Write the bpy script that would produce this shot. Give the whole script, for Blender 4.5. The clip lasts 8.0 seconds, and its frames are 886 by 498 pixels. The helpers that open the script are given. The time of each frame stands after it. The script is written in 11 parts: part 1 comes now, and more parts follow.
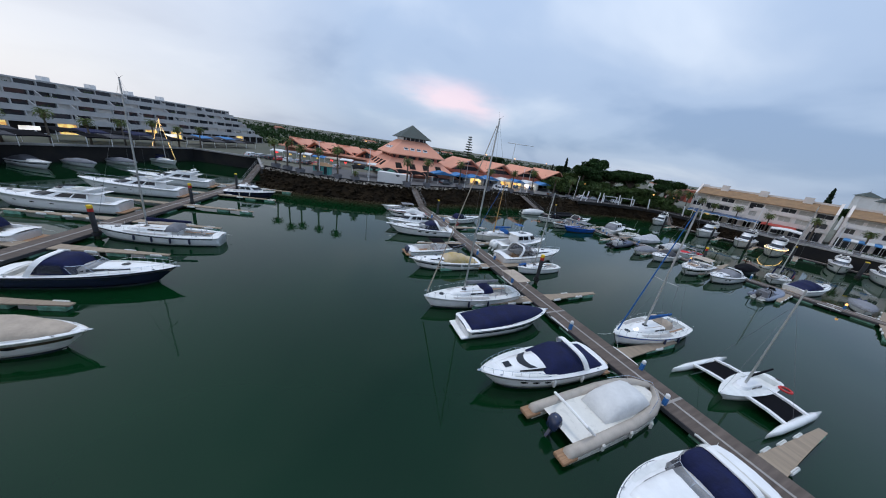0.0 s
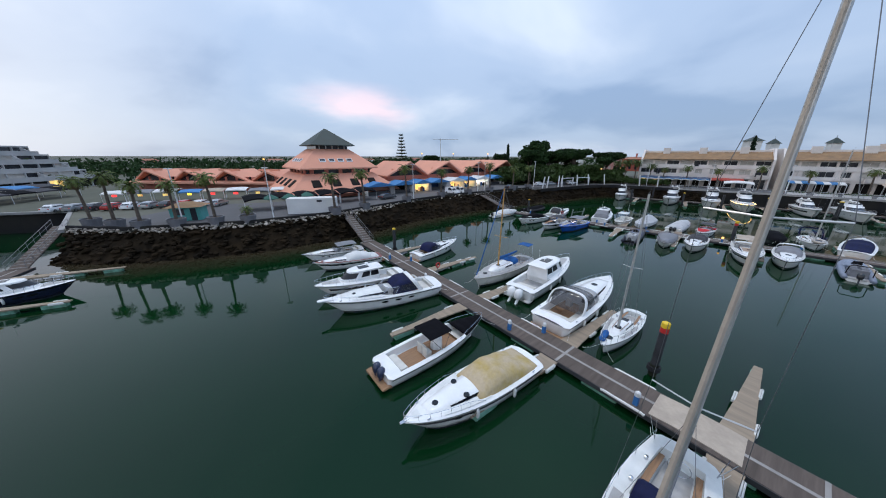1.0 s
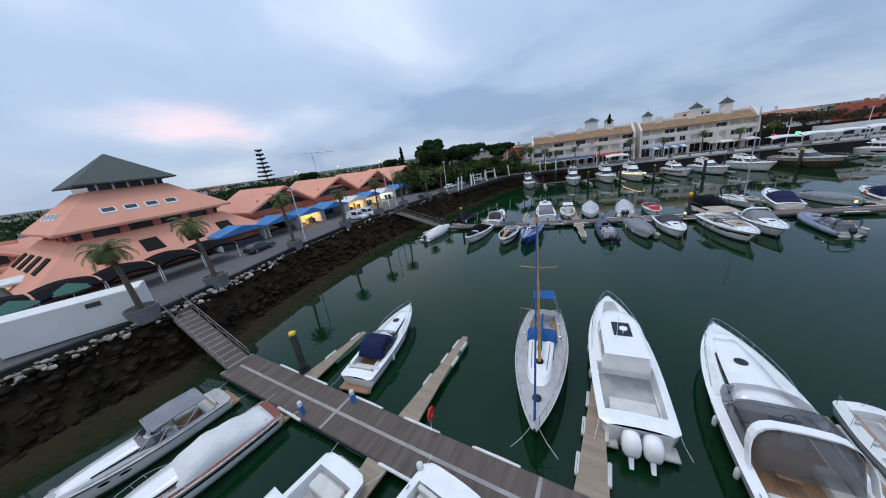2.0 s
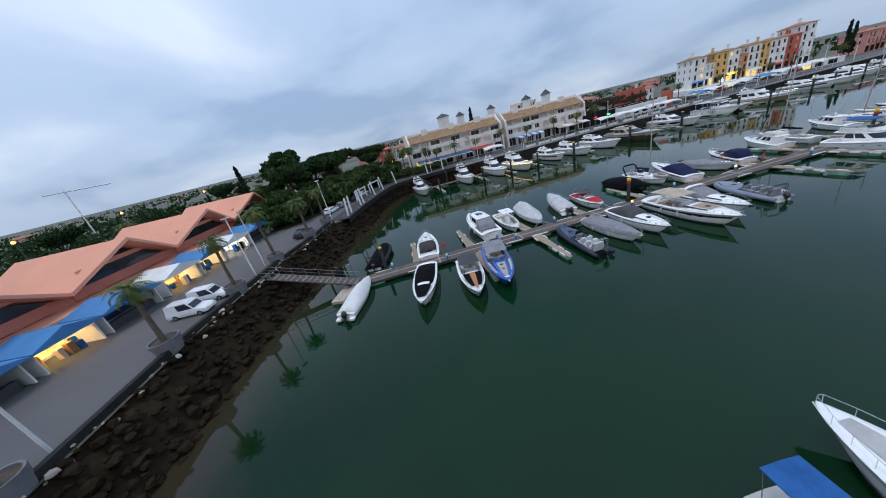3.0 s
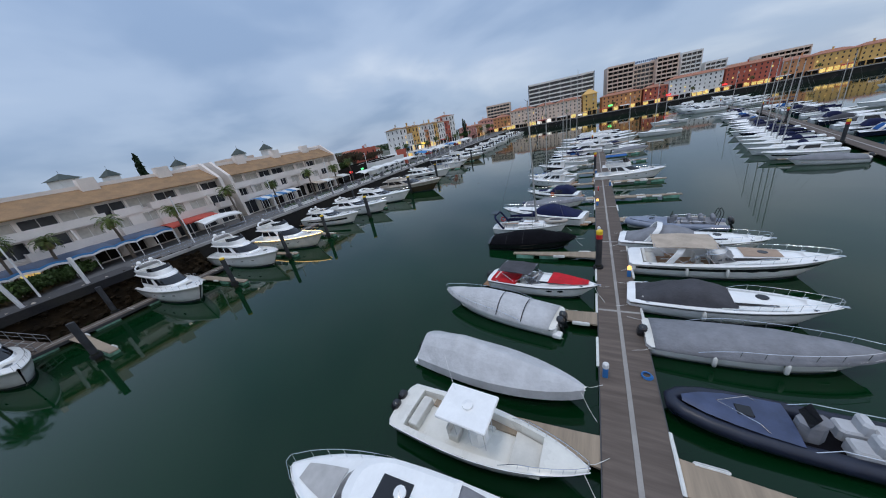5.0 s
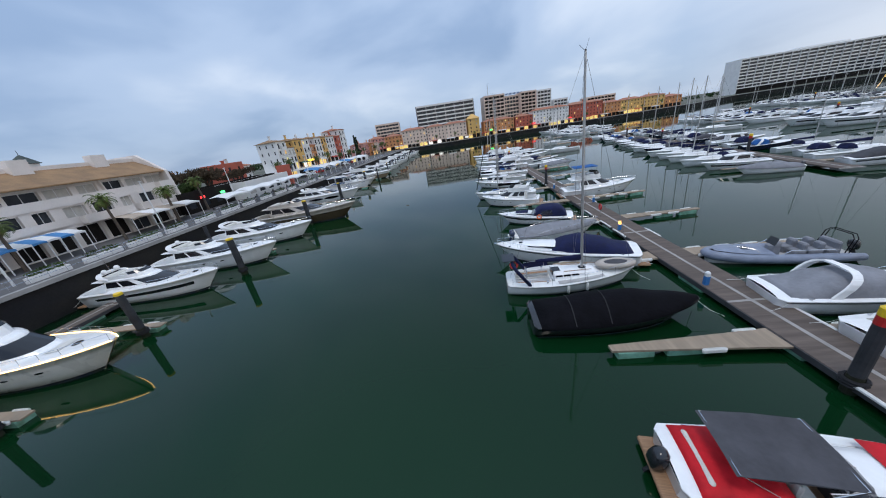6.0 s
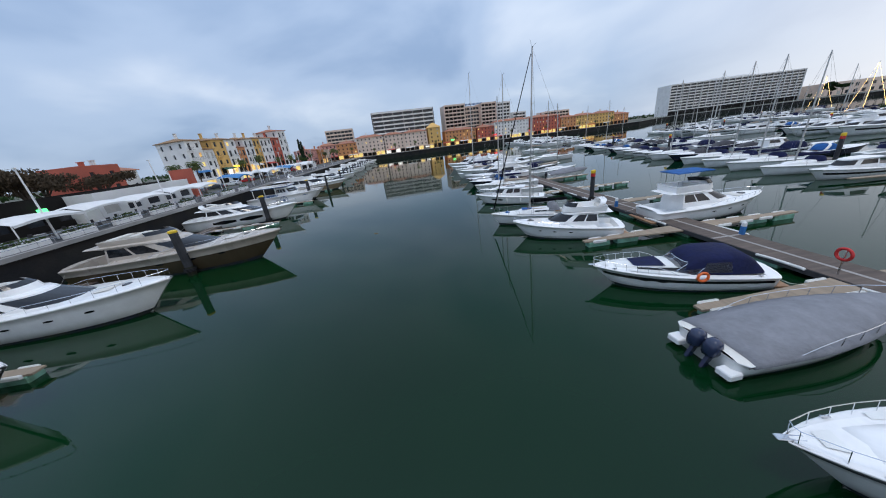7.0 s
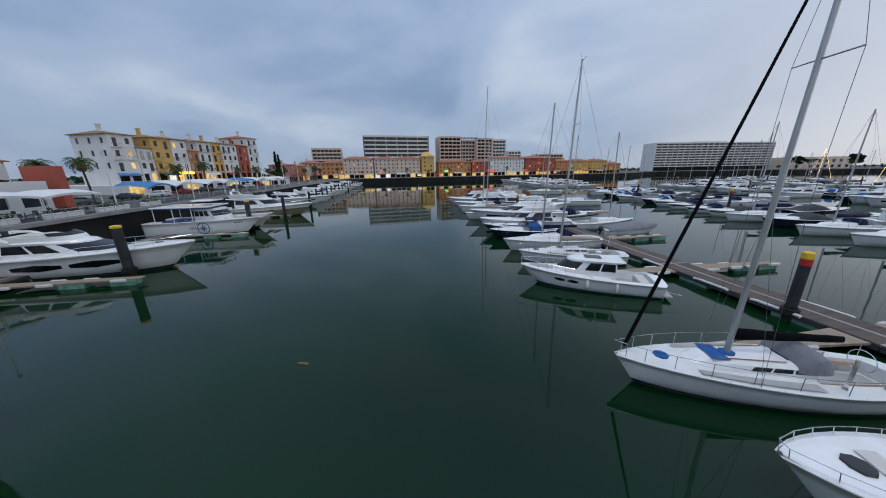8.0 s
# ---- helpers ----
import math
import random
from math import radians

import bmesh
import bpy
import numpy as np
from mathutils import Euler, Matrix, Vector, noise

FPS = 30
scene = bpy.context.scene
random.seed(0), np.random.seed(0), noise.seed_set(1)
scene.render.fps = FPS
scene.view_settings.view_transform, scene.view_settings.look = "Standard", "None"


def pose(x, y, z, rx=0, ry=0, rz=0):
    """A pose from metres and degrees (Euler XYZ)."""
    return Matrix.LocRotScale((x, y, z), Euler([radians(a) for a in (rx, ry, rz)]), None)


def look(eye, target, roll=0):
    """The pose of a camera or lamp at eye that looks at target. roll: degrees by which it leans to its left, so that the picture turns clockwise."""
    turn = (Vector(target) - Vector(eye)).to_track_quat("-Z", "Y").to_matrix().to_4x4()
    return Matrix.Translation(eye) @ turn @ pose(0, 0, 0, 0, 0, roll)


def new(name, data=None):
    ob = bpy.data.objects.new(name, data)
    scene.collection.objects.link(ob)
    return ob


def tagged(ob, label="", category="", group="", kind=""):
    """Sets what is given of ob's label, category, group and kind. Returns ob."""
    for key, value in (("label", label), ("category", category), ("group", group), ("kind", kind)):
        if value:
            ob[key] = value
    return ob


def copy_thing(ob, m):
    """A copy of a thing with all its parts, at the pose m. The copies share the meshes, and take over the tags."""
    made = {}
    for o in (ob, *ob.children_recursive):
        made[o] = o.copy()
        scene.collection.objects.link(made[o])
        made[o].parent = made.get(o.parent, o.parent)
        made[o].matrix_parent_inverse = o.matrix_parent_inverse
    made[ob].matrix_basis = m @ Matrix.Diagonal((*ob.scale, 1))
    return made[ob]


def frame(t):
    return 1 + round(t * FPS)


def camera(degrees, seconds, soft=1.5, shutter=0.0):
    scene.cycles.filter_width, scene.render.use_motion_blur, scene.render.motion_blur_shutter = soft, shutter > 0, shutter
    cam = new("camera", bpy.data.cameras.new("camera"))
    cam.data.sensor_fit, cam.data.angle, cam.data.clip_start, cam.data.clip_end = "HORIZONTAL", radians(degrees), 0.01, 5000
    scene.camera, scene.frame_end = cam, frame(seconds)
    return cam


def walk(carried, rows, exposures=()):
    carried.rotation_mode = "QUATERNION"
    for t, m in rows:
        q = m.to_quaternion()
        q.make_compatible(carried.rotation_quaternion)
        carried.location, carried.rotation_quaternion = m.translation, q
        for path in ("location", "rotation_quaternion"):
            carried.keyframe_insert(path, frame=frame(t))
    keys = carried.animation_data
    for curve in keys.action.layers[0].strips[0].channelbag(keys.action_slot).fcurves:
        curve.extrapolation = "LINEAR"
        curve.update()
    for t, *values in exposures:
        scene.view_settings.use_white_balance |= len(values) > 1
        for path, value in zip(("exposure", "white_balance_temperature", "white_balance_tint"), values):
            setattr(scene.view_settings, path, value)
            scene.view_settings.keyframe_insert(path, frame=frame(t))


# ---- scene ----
cam = camera(114.92, 8.0, 1.05)
PATH = [
    (0, (-0.569, -4.404, 15.648), (-0.352, 0.301, 13.970), 8.67),
    (0.5, (-3.165, 7.528, 14.751), (-2.464, 12.227, 13.192), 4.77),
    (1, (-3.973, 19.184, 14.553), (-2.720, 23.761, 12.979), 0.13),
    (1.5, (-3.621, 30.137, 14.178), (-1.588, 34.448, 12.666), -3.56),
    (1.7, (-2.847, 33.970, 14.280), (-0.518, 38.124, 12.756), -5.45),
    (2.8, (4.751, 55.981, 16.743), (8.692, 58.434, 14.886), -12.11),
    (3, (7.561, 58.861, 16.970), (11.654, 60.971, 15.023), -13.67),
    (3.5, (15.073, 65.243, 16.142), (19.490, 66.330, 14.067), -15.50),
    (4, (23.279, 69.749, 15.066), (27.855, 69.883, 13.056), -13.50),
    (4.5, (33.271, 72.008, 13.733), (37.815, 71.073, 11.869), -11.56),
    (5, (43.283, 72.696, 13.908), (47.401, 70.583, 12.015), -10.99),
    (5.2, (47.132, 72.728, 13.847), (51.011, 70.208, 11.950), -10.97),
    (6.3, (69.200, 62.842, 11.045), (71.956, 59.104, 9.192), -8.05),
    (6.5, (72.754, 59.825, 10.361), (75.402, 56.003, 8.523), -7.68),
    (7, (80.093, 52.302, 9.503), (82.462, 48.279, 7.715), -7.16),
    (7.5, (86.532, 44.212, 8.899), (88.735, 40.009, 7.324), -4.42),
    (8, (92.357, 35.306, 8.647), (94.486, 30.981, 7.317), -0.94),
]
walk(cam, [(t, look(eye, target, roll)) for t, eye, target, roll in PATH], [(0.0, 0.0), (1.0, 0.12), (1.5, 0.05), (2.2, 0.08), (3.5, 0.14), (4.0, 0.15), (4.5, 0.0), (5.0, -0.08), (6.0, 0.10), (6.5, 0.15), (7.0, 0.08), (7.5, -0.05), (8.0, -0.32)])


# ---------- sky and sun: overcast dusk ----------
world = bpy.data.worlds.new("overcast_dusk")
scene.world = world
world.use_nodes = True
wn, wl = world.node_tree.nodes, world.node_tree.links
wn.clear()


def wnode(kind, **props):
    nd = wn.new(kind)
    for key, value in props.items():
        if key == "op":
            nd.operation = value
        elif key == "blend":
            nd.blend_type = value
        else:
            nd.inputs[key].default_value = value
    return nd


SUN_EL, SUN_AZ = 76.0, 97.0
sky = wn.new("ShaderNodeTexSky")
sky.sky_type = "NISHITA"
sky.sun_disc = False
sky.sun_elevation, sky.sun_rotation = radians(SUN_EL), radians(90 - SUN_AZ)
coord = wn.new("ShaderNodeTexCoord")
sep = wn.new("ShaderNodeSeparateXYZ")
wl.new(coord.outputs["Generated"], sep.inputs[0])
up = wnode("ShaderNodeMath", op="MAXIMUM")
wl.new(sep.outputs["Z"], up.inputs[0])
up.inputs[1].default_value = 0.0
den = wnode("ShaderNodeMath", op="ADD")
wl.new(up.outputs[0], den.inputs[0])
den.inputs[1].default_value = 0.30
flat = wn.new("ShaderNodeCombineXYZ")
for axis in "XY":
    dv = wnode("ShaderNodeMath", op="DIVIDE")
    wl.new(sep.outputs[axis], dv.inputs[0])
    wl.new(den.outputs[0], dv.inputs[1])
    wl.new(dv.outputs[0], flat.inputs[axis])
flat.inputs["Z"].default_value = 1.7
cloud = wnode("ShaderNodeTexNoise", Scale=1.0, Detail=5.0, Roughness=0.46, Distortion=0.25)
wl.new(flat.outputs[0], cloud.inputs["Vector"])
ramp = wn.new("ShaderNodeValToRGB")
ramp.color_ramp.interpolation = "EASE"
el = ramp.color_ramp.elements
el[0].position, el[0].color = 0.32, (0.215, 0.305, 0.465, 1)
el[1].position, el[1].color = 0.76, (0.520, 0.590, 0.700, 1)
mid = el.new(0.5)
mid.color = (0.320, 0.412, 0.568, 1)
wl.new(cloud.outputs["Fac"], ramp.inputs[0])
# brighter overhead, as under any overcast
zen = wn.new("ShaderNodeMapRange")
zen.inputs["From Min"].default_value, zen.inputs["From Max"].default_value = 0.0, 1.0
zen.inputs["To Min"].default_value, zen.inputs["To Max"].default_value = 0.93, 1.55
wl.new(up.outputs[0], zen.inputs["Value"])
# heavier cloud out to the south-east
east = wn.new("ShaderNodeVectorMath")
east.operation = "DOT_PRODUCT"
east.inputs[1].default_value = (math.cos(radians(-40)), math.sin(radians(-40)), 0.1)
wl.new(coord.outputs["Generated"], east.inputs[0])
heavy = wn.new("ShaderNodeMapRange")
heavy.inputs["From Min"].default_value, heavy.inputs["From Max"].default_value = -0.1, 0.95
heavy.inputs["To Min"].default_value, heavy.inputs["To Max"].default_value = 1.0, 0.96
wl.new(east.outputs["Value"], heavy.inputs["Value"])
dull = wnode("ShaderNodeMath", op="MULTIPLY")
wl.new(zen.outputs[0], dull.inputs[0])
wl.new(heavy.outputs[0], dull.inputs[1])
lift = wn.new("ShaderNodeVectorMath")
lift.operation = "SCALE"
wl.new(ramp.outputs["Color"], lift.inputs[0])
wl.new(dull.outputs[0], lift.inputs["Scale"])
# pale warm glow low over the inland side
glow_dir = wn.new("ShaderNodeVectorMath")
glow_dir.operation = "DOT_PRODUCT"
glow_dir.inputs[1].default_value = (math.cos(radians(188)), math.sin(radians(188)), 0.12)
wl.new(coord.outputs["Generated"], glow_dir.inputs[0])
gl = wn.new("ShaderNodeMapRange")
gl.inputs["From Min"].default_value, gl.inputs["From Max"].default_value = 0.15, 1.0
wl.new(glow_dir.outputs["Value"], gl.inputs["Value"])
low = wn.new("ShaderNodeMapRange")
low.inputs["From Min"].default_value, low.inputs["From Max"].default_value = 0.05, 0.75
low.inputs["To Min"].default_value, low.inputs["To Max"].default_value = 1.0, 0.0
wl.new(up.outputs[0], low.inputs["Value"])
gm = wnode("ShaderNodeMath", op="MULTIPLY")
wl.new(gl.outputs[0], gm.inputs[0])
wl.new(low.outputs[0], gm.inputs[1])
warm = wn.new("ShaderNodeMix")
warm.data_type = "RGBA"
wl.new(gm.outputs[0], warm.inputs["Factor"])
wl.new(lift.outputs[0], warm.inputs["A"])
warm.inputs["B"].default_value = (0.90, 0.86, 0.84, 1)
# a small pink break in the cloud to the north
brk = wn.new("ShaderNodeVectorMath")
brk.operation = "DOT_PRODUCT"
bv = Vector((math.cos(radians(90)), math.sin(radians(90)), 0.42)).normalized()
brk.inputs[1].default_value = bv
nrm = wn.new("ShaderNodeVectorMath")
nrm.operation = "NORMALIZE"
squash = wn.new("ShaderNodeVectorMath")
squash.operation = "MULTIPLY"
squash.inputs[1].default_value = (1.0, 1.0, 3.2)
wl.new(coord.outputs["Generated"], squash.inputs[0])
wl.new(squash.outputs[0], nrm.inputs[0])
wl.new(nrm.outputs[0], brk.inputs[0])
br = wn.new("ShaderNodeMapRange")
br.interpolation_type = "SMOOTHSTEP"
br.inputs["From Min"].default_value, br.inputs["From Max"].default_value = 0.975, 1.0
br.inputs["To Max"].default_value = 0.55
wl.new(brk.outputs["Value"], br.inputs["Value"])
bmul = wnode("ShaderNodeMath", op="MULTIPLY")
torn = wn.new("ShaderNodeMapRange")
torn.inputs["From Min"].default_value, torn.inputs["From Max"].default_value = 0.44, 0.66
wisp = wnode("ShaderNodeTexNoise", Scale=3.2, Detail=4.0, Roughness=0.5)
wl.new(squash.outputs[0], wisp.inputs["Vector"])
wl.new(wisp.outputs["Fac"], torn.inputs["Value"])
wl.new(br.outputs[0], bmul.inputs[0])
wl.new(torn.outputs[0], bmul.inputs[1])
pink = wn.new("ShaderNodeMix")
pink.data_type = "RGBA"
wl.new(bmul.outputs[0], pink.inputs["Factor"])
wl.new(warm.outputs["Result"], pink.inputs["A"])
pink.inputs["B"].default_value = (0.95, 0.66, 0.70, 1)
# a thin share of clear sky behind the cloud
thin = wn.new("ShaderNodeVectorMath")
thin.operation = "SCALE"
wl.new(sky.outputs[0], thin.inputs[0])
thin.inputs["Scale"].default_value = 0.012
both = wn.new("ShaderNodeVectorMath")
wl.new(pink.outputs["Result"], both.inputs[0])
wl.new(thin.outputs[0], both.inputs[1])
bg = wn.new("ShaderNodeBackground")
bg.inputs["Strength"].default_value = 1.2
wl.new(both.outputs[0], bg.inputs["Color"])
wout = wn.new("ShaderNodeOutputWorld")
wl.new(bg.outputs[0], wout.inputs["Surface"])

sun = new("sun", bpy.data.lights.new("sun", "SUN"))
sun.data.energy, sun.data.angle, sun.data.color = 0.9, radians(14), (1.0, 0.93, 0.86)
sun.matrix_world = look((0, 0, 60), (-math.cos(radians(SUN_AZ)) * 60, -math.sin(radians(SUN_AZ)) * 60, 60 - 60 * math.tan(radians(76))))
scene.view_settings.exposure = 0.0

# ---------- materials ----------
MATS = {}


def material(name, col, rough=0.5, metal=0.0, var=0.12, scale=2.0, bump=0.0, bscale=25.0, col2=None, mix=0.5, emit=0.0, rnd=0.0, coat=0.0, space="Object", stretch=(1, 1, 1), spec=0.5):
    """A surface with broad and fine variation. col2: a second colour in patches; rnd: variation from piece to piece."""
    m = bpy.data.materials.new(name)
    m.use_nodes = True
    n, l = m.node_tree.nodes, m.node_tree.links
    b = n["Principled BSDF"]
    b.inputs["Roughness"].default_value, b.inputs["Metallic"].default_value = rough, metal
    b.inputs["Specular IOR Level"].default_value = spec
    if coat:
        b.inputs["Coat Weight"].default_value = coat
        b.inputs["Coat Roughness"].default_value = 0.08
    tc = n.new("ShaderNodeTexCoord")
    mp = n.new("ShaderNodeMapping")
    mp.inputs["Scale"].default_value = stretch
    if space == "World":
        ge = n.new("ShaderNodeNewGeometry")
        l.new(ge.outputs["Position"], mp.inputs["Vector"])
    else:
        l.new(tc.outputs["Object"], mp.inputs["Vector"])
    big = n.new("ShaderNodeTexNoise")
    big.inputs["Scale"].default_value, big.inputs["Detail"].default_value = scale, 4.0
    fine = n.new("ShaderNodeTexNoise")
    fine.inputs["Scale"].default_value, fine.inputs["Detail"].default_value = bscale, 3.0
    l.new(mp.outputs[0], big.inputs["Vector"])
    l.new(mp.outputs[0], fine.inputs["Vector"])
    ramp = n.new("ShaderNodeValToRGB")
    c2 = col2 or tuple(min(1.0, c * (1 + var)) for c in col)
    c1 = col if col2 else tuple(c * (1 - var) for c in col)
    ramp.color_ramp.elements[0].position, ramp.color_ramp.elements[0].color = mix - 0.18, (*c1, 1)
    ramp.color_ramp.elements[1].position, ramp.color_ramp.elements[1].color = mix + 0.18, (*c2, 1)
    l.new(big.outputs["Fac"], ramp.inputs[0])
    hsv = n.new("ShaderNodeHueSaturation")
    mr = n.new("ShaderNodeMapRange")
    mr.inputs["To Min"].default_value, mr.inputs["To Max"].default_value = 1 - var * 0.8, 1 + var * 0.8
    l.new(fine.outputs["Fac"], mr.inputs["Value"])
    if rnd:
        oi = n.new("ShaderNodeObjectInfo")
        rr = n.new("ShaderNodeMapRange")
        rr.inputs["To Min"].default_value, rr.inputs["To Max"].default_value = 1 - rnd, 1 + rnd
        l.new(oi.outputs["Random"], rr.inputs["Value"])
        mu = n.new("ShaderNodeMath")
        mu.operation = "MULTIPLY"
        l.new(mr.outputs[0], mu.inputs[0])
        l.new(rr.outputs[0], mu.inputs[1])
        l.new(mu.outputs[0], hsv.inputs["Value"])
    else:
        l.new(mr.outputs[0], hsv.inputs["Value"])
    l.new(ramp.outputs[0], hsv.inputs["Color"])
    l.new(hsv.outputs[0], b.inputs["Base Color"])
    ro = n.new("ShaderNodeMapRange")
    ro.inputs["To Min"].default_value, ro.inputs["To Max"].default_value = max(0.02, rough * 0.8), min(1, rough * 1.2)
    l.new(big.outputs["Fac"], ro.inputs["Value"])
    l.new(ro.outputs[0], b.inputs["Roughness"])
    if bump:
        bp = n.new("ShaderNodeBump")
        bp.inputs["Strength"].default_value, bp.inputs["Distance"].default_value = min(1.0, bump), 0.05
        l.new(fine.outputs["Fac"], bp.inputs["Height"])
        l.new(bp.outputs[0], b.inputs["Normal"])
    if emit:
        l.new(hsv.outputs[0], b.inputs["Emission Color"])
        b.inputs["Emission Strength"].default_value = emit
    MATS[name] = m
    return m


GEL = material("gelcoat_white", (0.85, 0.85, 0.84), 0.22, var=0.05, scale=1.2, bscale=8, coat=0.3)
GEL2 = material("gelcoat_ivory", (0.72, 0.70, 0.64), 0.28, var=0.06, scale=1.0, bscale=9)
DECKW = material("deck_nonslip_white", (0.74, 0.75, 0.73), 0.6, var=0.08, scale=1.5, bscale=60, bump=0.15)
DECKG = material("deck_grey", (0.42, 0.41, 0.40), 0.65, var=0.12, scale=2, bscale=50, bump=0.15)
TEAK = material("teak_deck", (0.30, 0.17, 0.09), 0.6, var=0.25, scale=1.5, bscale=20, stretch=(0.6, 14, 1), bump=0.2)
MAHOG = material("mahogany_deck", (0.20, 0.055, 0.04), 0.35, var=0.2, scale=2, bscale=18, stretch=(0.6, 12, 1))
NAVY = material("navy_canvas", (0.009, 0.013, 0.052), 0.75, var=0.25, scale=1.6, bscale=6, bump=0.6, spec=0.2)
BLUEC = material("blue_canvas", (0.02, 0.10, 0.30), 0.75, var=0.2, scale=1.5, bscale=7, bump=0.5, spec=0.2)
BLACKC = material("black_canvas", (0.006, 0.006, 0.008), 0.8, var=0.3, scale=1.6, bscale=6, bump=0.5, spec=0.06)
GREYC = material("grey_canvas", (0.22, 0.225, 0.245), 0.8, var=0.14, scale=1.2, bscale=6, bump=0.6, spec=0.2)
DGREYC = material("dark_grey_canvas", (0.065, 0.065, 0.073), 0.8, var=0.18, scale=1.2, bscale=6, bump=0.6, spec=0.2)
LGREYC = material("light_grey_canvas", (0.50, 0.505, 0.52), 0.8, var=0.12, scale=1.0, bscale=5, bump=0.6, spec=0.25)
WHITEC = material("white_canvas", (0.66, 0.66, 0.65), 0.8, var=0.08, scale=1.0, bscale=5, bump=0.7)
BEIGEC = material("beige_canvas", (0.43, 0.36, 0.29), 0.8, var=0.14, scale=1.1, bscale=6, bump=0.5, spec=0.2)
OCHREC = material("weathered_ochre_cover", (0.50, 0.40, 0.27), 0.8, var=0.2, scale=0.9, bscale=6, bump=0.5, col2=(0.42, 0.30, 0.05), mix=0.58, spec=0.2)
REDC = material("red_canvas", (0.50, 0.012, 0.02), 0.6, var=0.2, scale=1.6, bscale=7, bump=0.4, spec=0.2)
SMOKE = material("smoked_acrylic", (0.010, 0.011, 0.014), 0.06, var=0.2, scale=1, bscale=5)
CLEARV = material("clear_vinyl_window", (0.060, 0.064, 0.074), 0.08, var=0.25, scale=1.5, bscale=5)
CLEARV.node_tree.nodes["Principled BSDF"].inputs["Alpha"].default_value = 0.62
RUBBER = material("black_rubber", (0.018, 0.018, 0.02), 0.6, var=0.2, scale=3, bscale=20, spec=0.2)
HYPA = material("navy_inflated_tube", (0.010, 0.014, 0.030), 0.45, var=0.2, scale=1.5, bscale=15, bump=0.1)
HYPD = material("navy_blue_foredeck", (0.045, 0.062, 0.125), 0.5, var=0.2, scale=1.5, bscale=15, bump=0.1)
HYPG = material("grey_inflated_tube", (0.20, 0.23, 0.30), 0.5, var=0.15, scale=1.5, bscale=15, bump=0.1)
HYPC = material("cream_inflated_tube", (0.42, 0.375, 0.325), 0.5, var=0.12, scale=1.5, bscale=15, bump=0.1)
STEEL = material("stainless_tube", (0.62, 0.63, 0.65), 0.22, 1.0, var=0.1)
ALU = material("anodised_mast", (0.50, 0.50, 0.49), 0.38, 0.6, var=0.1, scale=1, bscale=6)
VARN = material("varnished_spar", (0.48, 0.27, 0.09), 0.35, var=0.15, scale=2, bscale=10)
HRAIL = material("weathered_galvanised_rail", (0.20, 0.20, 0.205), 0.6, var=0.15, spec=0.3)
WIRE = material("rigging_wire", (0.22, 0.22, 0.23), 0.4, 0.7)
BLUEH = material("blue_gelcoat", (0.006, 0.085, 0.42), 0.16, var=0.08, scale=1, bscale=6, coat=0.4)
NAVYH = material("navy_gelcoat", (0.012, 0.016, 0.04), 0.16, var=0.1, scale=1, bscale=6, coat=0.4)
BLACKH = material("black_gelcoat", (0.012, 0.012, 0.014), 0.18, var=0.1, scale=1, bscale=6, coat=0.4)
BRONZE = material("bronze_beige_gelcoat", (0.30, 0.235, 0.155), 0.25, 0.15, var=0.08, scale=1, bscale=6, coat=0.3)
TAUPE = material("pale_taupe_gelcoat", (0.46, 0.41, 0.355), 0.28, var=0.06, scale=1, bscale=6, coat=0.3)
BRONZED = material("dark_bronze_gelcoat", (0.085, 0.062, 0.036), 0.25, 0.2, var=0.08, scale=1, bscale=6, coat=0.3)
BOOT = material("antifouling_paint", (0.025, 0.03, 0.045), 0.7, var=0.3, scale=1.5, bscale=8, col2=(0.05, 0.055, 0.03), mix=0.6, spec=0.2)
UPH = material("cream_upholstery", (0.62, 0.60, 0.55), 0.6, var=0.08, scale=2, bscale=10)
UPHB = material("brown_upholstery", (0.34, 0.24, 0.17), 0.6, var=0.12, scale=2, bscale=10)
COWLB = material("black_engine_cowl", (0.014, 0.015, 0.018), 0.22, var=0.1, coat=0.3)
COWLN = material("navy_engine_cowl", (0.02, 0.03, 0.07), 0.25, var=0.1, coat=0.3)
ORANGE = material("orange_plastic", (0.75, 0.14, 0.03), 0.5, var=0.1)
RED = material("red_paint", (0.50, 0.02, 0.02), 0.5, var=0.15)
YELLOW = material("yellow_paint", (0.75, 0.50, 0.02), 0.5, var=0.15)
FEND = material("white_fender", (0.70, 0.70, 0.67), 0.5, var=0.1, scale=3, bscale=10)
FENDN = material("navy_fender", (0.02, 0.025, 0.06), 0.5, var=0.15)
DOCKW = material("pontoon_boards", (0.118, 0.094, 0.080), 0.8, var=0.22, scale=0.35, bscale=1.0, stretch=(9, 0.8, 1), bump=0.4, rnd=0.10, spec=0.2)
DECKD = material("dark_deck_boards", (0.060, 0.058, 0.060), 0.8, var=0.2, scale=0.4, bscale=1.2, stretch=(6, 6, 1), bump=0.3, space="World", spec=0.2)
TEAKO = material("oiled_teak", (0.42, 0.18, 0.06), 0.5, var=0.2, scale=1.5, bscale=18, stretch=(0.6, 14, 1), bump=0.2)
BEIGED = material("sanded_deck_panel", (0.36, 0.32, 0.28), 0.7, var=0.1, scale=2, bscale=30)
JOINT = material("pontoon_joint_strip", (0.30, 0.28, 0.26), 0.7, var=0.15, scale=1, bscale=12)
FINGW = material("finger_boards", (0.30, 0.235, 0.17), 0.8, var=0.16, scale=0.5, bscale=1.2, stretch=(9, 0.8, 1), bump=0.35, rnd=0.08)
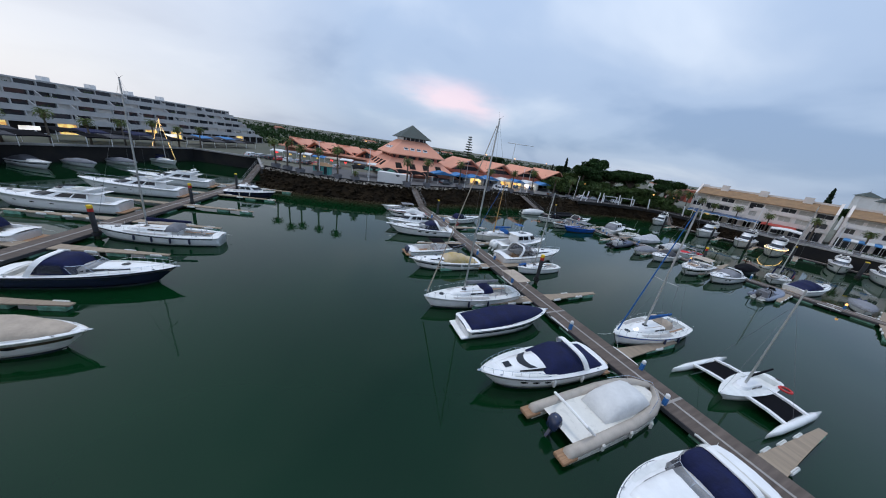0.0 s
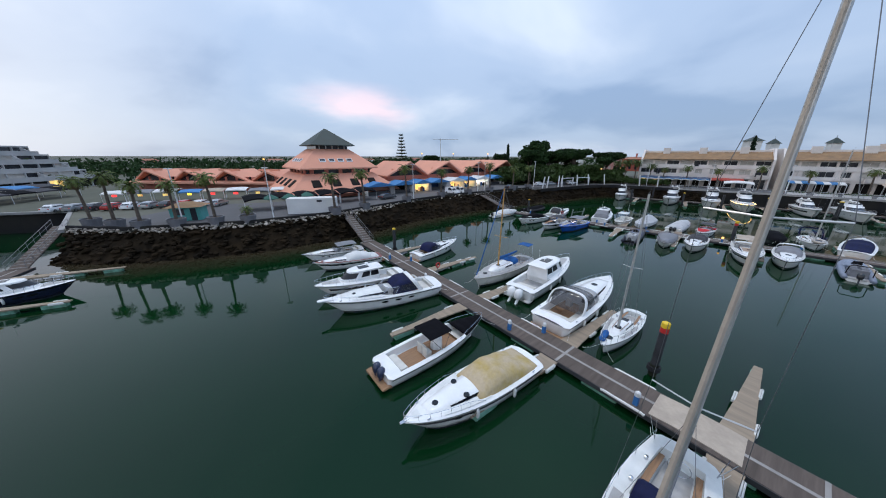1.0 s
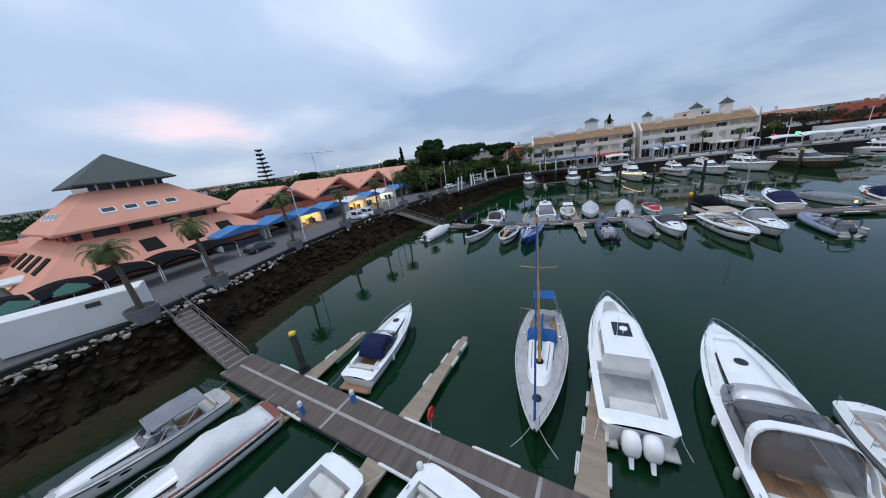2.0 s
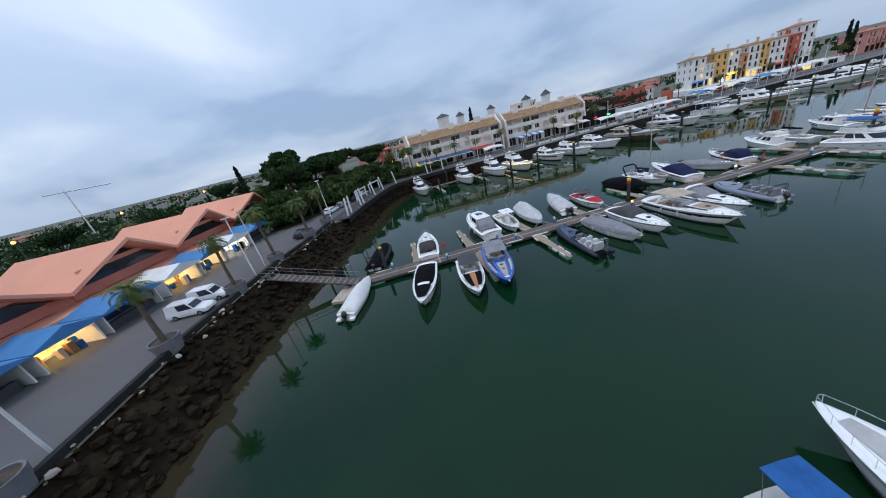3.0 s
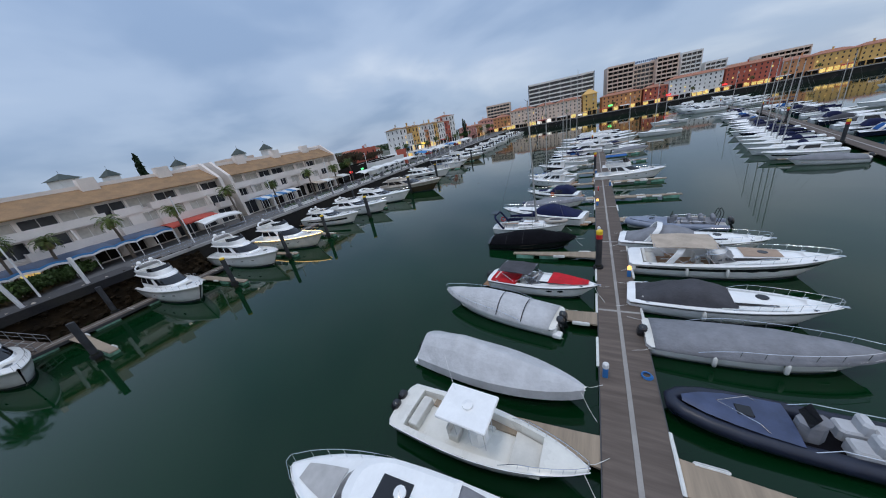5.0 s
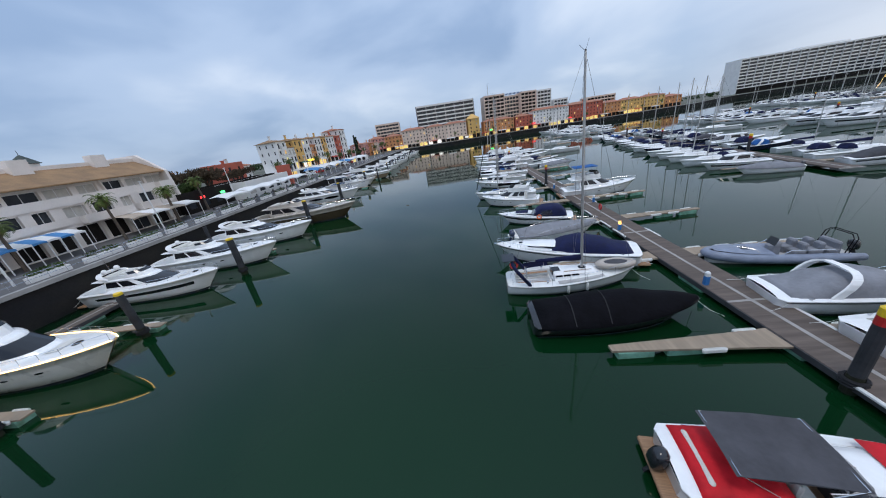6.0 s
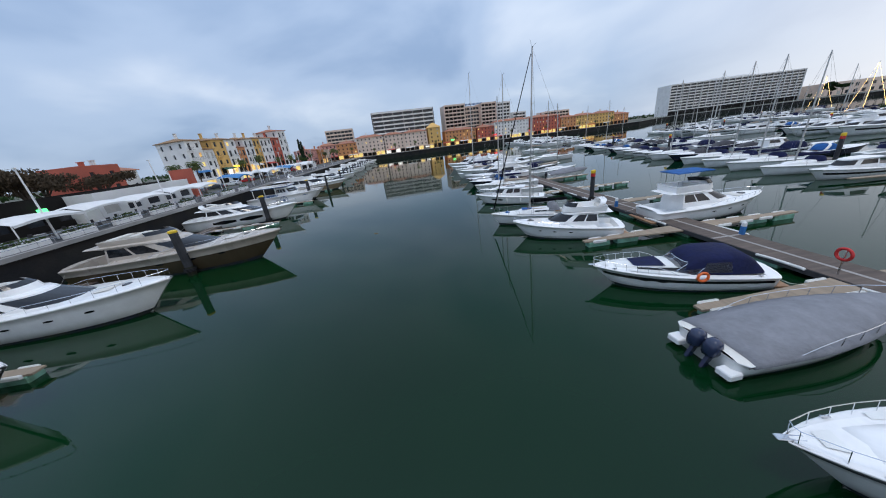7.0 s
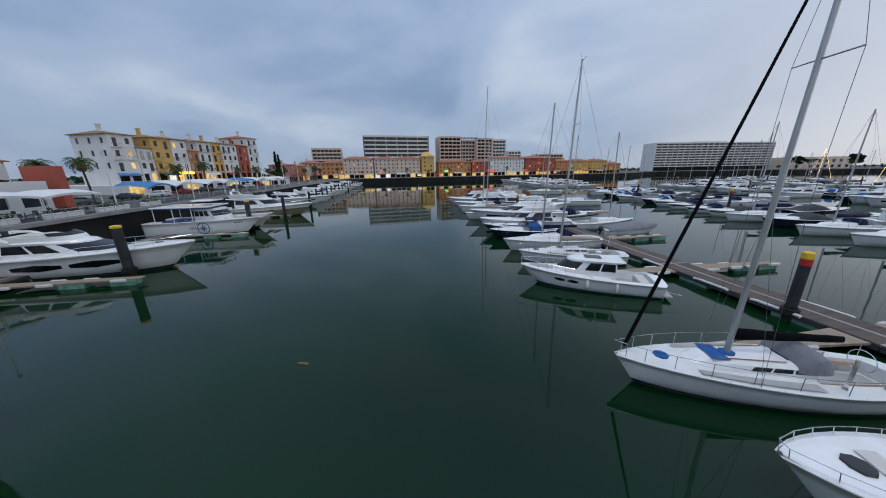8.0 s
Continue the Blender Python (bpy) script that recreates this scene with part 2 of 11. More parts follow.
FLOATG = material("green_float", (0.20, 0.42, 0.33), 0.55, var=0.2, scale=2, bscale=10, col2=(0.10, 0.20, 0.13), mix=0.55)
PILE = material("tarred_steel_pile", (0.045, 0.047, 0.052), 0.65, var=0.3, scale=0.8, bscale=8, bump=0.3, spec=0.2)
PILEW = material("weed_covered_pile", (0.03, 0.032, 0.02), 0.85, var=0.4, scale=1.5, bscale=10, bump=0.6, spec=0.2)
BLUEP = material("blue_plastic", (0.03, 0.16, 0.42), 0.45, var=0.1)
CONC = material("concrete", (0.30, 0.29, 0.28), 0.85, var=0.15, scale=0.4, bscale=6, bump=0.3, space="World")
# near-black and faintly mottled: the dark void under the quay is put into the colour
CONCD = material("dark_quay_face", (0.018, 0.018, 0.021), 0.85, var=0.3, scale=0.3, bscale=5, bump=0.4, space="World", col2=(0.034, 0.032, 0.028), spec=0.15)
PAVE = material("promenade_paving", (0.112, 0.11, 0.112), 0.85, var=0.12, scale=0.12, bscale=3.5, bump=0.2, space="World", spec=0.25)
EARTH = material("dry_ground", (0.13, 0.125, 0.095), 0.95, var=0.25, scale=0.02, bscale=0.3, space="World", col2=(0.055, 0.065, 0.04))
WEED = material("weedy_rock", (0.010, 0.007, 0.004), 0.9, var=0.5, scale=0.5, bscale=4, bump=0.9, space="World", col2=(0.032, 0.021, 0.011), rnd=0.2, spec=0.12)
STONE = material("pale_stone", (0.42, 0.37, 0.32), 0.85, var=0.2, scale=1.5, bscale=8, bump=0.5, rnd=0.3)
SALM = material("salmon_render", (0.70, 0.32, 0.215), 0.85, var=0.07, scale=0.15, bscale=4, bump=0.1, space="World")
SALMD = material("salmon_wall", (0.50, 0.20, 0.15), 0.85, var=0.1, scale=0.25, bscale=4, bump=0.1, space="World")
GREENT = material("green_slate_roof", (0.045, 0.062, 0.056), 0.7, var=0.2, scale=0.5, bscale=8, bump=0.3, space="World")
HPLAS = material("weathered_white_plaster", (0.43, 0.43, 0.425), 0.85, var=0.1, scale=0.2, bscale=4, bump=0.1, space="World")
WPLAS = material("white_plaster", (0.74, 0.73, 0.71), 0.85, var=0.07, scale=0.25, bscale=5, bump=0.1, space="World")
TPLAS = material("warm_white_plaster", (0.72, 0.66, 0.615), 0.85, var=0.10, scale=0.18, bscale=5, bump=0.1, space="World")
AWND = material("slate_blue_awning", (0.075, 0.10, 0.16), 0.75, var=0.15, scale=0.8, bscale=5, bump=0.3)
CPLAS = material("cream_plaster", (0.70, 0.555, 0.46), 0.85, var=0.08, scale=0.25, bscale=5, space="World")
GPLAS = material("grey_render", (0.42, 0.42, 0.42), 0.85, var=0.1, scale=0.25, bscale=5, space="World")
YPLAS = material("yellow_plaster", (0.68, 0.42, 0.14), 0.85, var=0.08, scale=0.25, bscale=5, space="World")
OPLAS = material("orange_plaster", (0.58, 0.26, 0.11), 0.85, var=0.08, scale=0.25, bscale=5, space="World")
RPLAS = material("red_plaster", (0.45, 0.11, 0.07), 0.85, var=0.1, scale=0.25, bscale=5, space="World")
PPLAS = material("pink_plaster", (0.62, 0.30, 0.26), 0.85, var=0.08, scale=0.25, bscale=5, space="World")
RTILE = material("terracotta_tiles", (0.36, 0.155, 0.095), 0.85, var=0.22, scale=0.6, bscale=5, bump=0.5, space="World")
BTILE = material("tan_roof_tiles", (0.27, 0.165, 0.085), 0.85, var=0.2, scale=0.6, bscale=5, bump=0.5, space="World")
DWIN = material("dark_window_glass", (0.030, 0.034, 0.042), 0.08, var=0.3, scale=0.4, bscale=2, space="World")
BLIND = material("pale_blind", (0.48, 0.46, 0.42), 0.7, var=0.1)
# near-black surface: the shade of unlit rooms and recesses put into the colour
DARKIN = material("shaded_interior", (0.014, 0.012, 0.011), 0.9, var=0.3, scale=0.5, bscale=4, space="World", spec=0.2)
WFRAME = material("white_frame", (0.72, 0.72, 0.72), 0.5, var=0.05)
DFRAME = material("dark_frame", (0.05, 0.05, 0.055), 0.5, var=0.1)
AWNB = material("blue_awning", (0.05, 0.20, 0.44), 0.75, var=0.1, scale=0.8, bscale=5, bump=0.3)
AWNW = material("white_awning", (0.70, 0.70, 0.69), 0.75, var=0.07, scale=0.8, bscale=5, bump=0.3)
AWNR = material("red_awning", (0.42, 0.06, 0.04), 0.75, var=0.1, scale=0.8, bscale=5)
AWNG = material("green_awning", (0.02, 0.10, 0.075), 0.75, var=0.15, scale=0.8, bscale=5)
KIOSK = material("turquoise_kiosk", (0.08, 0.34, 0.32), 0.7, var=0.1)
PLANTER = material("grey_planter", (0.16, 0.16, 0.175), 0.7, var=0.12, scale=1.5, bscale=10)
LEAFP = material("palm_leaf", (0.075, 0.105, 0.022), 0.6, var=0.35, scale=2, bscale=8, rnd=0.15, spec=0.25)
LAWN = material("rough_grass", (0.030, 0.042, 0.014), 0.95, var=0.3, scale=0.2, bscale=2.0, bump=0.4, space="World", col2=(0.055, 0.055, 0.028), spec=0.15)
LEAFD = material("dry_palm_leaf", (0.16, 0.11, 0.05), 0.8, var=0.3, scale=2, bscale=8)
BARK = material("palm_bark", (0.11, 0.085, 0.065), 0.9, var=0.3, scale=3, bscale=14, bump=0.9)
LEAFT = material("pine_foliage", (0.020, 0.046, 0.013), 0.7, var=0.4, scale=0.8, bscale=3, rnd=0.15, spec=0.15)
LEAFC = material("cypress_foliage", (0.018, 0.036, 0.018), 0.7, var=0.4, scale=0.8, bscale=3, spec=0.15)
LEAFS = material("shrub_foliage", (0.040, 0.070, 0.018), 0.7, var=0.4, scale=0.8, bscale=3, rnd=0.2, spec=0.2)
LEAFB = material("bare_brown_foliage", (0.075, 0.055, 0.035), 0.8, var=0.3, scale=0.8, bscale=3, spec=0.2)
TRUNK = material("tree_bark", (0.075, 0.055, 0.04), 0.9, var=0.3, scale=2, bscale=10, bump=0.8)
CARW = material("white_car_paint", (0.76, 0.77, 0.78), 0.2, var=0.03, coat=0.5)
CARD = material("dark_car_paint", (0.03, 0.033, 0.04), 0.2, var=0.1, coat=0.5)
CARR = material("red_car_paint", (0.40, 0.02, 0.02), 0.2, var=0.1, coat=0.5)
CARS = material("silver_car_paint", (0.36, 0.38, 0.40), 0.25, 0.6, var=0.05, coat=0.5)
TYRE = material("tyre_rubber", (0.02, 0.02, 0.02), 0.85, var=0.2)
WARM = material("warm_lit_shop", (1.0, 0.50, 0.16), 0.6, var=0.55, scale=0.9, bscale=2.2, emit=1.0, space="World")
COLD = material("cold_lit_shop", (1.0, 0.93, 0.80), 0.6, var=0.5, scale=0.9, bscale=2.5, emit=1.2, space="World")
SHOPL = material("shop_ceiling_lamp", (1.0, 0.62, 0.26), 0.5, var=0.05, emit=16.0)
SHOPC = material("cool_shop_ceiling_lamp", (1.0, 0.93, 0.80), 0.5, var=0.05, emit=16.0)
LAMPW = material("warm_lamp_globe", (1.0, 0.50, 0.14), 0.5, var=0.02, emit=1.7)
LEDG = material("green_sign_light", (0.10, 1.0, 0.25), 0.5, var=0.02, emit=2.0)
LEDR = material("red_sign_light", (1.0, 0.05, 0.05), 0.5, var=0.02, emit=1.5)
LEDB = material("blue_sign_light", (0.10, 0.25, 1.0), 0.5, var=0.02, emit=2.0)
LEDY = material("yellow_sign_light", (1.0, 0.65, 0.06), 0.5, var=0.02, emit=1.6)
ROPE = material("rope_light", (1.0, 0.62, 0.22), 0.5, var=0.02, emit=5.0)
BLUEPX = material("blue_banner", (0.05, 0.11, 0.25), 0.6, var=0.15)

# harbour water: deep green body, clear gloss, faint ripple
WATER = bpy.data.materials.new("harbour_water")
WATER.use_nodes = True
wnn, wll = WATER.node_tree.nodes, WATER.node_tree.links
wb = wnn["Principled BSDF"]
wb.inputs["IOR"].default_value = 1.33
wb.inputs["Roughness"].default_value = 0.035
wb.inputs["Specular IOR Level"].default_value = 0.5
wge = wnn.new("ShaderNodeNewGeometry")
wno = wnn.new("ShaderNodeTexNoise")
wno.inputs["Scale"].default_value, wno.inputs["Detail"].default_value = 0.05, 3
wll.new(wge.outputs["Position"], wno.inputs["Vector"])
wra = wnn.new("ShaderNodeValToRGB")
wra.color_ramp.elements[0].position, wra.color_ramp.elements[0].color = 0.3, (0.0012, 0.0165, 0.0046, 1)
wra.color_ramp.elements[1].position, wra.color_ramp.elements[1].color = 0.7, (0.0022, 0.0255, 0.0074, 1)
wll.new(wno.outputs["Fac"], wra.inputs[0])
wll.new(wra.outputs[0], wb.inputs["Base Color"])
heights = []
for sc, amp in ((0.35, 0.5), (2.2, 0.10)):
    nz = wnn.new("ShaderNodeTexNoise")
    nz.inputs["Scale"].default_value, nz.inputs["Detail"].default_value = sc, 2
    wll.new(wge.outputs["Position"], nz.inputs["Vector"])
    ml = wnn.new("ShaderNodeMath")
    ml.operation = "MULTIPLY"
    ml.inputs[1].default_value = amp
    wll.new(nz.outputs["Fac"], ml.inputs[0])
    heights.append(ml)
ad = wnn.new("ShaderNodeMath")
wll.new(heights[0].outputs[0], ad.inputs[0])
wll.new(heights[1].outputs[0], ad.inputs[1])
wbu = wnn.new("ShaderNodeBump")
wbu.inputs["Strength"].default_value, wbu.inputs["Distance"].default_value = 0.22, 0.06
wll.new(ad.outputs[0], wbu.inputs["Height"])
wll.new(wbu.outputs[0], wb.inputs["Normal"])

# ---------- mesh helpers ----------
def part(name, bm, mat, parent, label="", smooth=False):
    """Links a bmesh as one mesh object under a thing or a part."""
    me = bpy.data.meshes.new(name)
    bmesh.ops.recalc_face_normals(bm, faces=bm.faces[:])
    bm.to_mesh(me)
    bm.free()
    me.materials.append(mat)
    if smooth:
        me.polygons.foreach_set("use_smooth", [True] * len(me.polygons))
    ob = new(name, me)
    ob.parent = parent
    if label:
        tagged(ob, label)
    return ob


def share(name, me, parent, m):
    """Another piece on a mesh that is there already."""
    ob = new(name, me)
    ob.parent = parent
    ob.matrix_basis = m
    return ob


def thing(name, label, category, x=0, y=0, z=0, rz=0, group="", kind=""):
    ob = new(name)
    ob.matrix_basis = pose(x, y, z, 0, 0, rz)
    return tagged(ob, label, category, group, kind)


def B0():
    return bmesh.new()


def quad(bm, a, b, c, d):
    return bm.faces.new([bm.verts.new(p) for p in (a, b, c, d)])


def box(bm, x0, x1, y0, y1, z0, z1, bev=0.0):
    """A block, with its upper edges and corners taken off by bev."""
    if bev <= 0:
        rings = [[(x0, y0, z0), (x1, y0, z0), (x1, y1, z0), (x0, y1, z0)], [(x0, y0, z1), (x1, y0, z1), (x1, y1, z1), (x0, y1, z1)]]
    else:
        def ring(i, z):
            return [(x0 + i + bev, y0 + i, z), (x1 - i - bev, y0 + i, z), (x1 - i, y0 + i + bev, z), (x1 - i, y1 - i - bev, z), (x1 - i - bev, y1 - i, z), (x0 + i + bev, y1 - i, z), (x0 + i, y1 - i - bev, z), (x0 + i, y0 + i + bev, z)]
        rings = [ring(0, z0), ring(0, z1 - bev), ring(bev * 0.7, z1)]
    return loft(bm, rings)


def loft(bm, rings, closed=True, caps=True):
    """Skins a row of rings of equal length."""
    vs = [[bm.verts.new(p) for p in r] for r in rings]
    n = len(rings[0])
    for a, b in zip(vs, vs[1:]):
        for i in range(n if closed else n - 1):
            j = (i + 1) % n
            bm.faces.new((a[i], a[j], b[j], b[i]))
    if closed and caps:
        bm.faces.new(list(reversed(vs[0])))
        bm.faces.new(vs[-1])
    return vs


def tube(bm, pts, r, n=5, r2=None):
    """A round bar through points, from radius r to r2."""
    pts = [Vector(p) for p in pts]
    rings = []
    for i, p in enumerate(pts):
        d = (pts[min(i + 1, len(pts) - 1)] - pts[max(i - 1, 0)]).normalized()
        a = d.cross(Vector((0, 0, 1)) if abs(d.z) < 0.9 else Vector((1, 0, 0))).normalized()
        b = d.cross(a)
        rr = r if r2 is None else r + (r2 - r) * i / (len(pts) - 1)
        rings.append([p + rr * (math.cos(t) * a + math.sin(t) * b) for t in (2 * math.pi * k / n for k in range(n))])
    loft(bm, rings)


def ring_pts(cx, cy, z, rx, ry=None, n=12, ph=0.0):
    ry = rx if ry is None else ry
    return [(cx + rx * math.cos(ph + 2 * math.pi * k / n), cy + ry * math.sin(ph + 2 * math.pi * k / n), z) for k in range(n)]


def lathe(bm, cx, cy, prof, n=12):
    """A turned body from (radius, height) pairs."""
    loft(bm, [ring_pts(cx, cy, z, max(r, 0.004), n=n) for r, z in prof])


def torus(bm, centre, r, w, axis="x", n=14, k=6):
    rows = []
    for i in range(n):
        t = 2 * math.pi * i / n
        row = []
        for j in range(k):
            s = 2 * math.pi * j / k
            a, b, c = (r + w * math.cos(s)) * math.cos(t), (r + w * math.cos(s)) * math.sin(t), w * math.sin(s)
            p = {"x": (c, a, b), "y": (a, c, b), "z": (a, b, c)}[axis]
            row.append(bm.verts.new(Vector(centre) + Vector(p)))
        rows.append(row)
    for i in range(n):
        for j in range(k):
            bm.faces.new((rows[i][j], rows[(i + 1) % n][j], rows[(i + 1) % n][(j + 1) % k], rows[i][(j + 1) % k]))


def clumps(bm, rr, centre, rad, n, size):
    """Many small leaf sprays scattered through an uneven volume."""
    for _ in range(n):
        v = Vector((rr.gauss(0, 1), rr.gauss(0, 1), rr.gauss(0, 1)))
        v.normalize()
        v *= rr.uniform(0.55, 1.0) ** 0.5
        p = Vector(centre) + Vector((v.x * rad[0], v.y * rad[1], v.z * rad[2]))
        e = Euler((rr.uniform(0, 6.3), rr.uniform(0, 6.3), rr.uniform(0, 6.3))).to_matrix()
        s = size * rr.uniform(0.6, 1.4)
        a, b = e @ Vector((s, 0, 0)), e @ Vector((0, s * 0.6, 0))
        bm.faces.new([bm.verts.new(q) for q in (p - a, p - b * 0.8, p + a, p + b)])


# ---------- boats: x ahead, y to port, z up, waterline at 0 ----------
class Hull:
    """A lofted hull form."""

    def __init__(self, L, B, H, Hb, stern=0.92, fine=2.3, rake=0.14):
        self.L, self.B, self.H, self.Hb, self.stern, self.fine, self.rake = L, B, H, Hb, stern, fine, rake
        self.tuck = 0.022

    def half(self, s):
        if s < 0.35:
            return self.B / 2 * (self.stern + (1 - self.stern) * math.sin(s / 0.35 * math.pi / 2))
        return self.B / 2 * max(0.015, 1 - ((s - 0.35) / 0.65) ** self.fine) ** 0.8

    def sheer(self, s):
        return self.H + (self.Hb - self.H) * s ** 1.5

    def x(self, s, f=1.0):
        return -self.L / 2 + self.L * s * (1 - self.rake * (1 - f) * s ** 4)

    def side(self, s, f, sgn=1, off=0.0):
        """A point of the topsides: f 0 at the chine, 1 at the gunwale."""
        b, z = self.half(s), self.sheer(s)
        y = b * (0.80 - 0.30 * s ** 3 + (0.20 + 0.30 * s ** 3) * max(f, 0.0) ** 0.75) + off
        zc = 0.02 + 0.10 * s ** 3
        return (self.x(s, f) + off * 0.4 * s ** 3, sgn * y, zc + (z - zc) * f)

    def stations(self, s0=0.0, s1=1.0, n=15):
        return [s0 + (s1 - s0) * (1 - (1 - k / (n - 1)) ** 1.35) for k in range(n)]

    def shell(self):
        bm = B0()
        rings = []
        for s in self.stations():
            up = [self.side(s, f) for f in (0.0, 0.35, 0.7, 0.93)] + [self.side(s, 0.935, off=0.035), self.side(s, 1.0, off=0.035), self.side(s, 1.0)]
            keel = (self.x(s, 0), 0, -0.35 * (1 - s ** 6))
            rings.append([(p[0], -p[1], p[2]) for p in reversed(up)] + [keel] + up)
        tuck = self.tuck * self.L
        rings.insert(0, [(p[0] - tuck, p[1] * 0.80, p[2]) for p in rings[0]])
        vs = loft(bm, rings, closed=False)
        bm.faces.new(vs[0])
        return bm

    def band(self, f0, f1, s0=0.0, s1=1.0, off=0.012, n=16):
        bm = B0()
        for sgn in (1, -1):
            fs = sorted({f0, f1} | {f for f in (0.0, 0.35, 0.7, 0.93) if f0 < f < f1})
            sts = sorted({s0, s1} | {s for s in self.stations() if s0 < s < s1})
            rows = [[self.side(s, f, sgn, off) for f in fs] for s in sts]
            loft(bm, rows, closed=False)
        return bm

    def deck(self, c0, c1, floor, coam=0.80, cockpit=True):
        """Deck with a sunk cockpit between stations c0 and c1."""
        bm = B0()
        st = [(s, False) for s in self.stations(0, max(c0, 0.001), 2)] if c0 > 0.01 else []
        if cockpit:
            st += [(c0 + (c1 - c0) * k / 5, True) for k in range(6)]
        else:
            st += [(c0 + (c1 - c0) * k / 5, False) for k in range(6)]
        st += [(s, False) for s in self.stations(c1 + 0.001, 0.995, 10)]
        rings = []
        for s, sunk in st:
            b, z, x = self.half(s), self.sheer(s), self.x(s)
            if sunk:
                h = [(x, b, z), (x, b * coam, z + 0.05), (x, b * (coam - 0.03), floor), (x, 0, floor)]
            else:
                h = [(x, b, z), (x, b * coam, z + 0.04 + 0.02 * b), (x, b * (coam - 0.3), z + 0.05 + 0.045 * b), (x, 0, z + 0.06 + 0.06 * b)]
            rings.append(h + [(p[0], -p[1], p[2]) for p in reversed(h[:-1])])
        if c0 > 0.01:
            rings.insert(0, [(p[0] - self.tuck * self.L, p[1] * 0.80, p[2]) for p in rings[0]])
        loft(bm, rings, closed=False)
        return bm

    def cover(self, s0, s1, height, drop=0.10, out=0.05, ridge=0.5, n=14, sag=0.05, shoulder=0.62):
        """A cover lashed over the gunwales; height(k) is the ridge's height along it."""
        bm = B0()
        rings = []
        for k in range(n):
            q = k / (n - 1)
            s = s0 + (s1 - s0) * q
            b, z, x = self.half(s) + out, self.sheer(s), self.x(s)
            h = height(q) + sag * math.sin(q * 23)
            if shoulder >= 0.7:
                side = [(x, b * f, z + e) for f, e in ((1.0, -drop), (1.0, 0.04), (0.95, 0.04 + h * 0.34), (0.83, 0.04 + h * 0.66), (0.60, 0.04 + h * 0.88), (0.32, 0.04 + h * 0.97), (0.0, 0.04 + h))]
            else:
                side = [(x, b, z - drop), (x, b, z + 0.04), (x, b * shoulder, z + 0.04 + h * 0.62), (x, b * shoulder * ridge, z + 0.04 + h * 0.93), (x, 0, z + 0.04 + h)]
            rings.append(side + [(p[0], -p[1], p[2]) for p in reversed(side[:-1])])
        vs = loft(bm, rings, closed=False)
        bm.faces.new(vs[0])
        bm.faces.new(list(reversed(vs[-1])))
        return bm

    def rail(self, s0, s1, h=0.55, r=0.017, inset=0.9, posts=5):
        bm = B0()
        tip = (self.x(1.0) - 0.05, 0, self.sheer(1) + h)
        rows = []
        for sgn in (1, -1):
            pts = []
            for k in range(9):
                s = s0 + (s1 - s0) * k / 8
                rise = h * min(1.0, k / 1.6)
                pts.append((self.x(s) + 0.08, sgn * self.half(s) * inset, self.sheer(s) + 0.02 + rise))
            rows.append(pts)
            for k in range(2, 9, max(1, 8 // posts)):
                p = pts[k]
                tube(bm, [(p[0] - 0.05, p[1], p[2] - h), p], r * 0.8, 4)
            tube(bm, pts + [tip], r, 4)
        return bm


def house_ring(x0, x1, w0, w1, z, round_=0.45, n=5):
    """The plan of a deckhouse: square aft, rounded ahead."""
    pts = [(x0, w0 / 2, z)]
    xm = x1 - (x1 - x0) * round_
    pts.append((xm, w1 / 2, z))
    for k in range(1, n + 1):
        t = k / (n + 1) * math.pi / 2
        pts.append((xm + (x1 - xm) * math.sin(t), w1 / 2 * math.cos(t) ** 0.75, z))
    pts.append((x1, 0, z))
    return pts + [(p[0], -p[1], p[2]) for p in reversed(pts[:-1])]


def deckhouse(parent, x0, x1, w0, w1, levels, mat, glass, name="deckhouse", front=True, side=True, panes=2, overhang=0.0):
    """Levels: (height, set back ahead, set back aft, narrowing); glass fills the band between level 1 and 2."""
    def ring(lv, off=0.0):
        z, fr, bk, nw = lv
        return house_ring(x0 + bk - off * 0.2, x1 - fr + off, w0 - nw + 2 * off, w1 - nw + 2 * off, z)
    bm = B0()
    rings = [ring(levels[0]), ring(levels[1]), ring(levels[2])]
    if overhang:
        rings.append(ring(levels[2], overhang))
    rings.append(ring(levels[3], overhang))
    if len(levels) > 4:
        rings += [ring(lv) for lv in levels[4:]]
    loft(bm, rings)
    body = part(name, bm, mat, parent)
    a, b = ring(levels[1], 0.014), ring(levels[2], 0.014)
    mixp = lambda p, q, t: tuple(p[i] + (q[i] - p[i]) * t for i in range(3))
    n = len(a)
    mid = n // 2
    if front:
        bm = B0()
        idx = list(range(2, n - 2))
        loft(bm, [[mixp(a[i], b[i], 0.10) for i in idx], [mixp(a[i], b[i], 0.92) for i in idx]], closed=False)
        part("windscreen", bm, glass, parent)
    if side:
        for sgn, (i, j) in ((1, (0, 1)), (-1, (n - 1, n - 2))):
            for k in range(panes):
                t0, t1 = (k + 0.06) / panes * 0.96 + 0.02, (k + 0.94) / panes * 0.96 + 0.02
                bm = B0()
                lo0, lo1 = mixp(a[i], a[j], t0), mixp(a[i], a[j], t1)
                hi0, hi1 = mixp(b[i], b[j], t0), mixp(b[i], b[j], t1)
                quad(bm, mixp(lo0, hi0, 0.10), mixp(lo1, hi1, 0.10), mixp(lo1, hi1, 0.92), mixp(lo0, hi0, 0.92))
                part("side_window", bm, glass, parent)
    return body


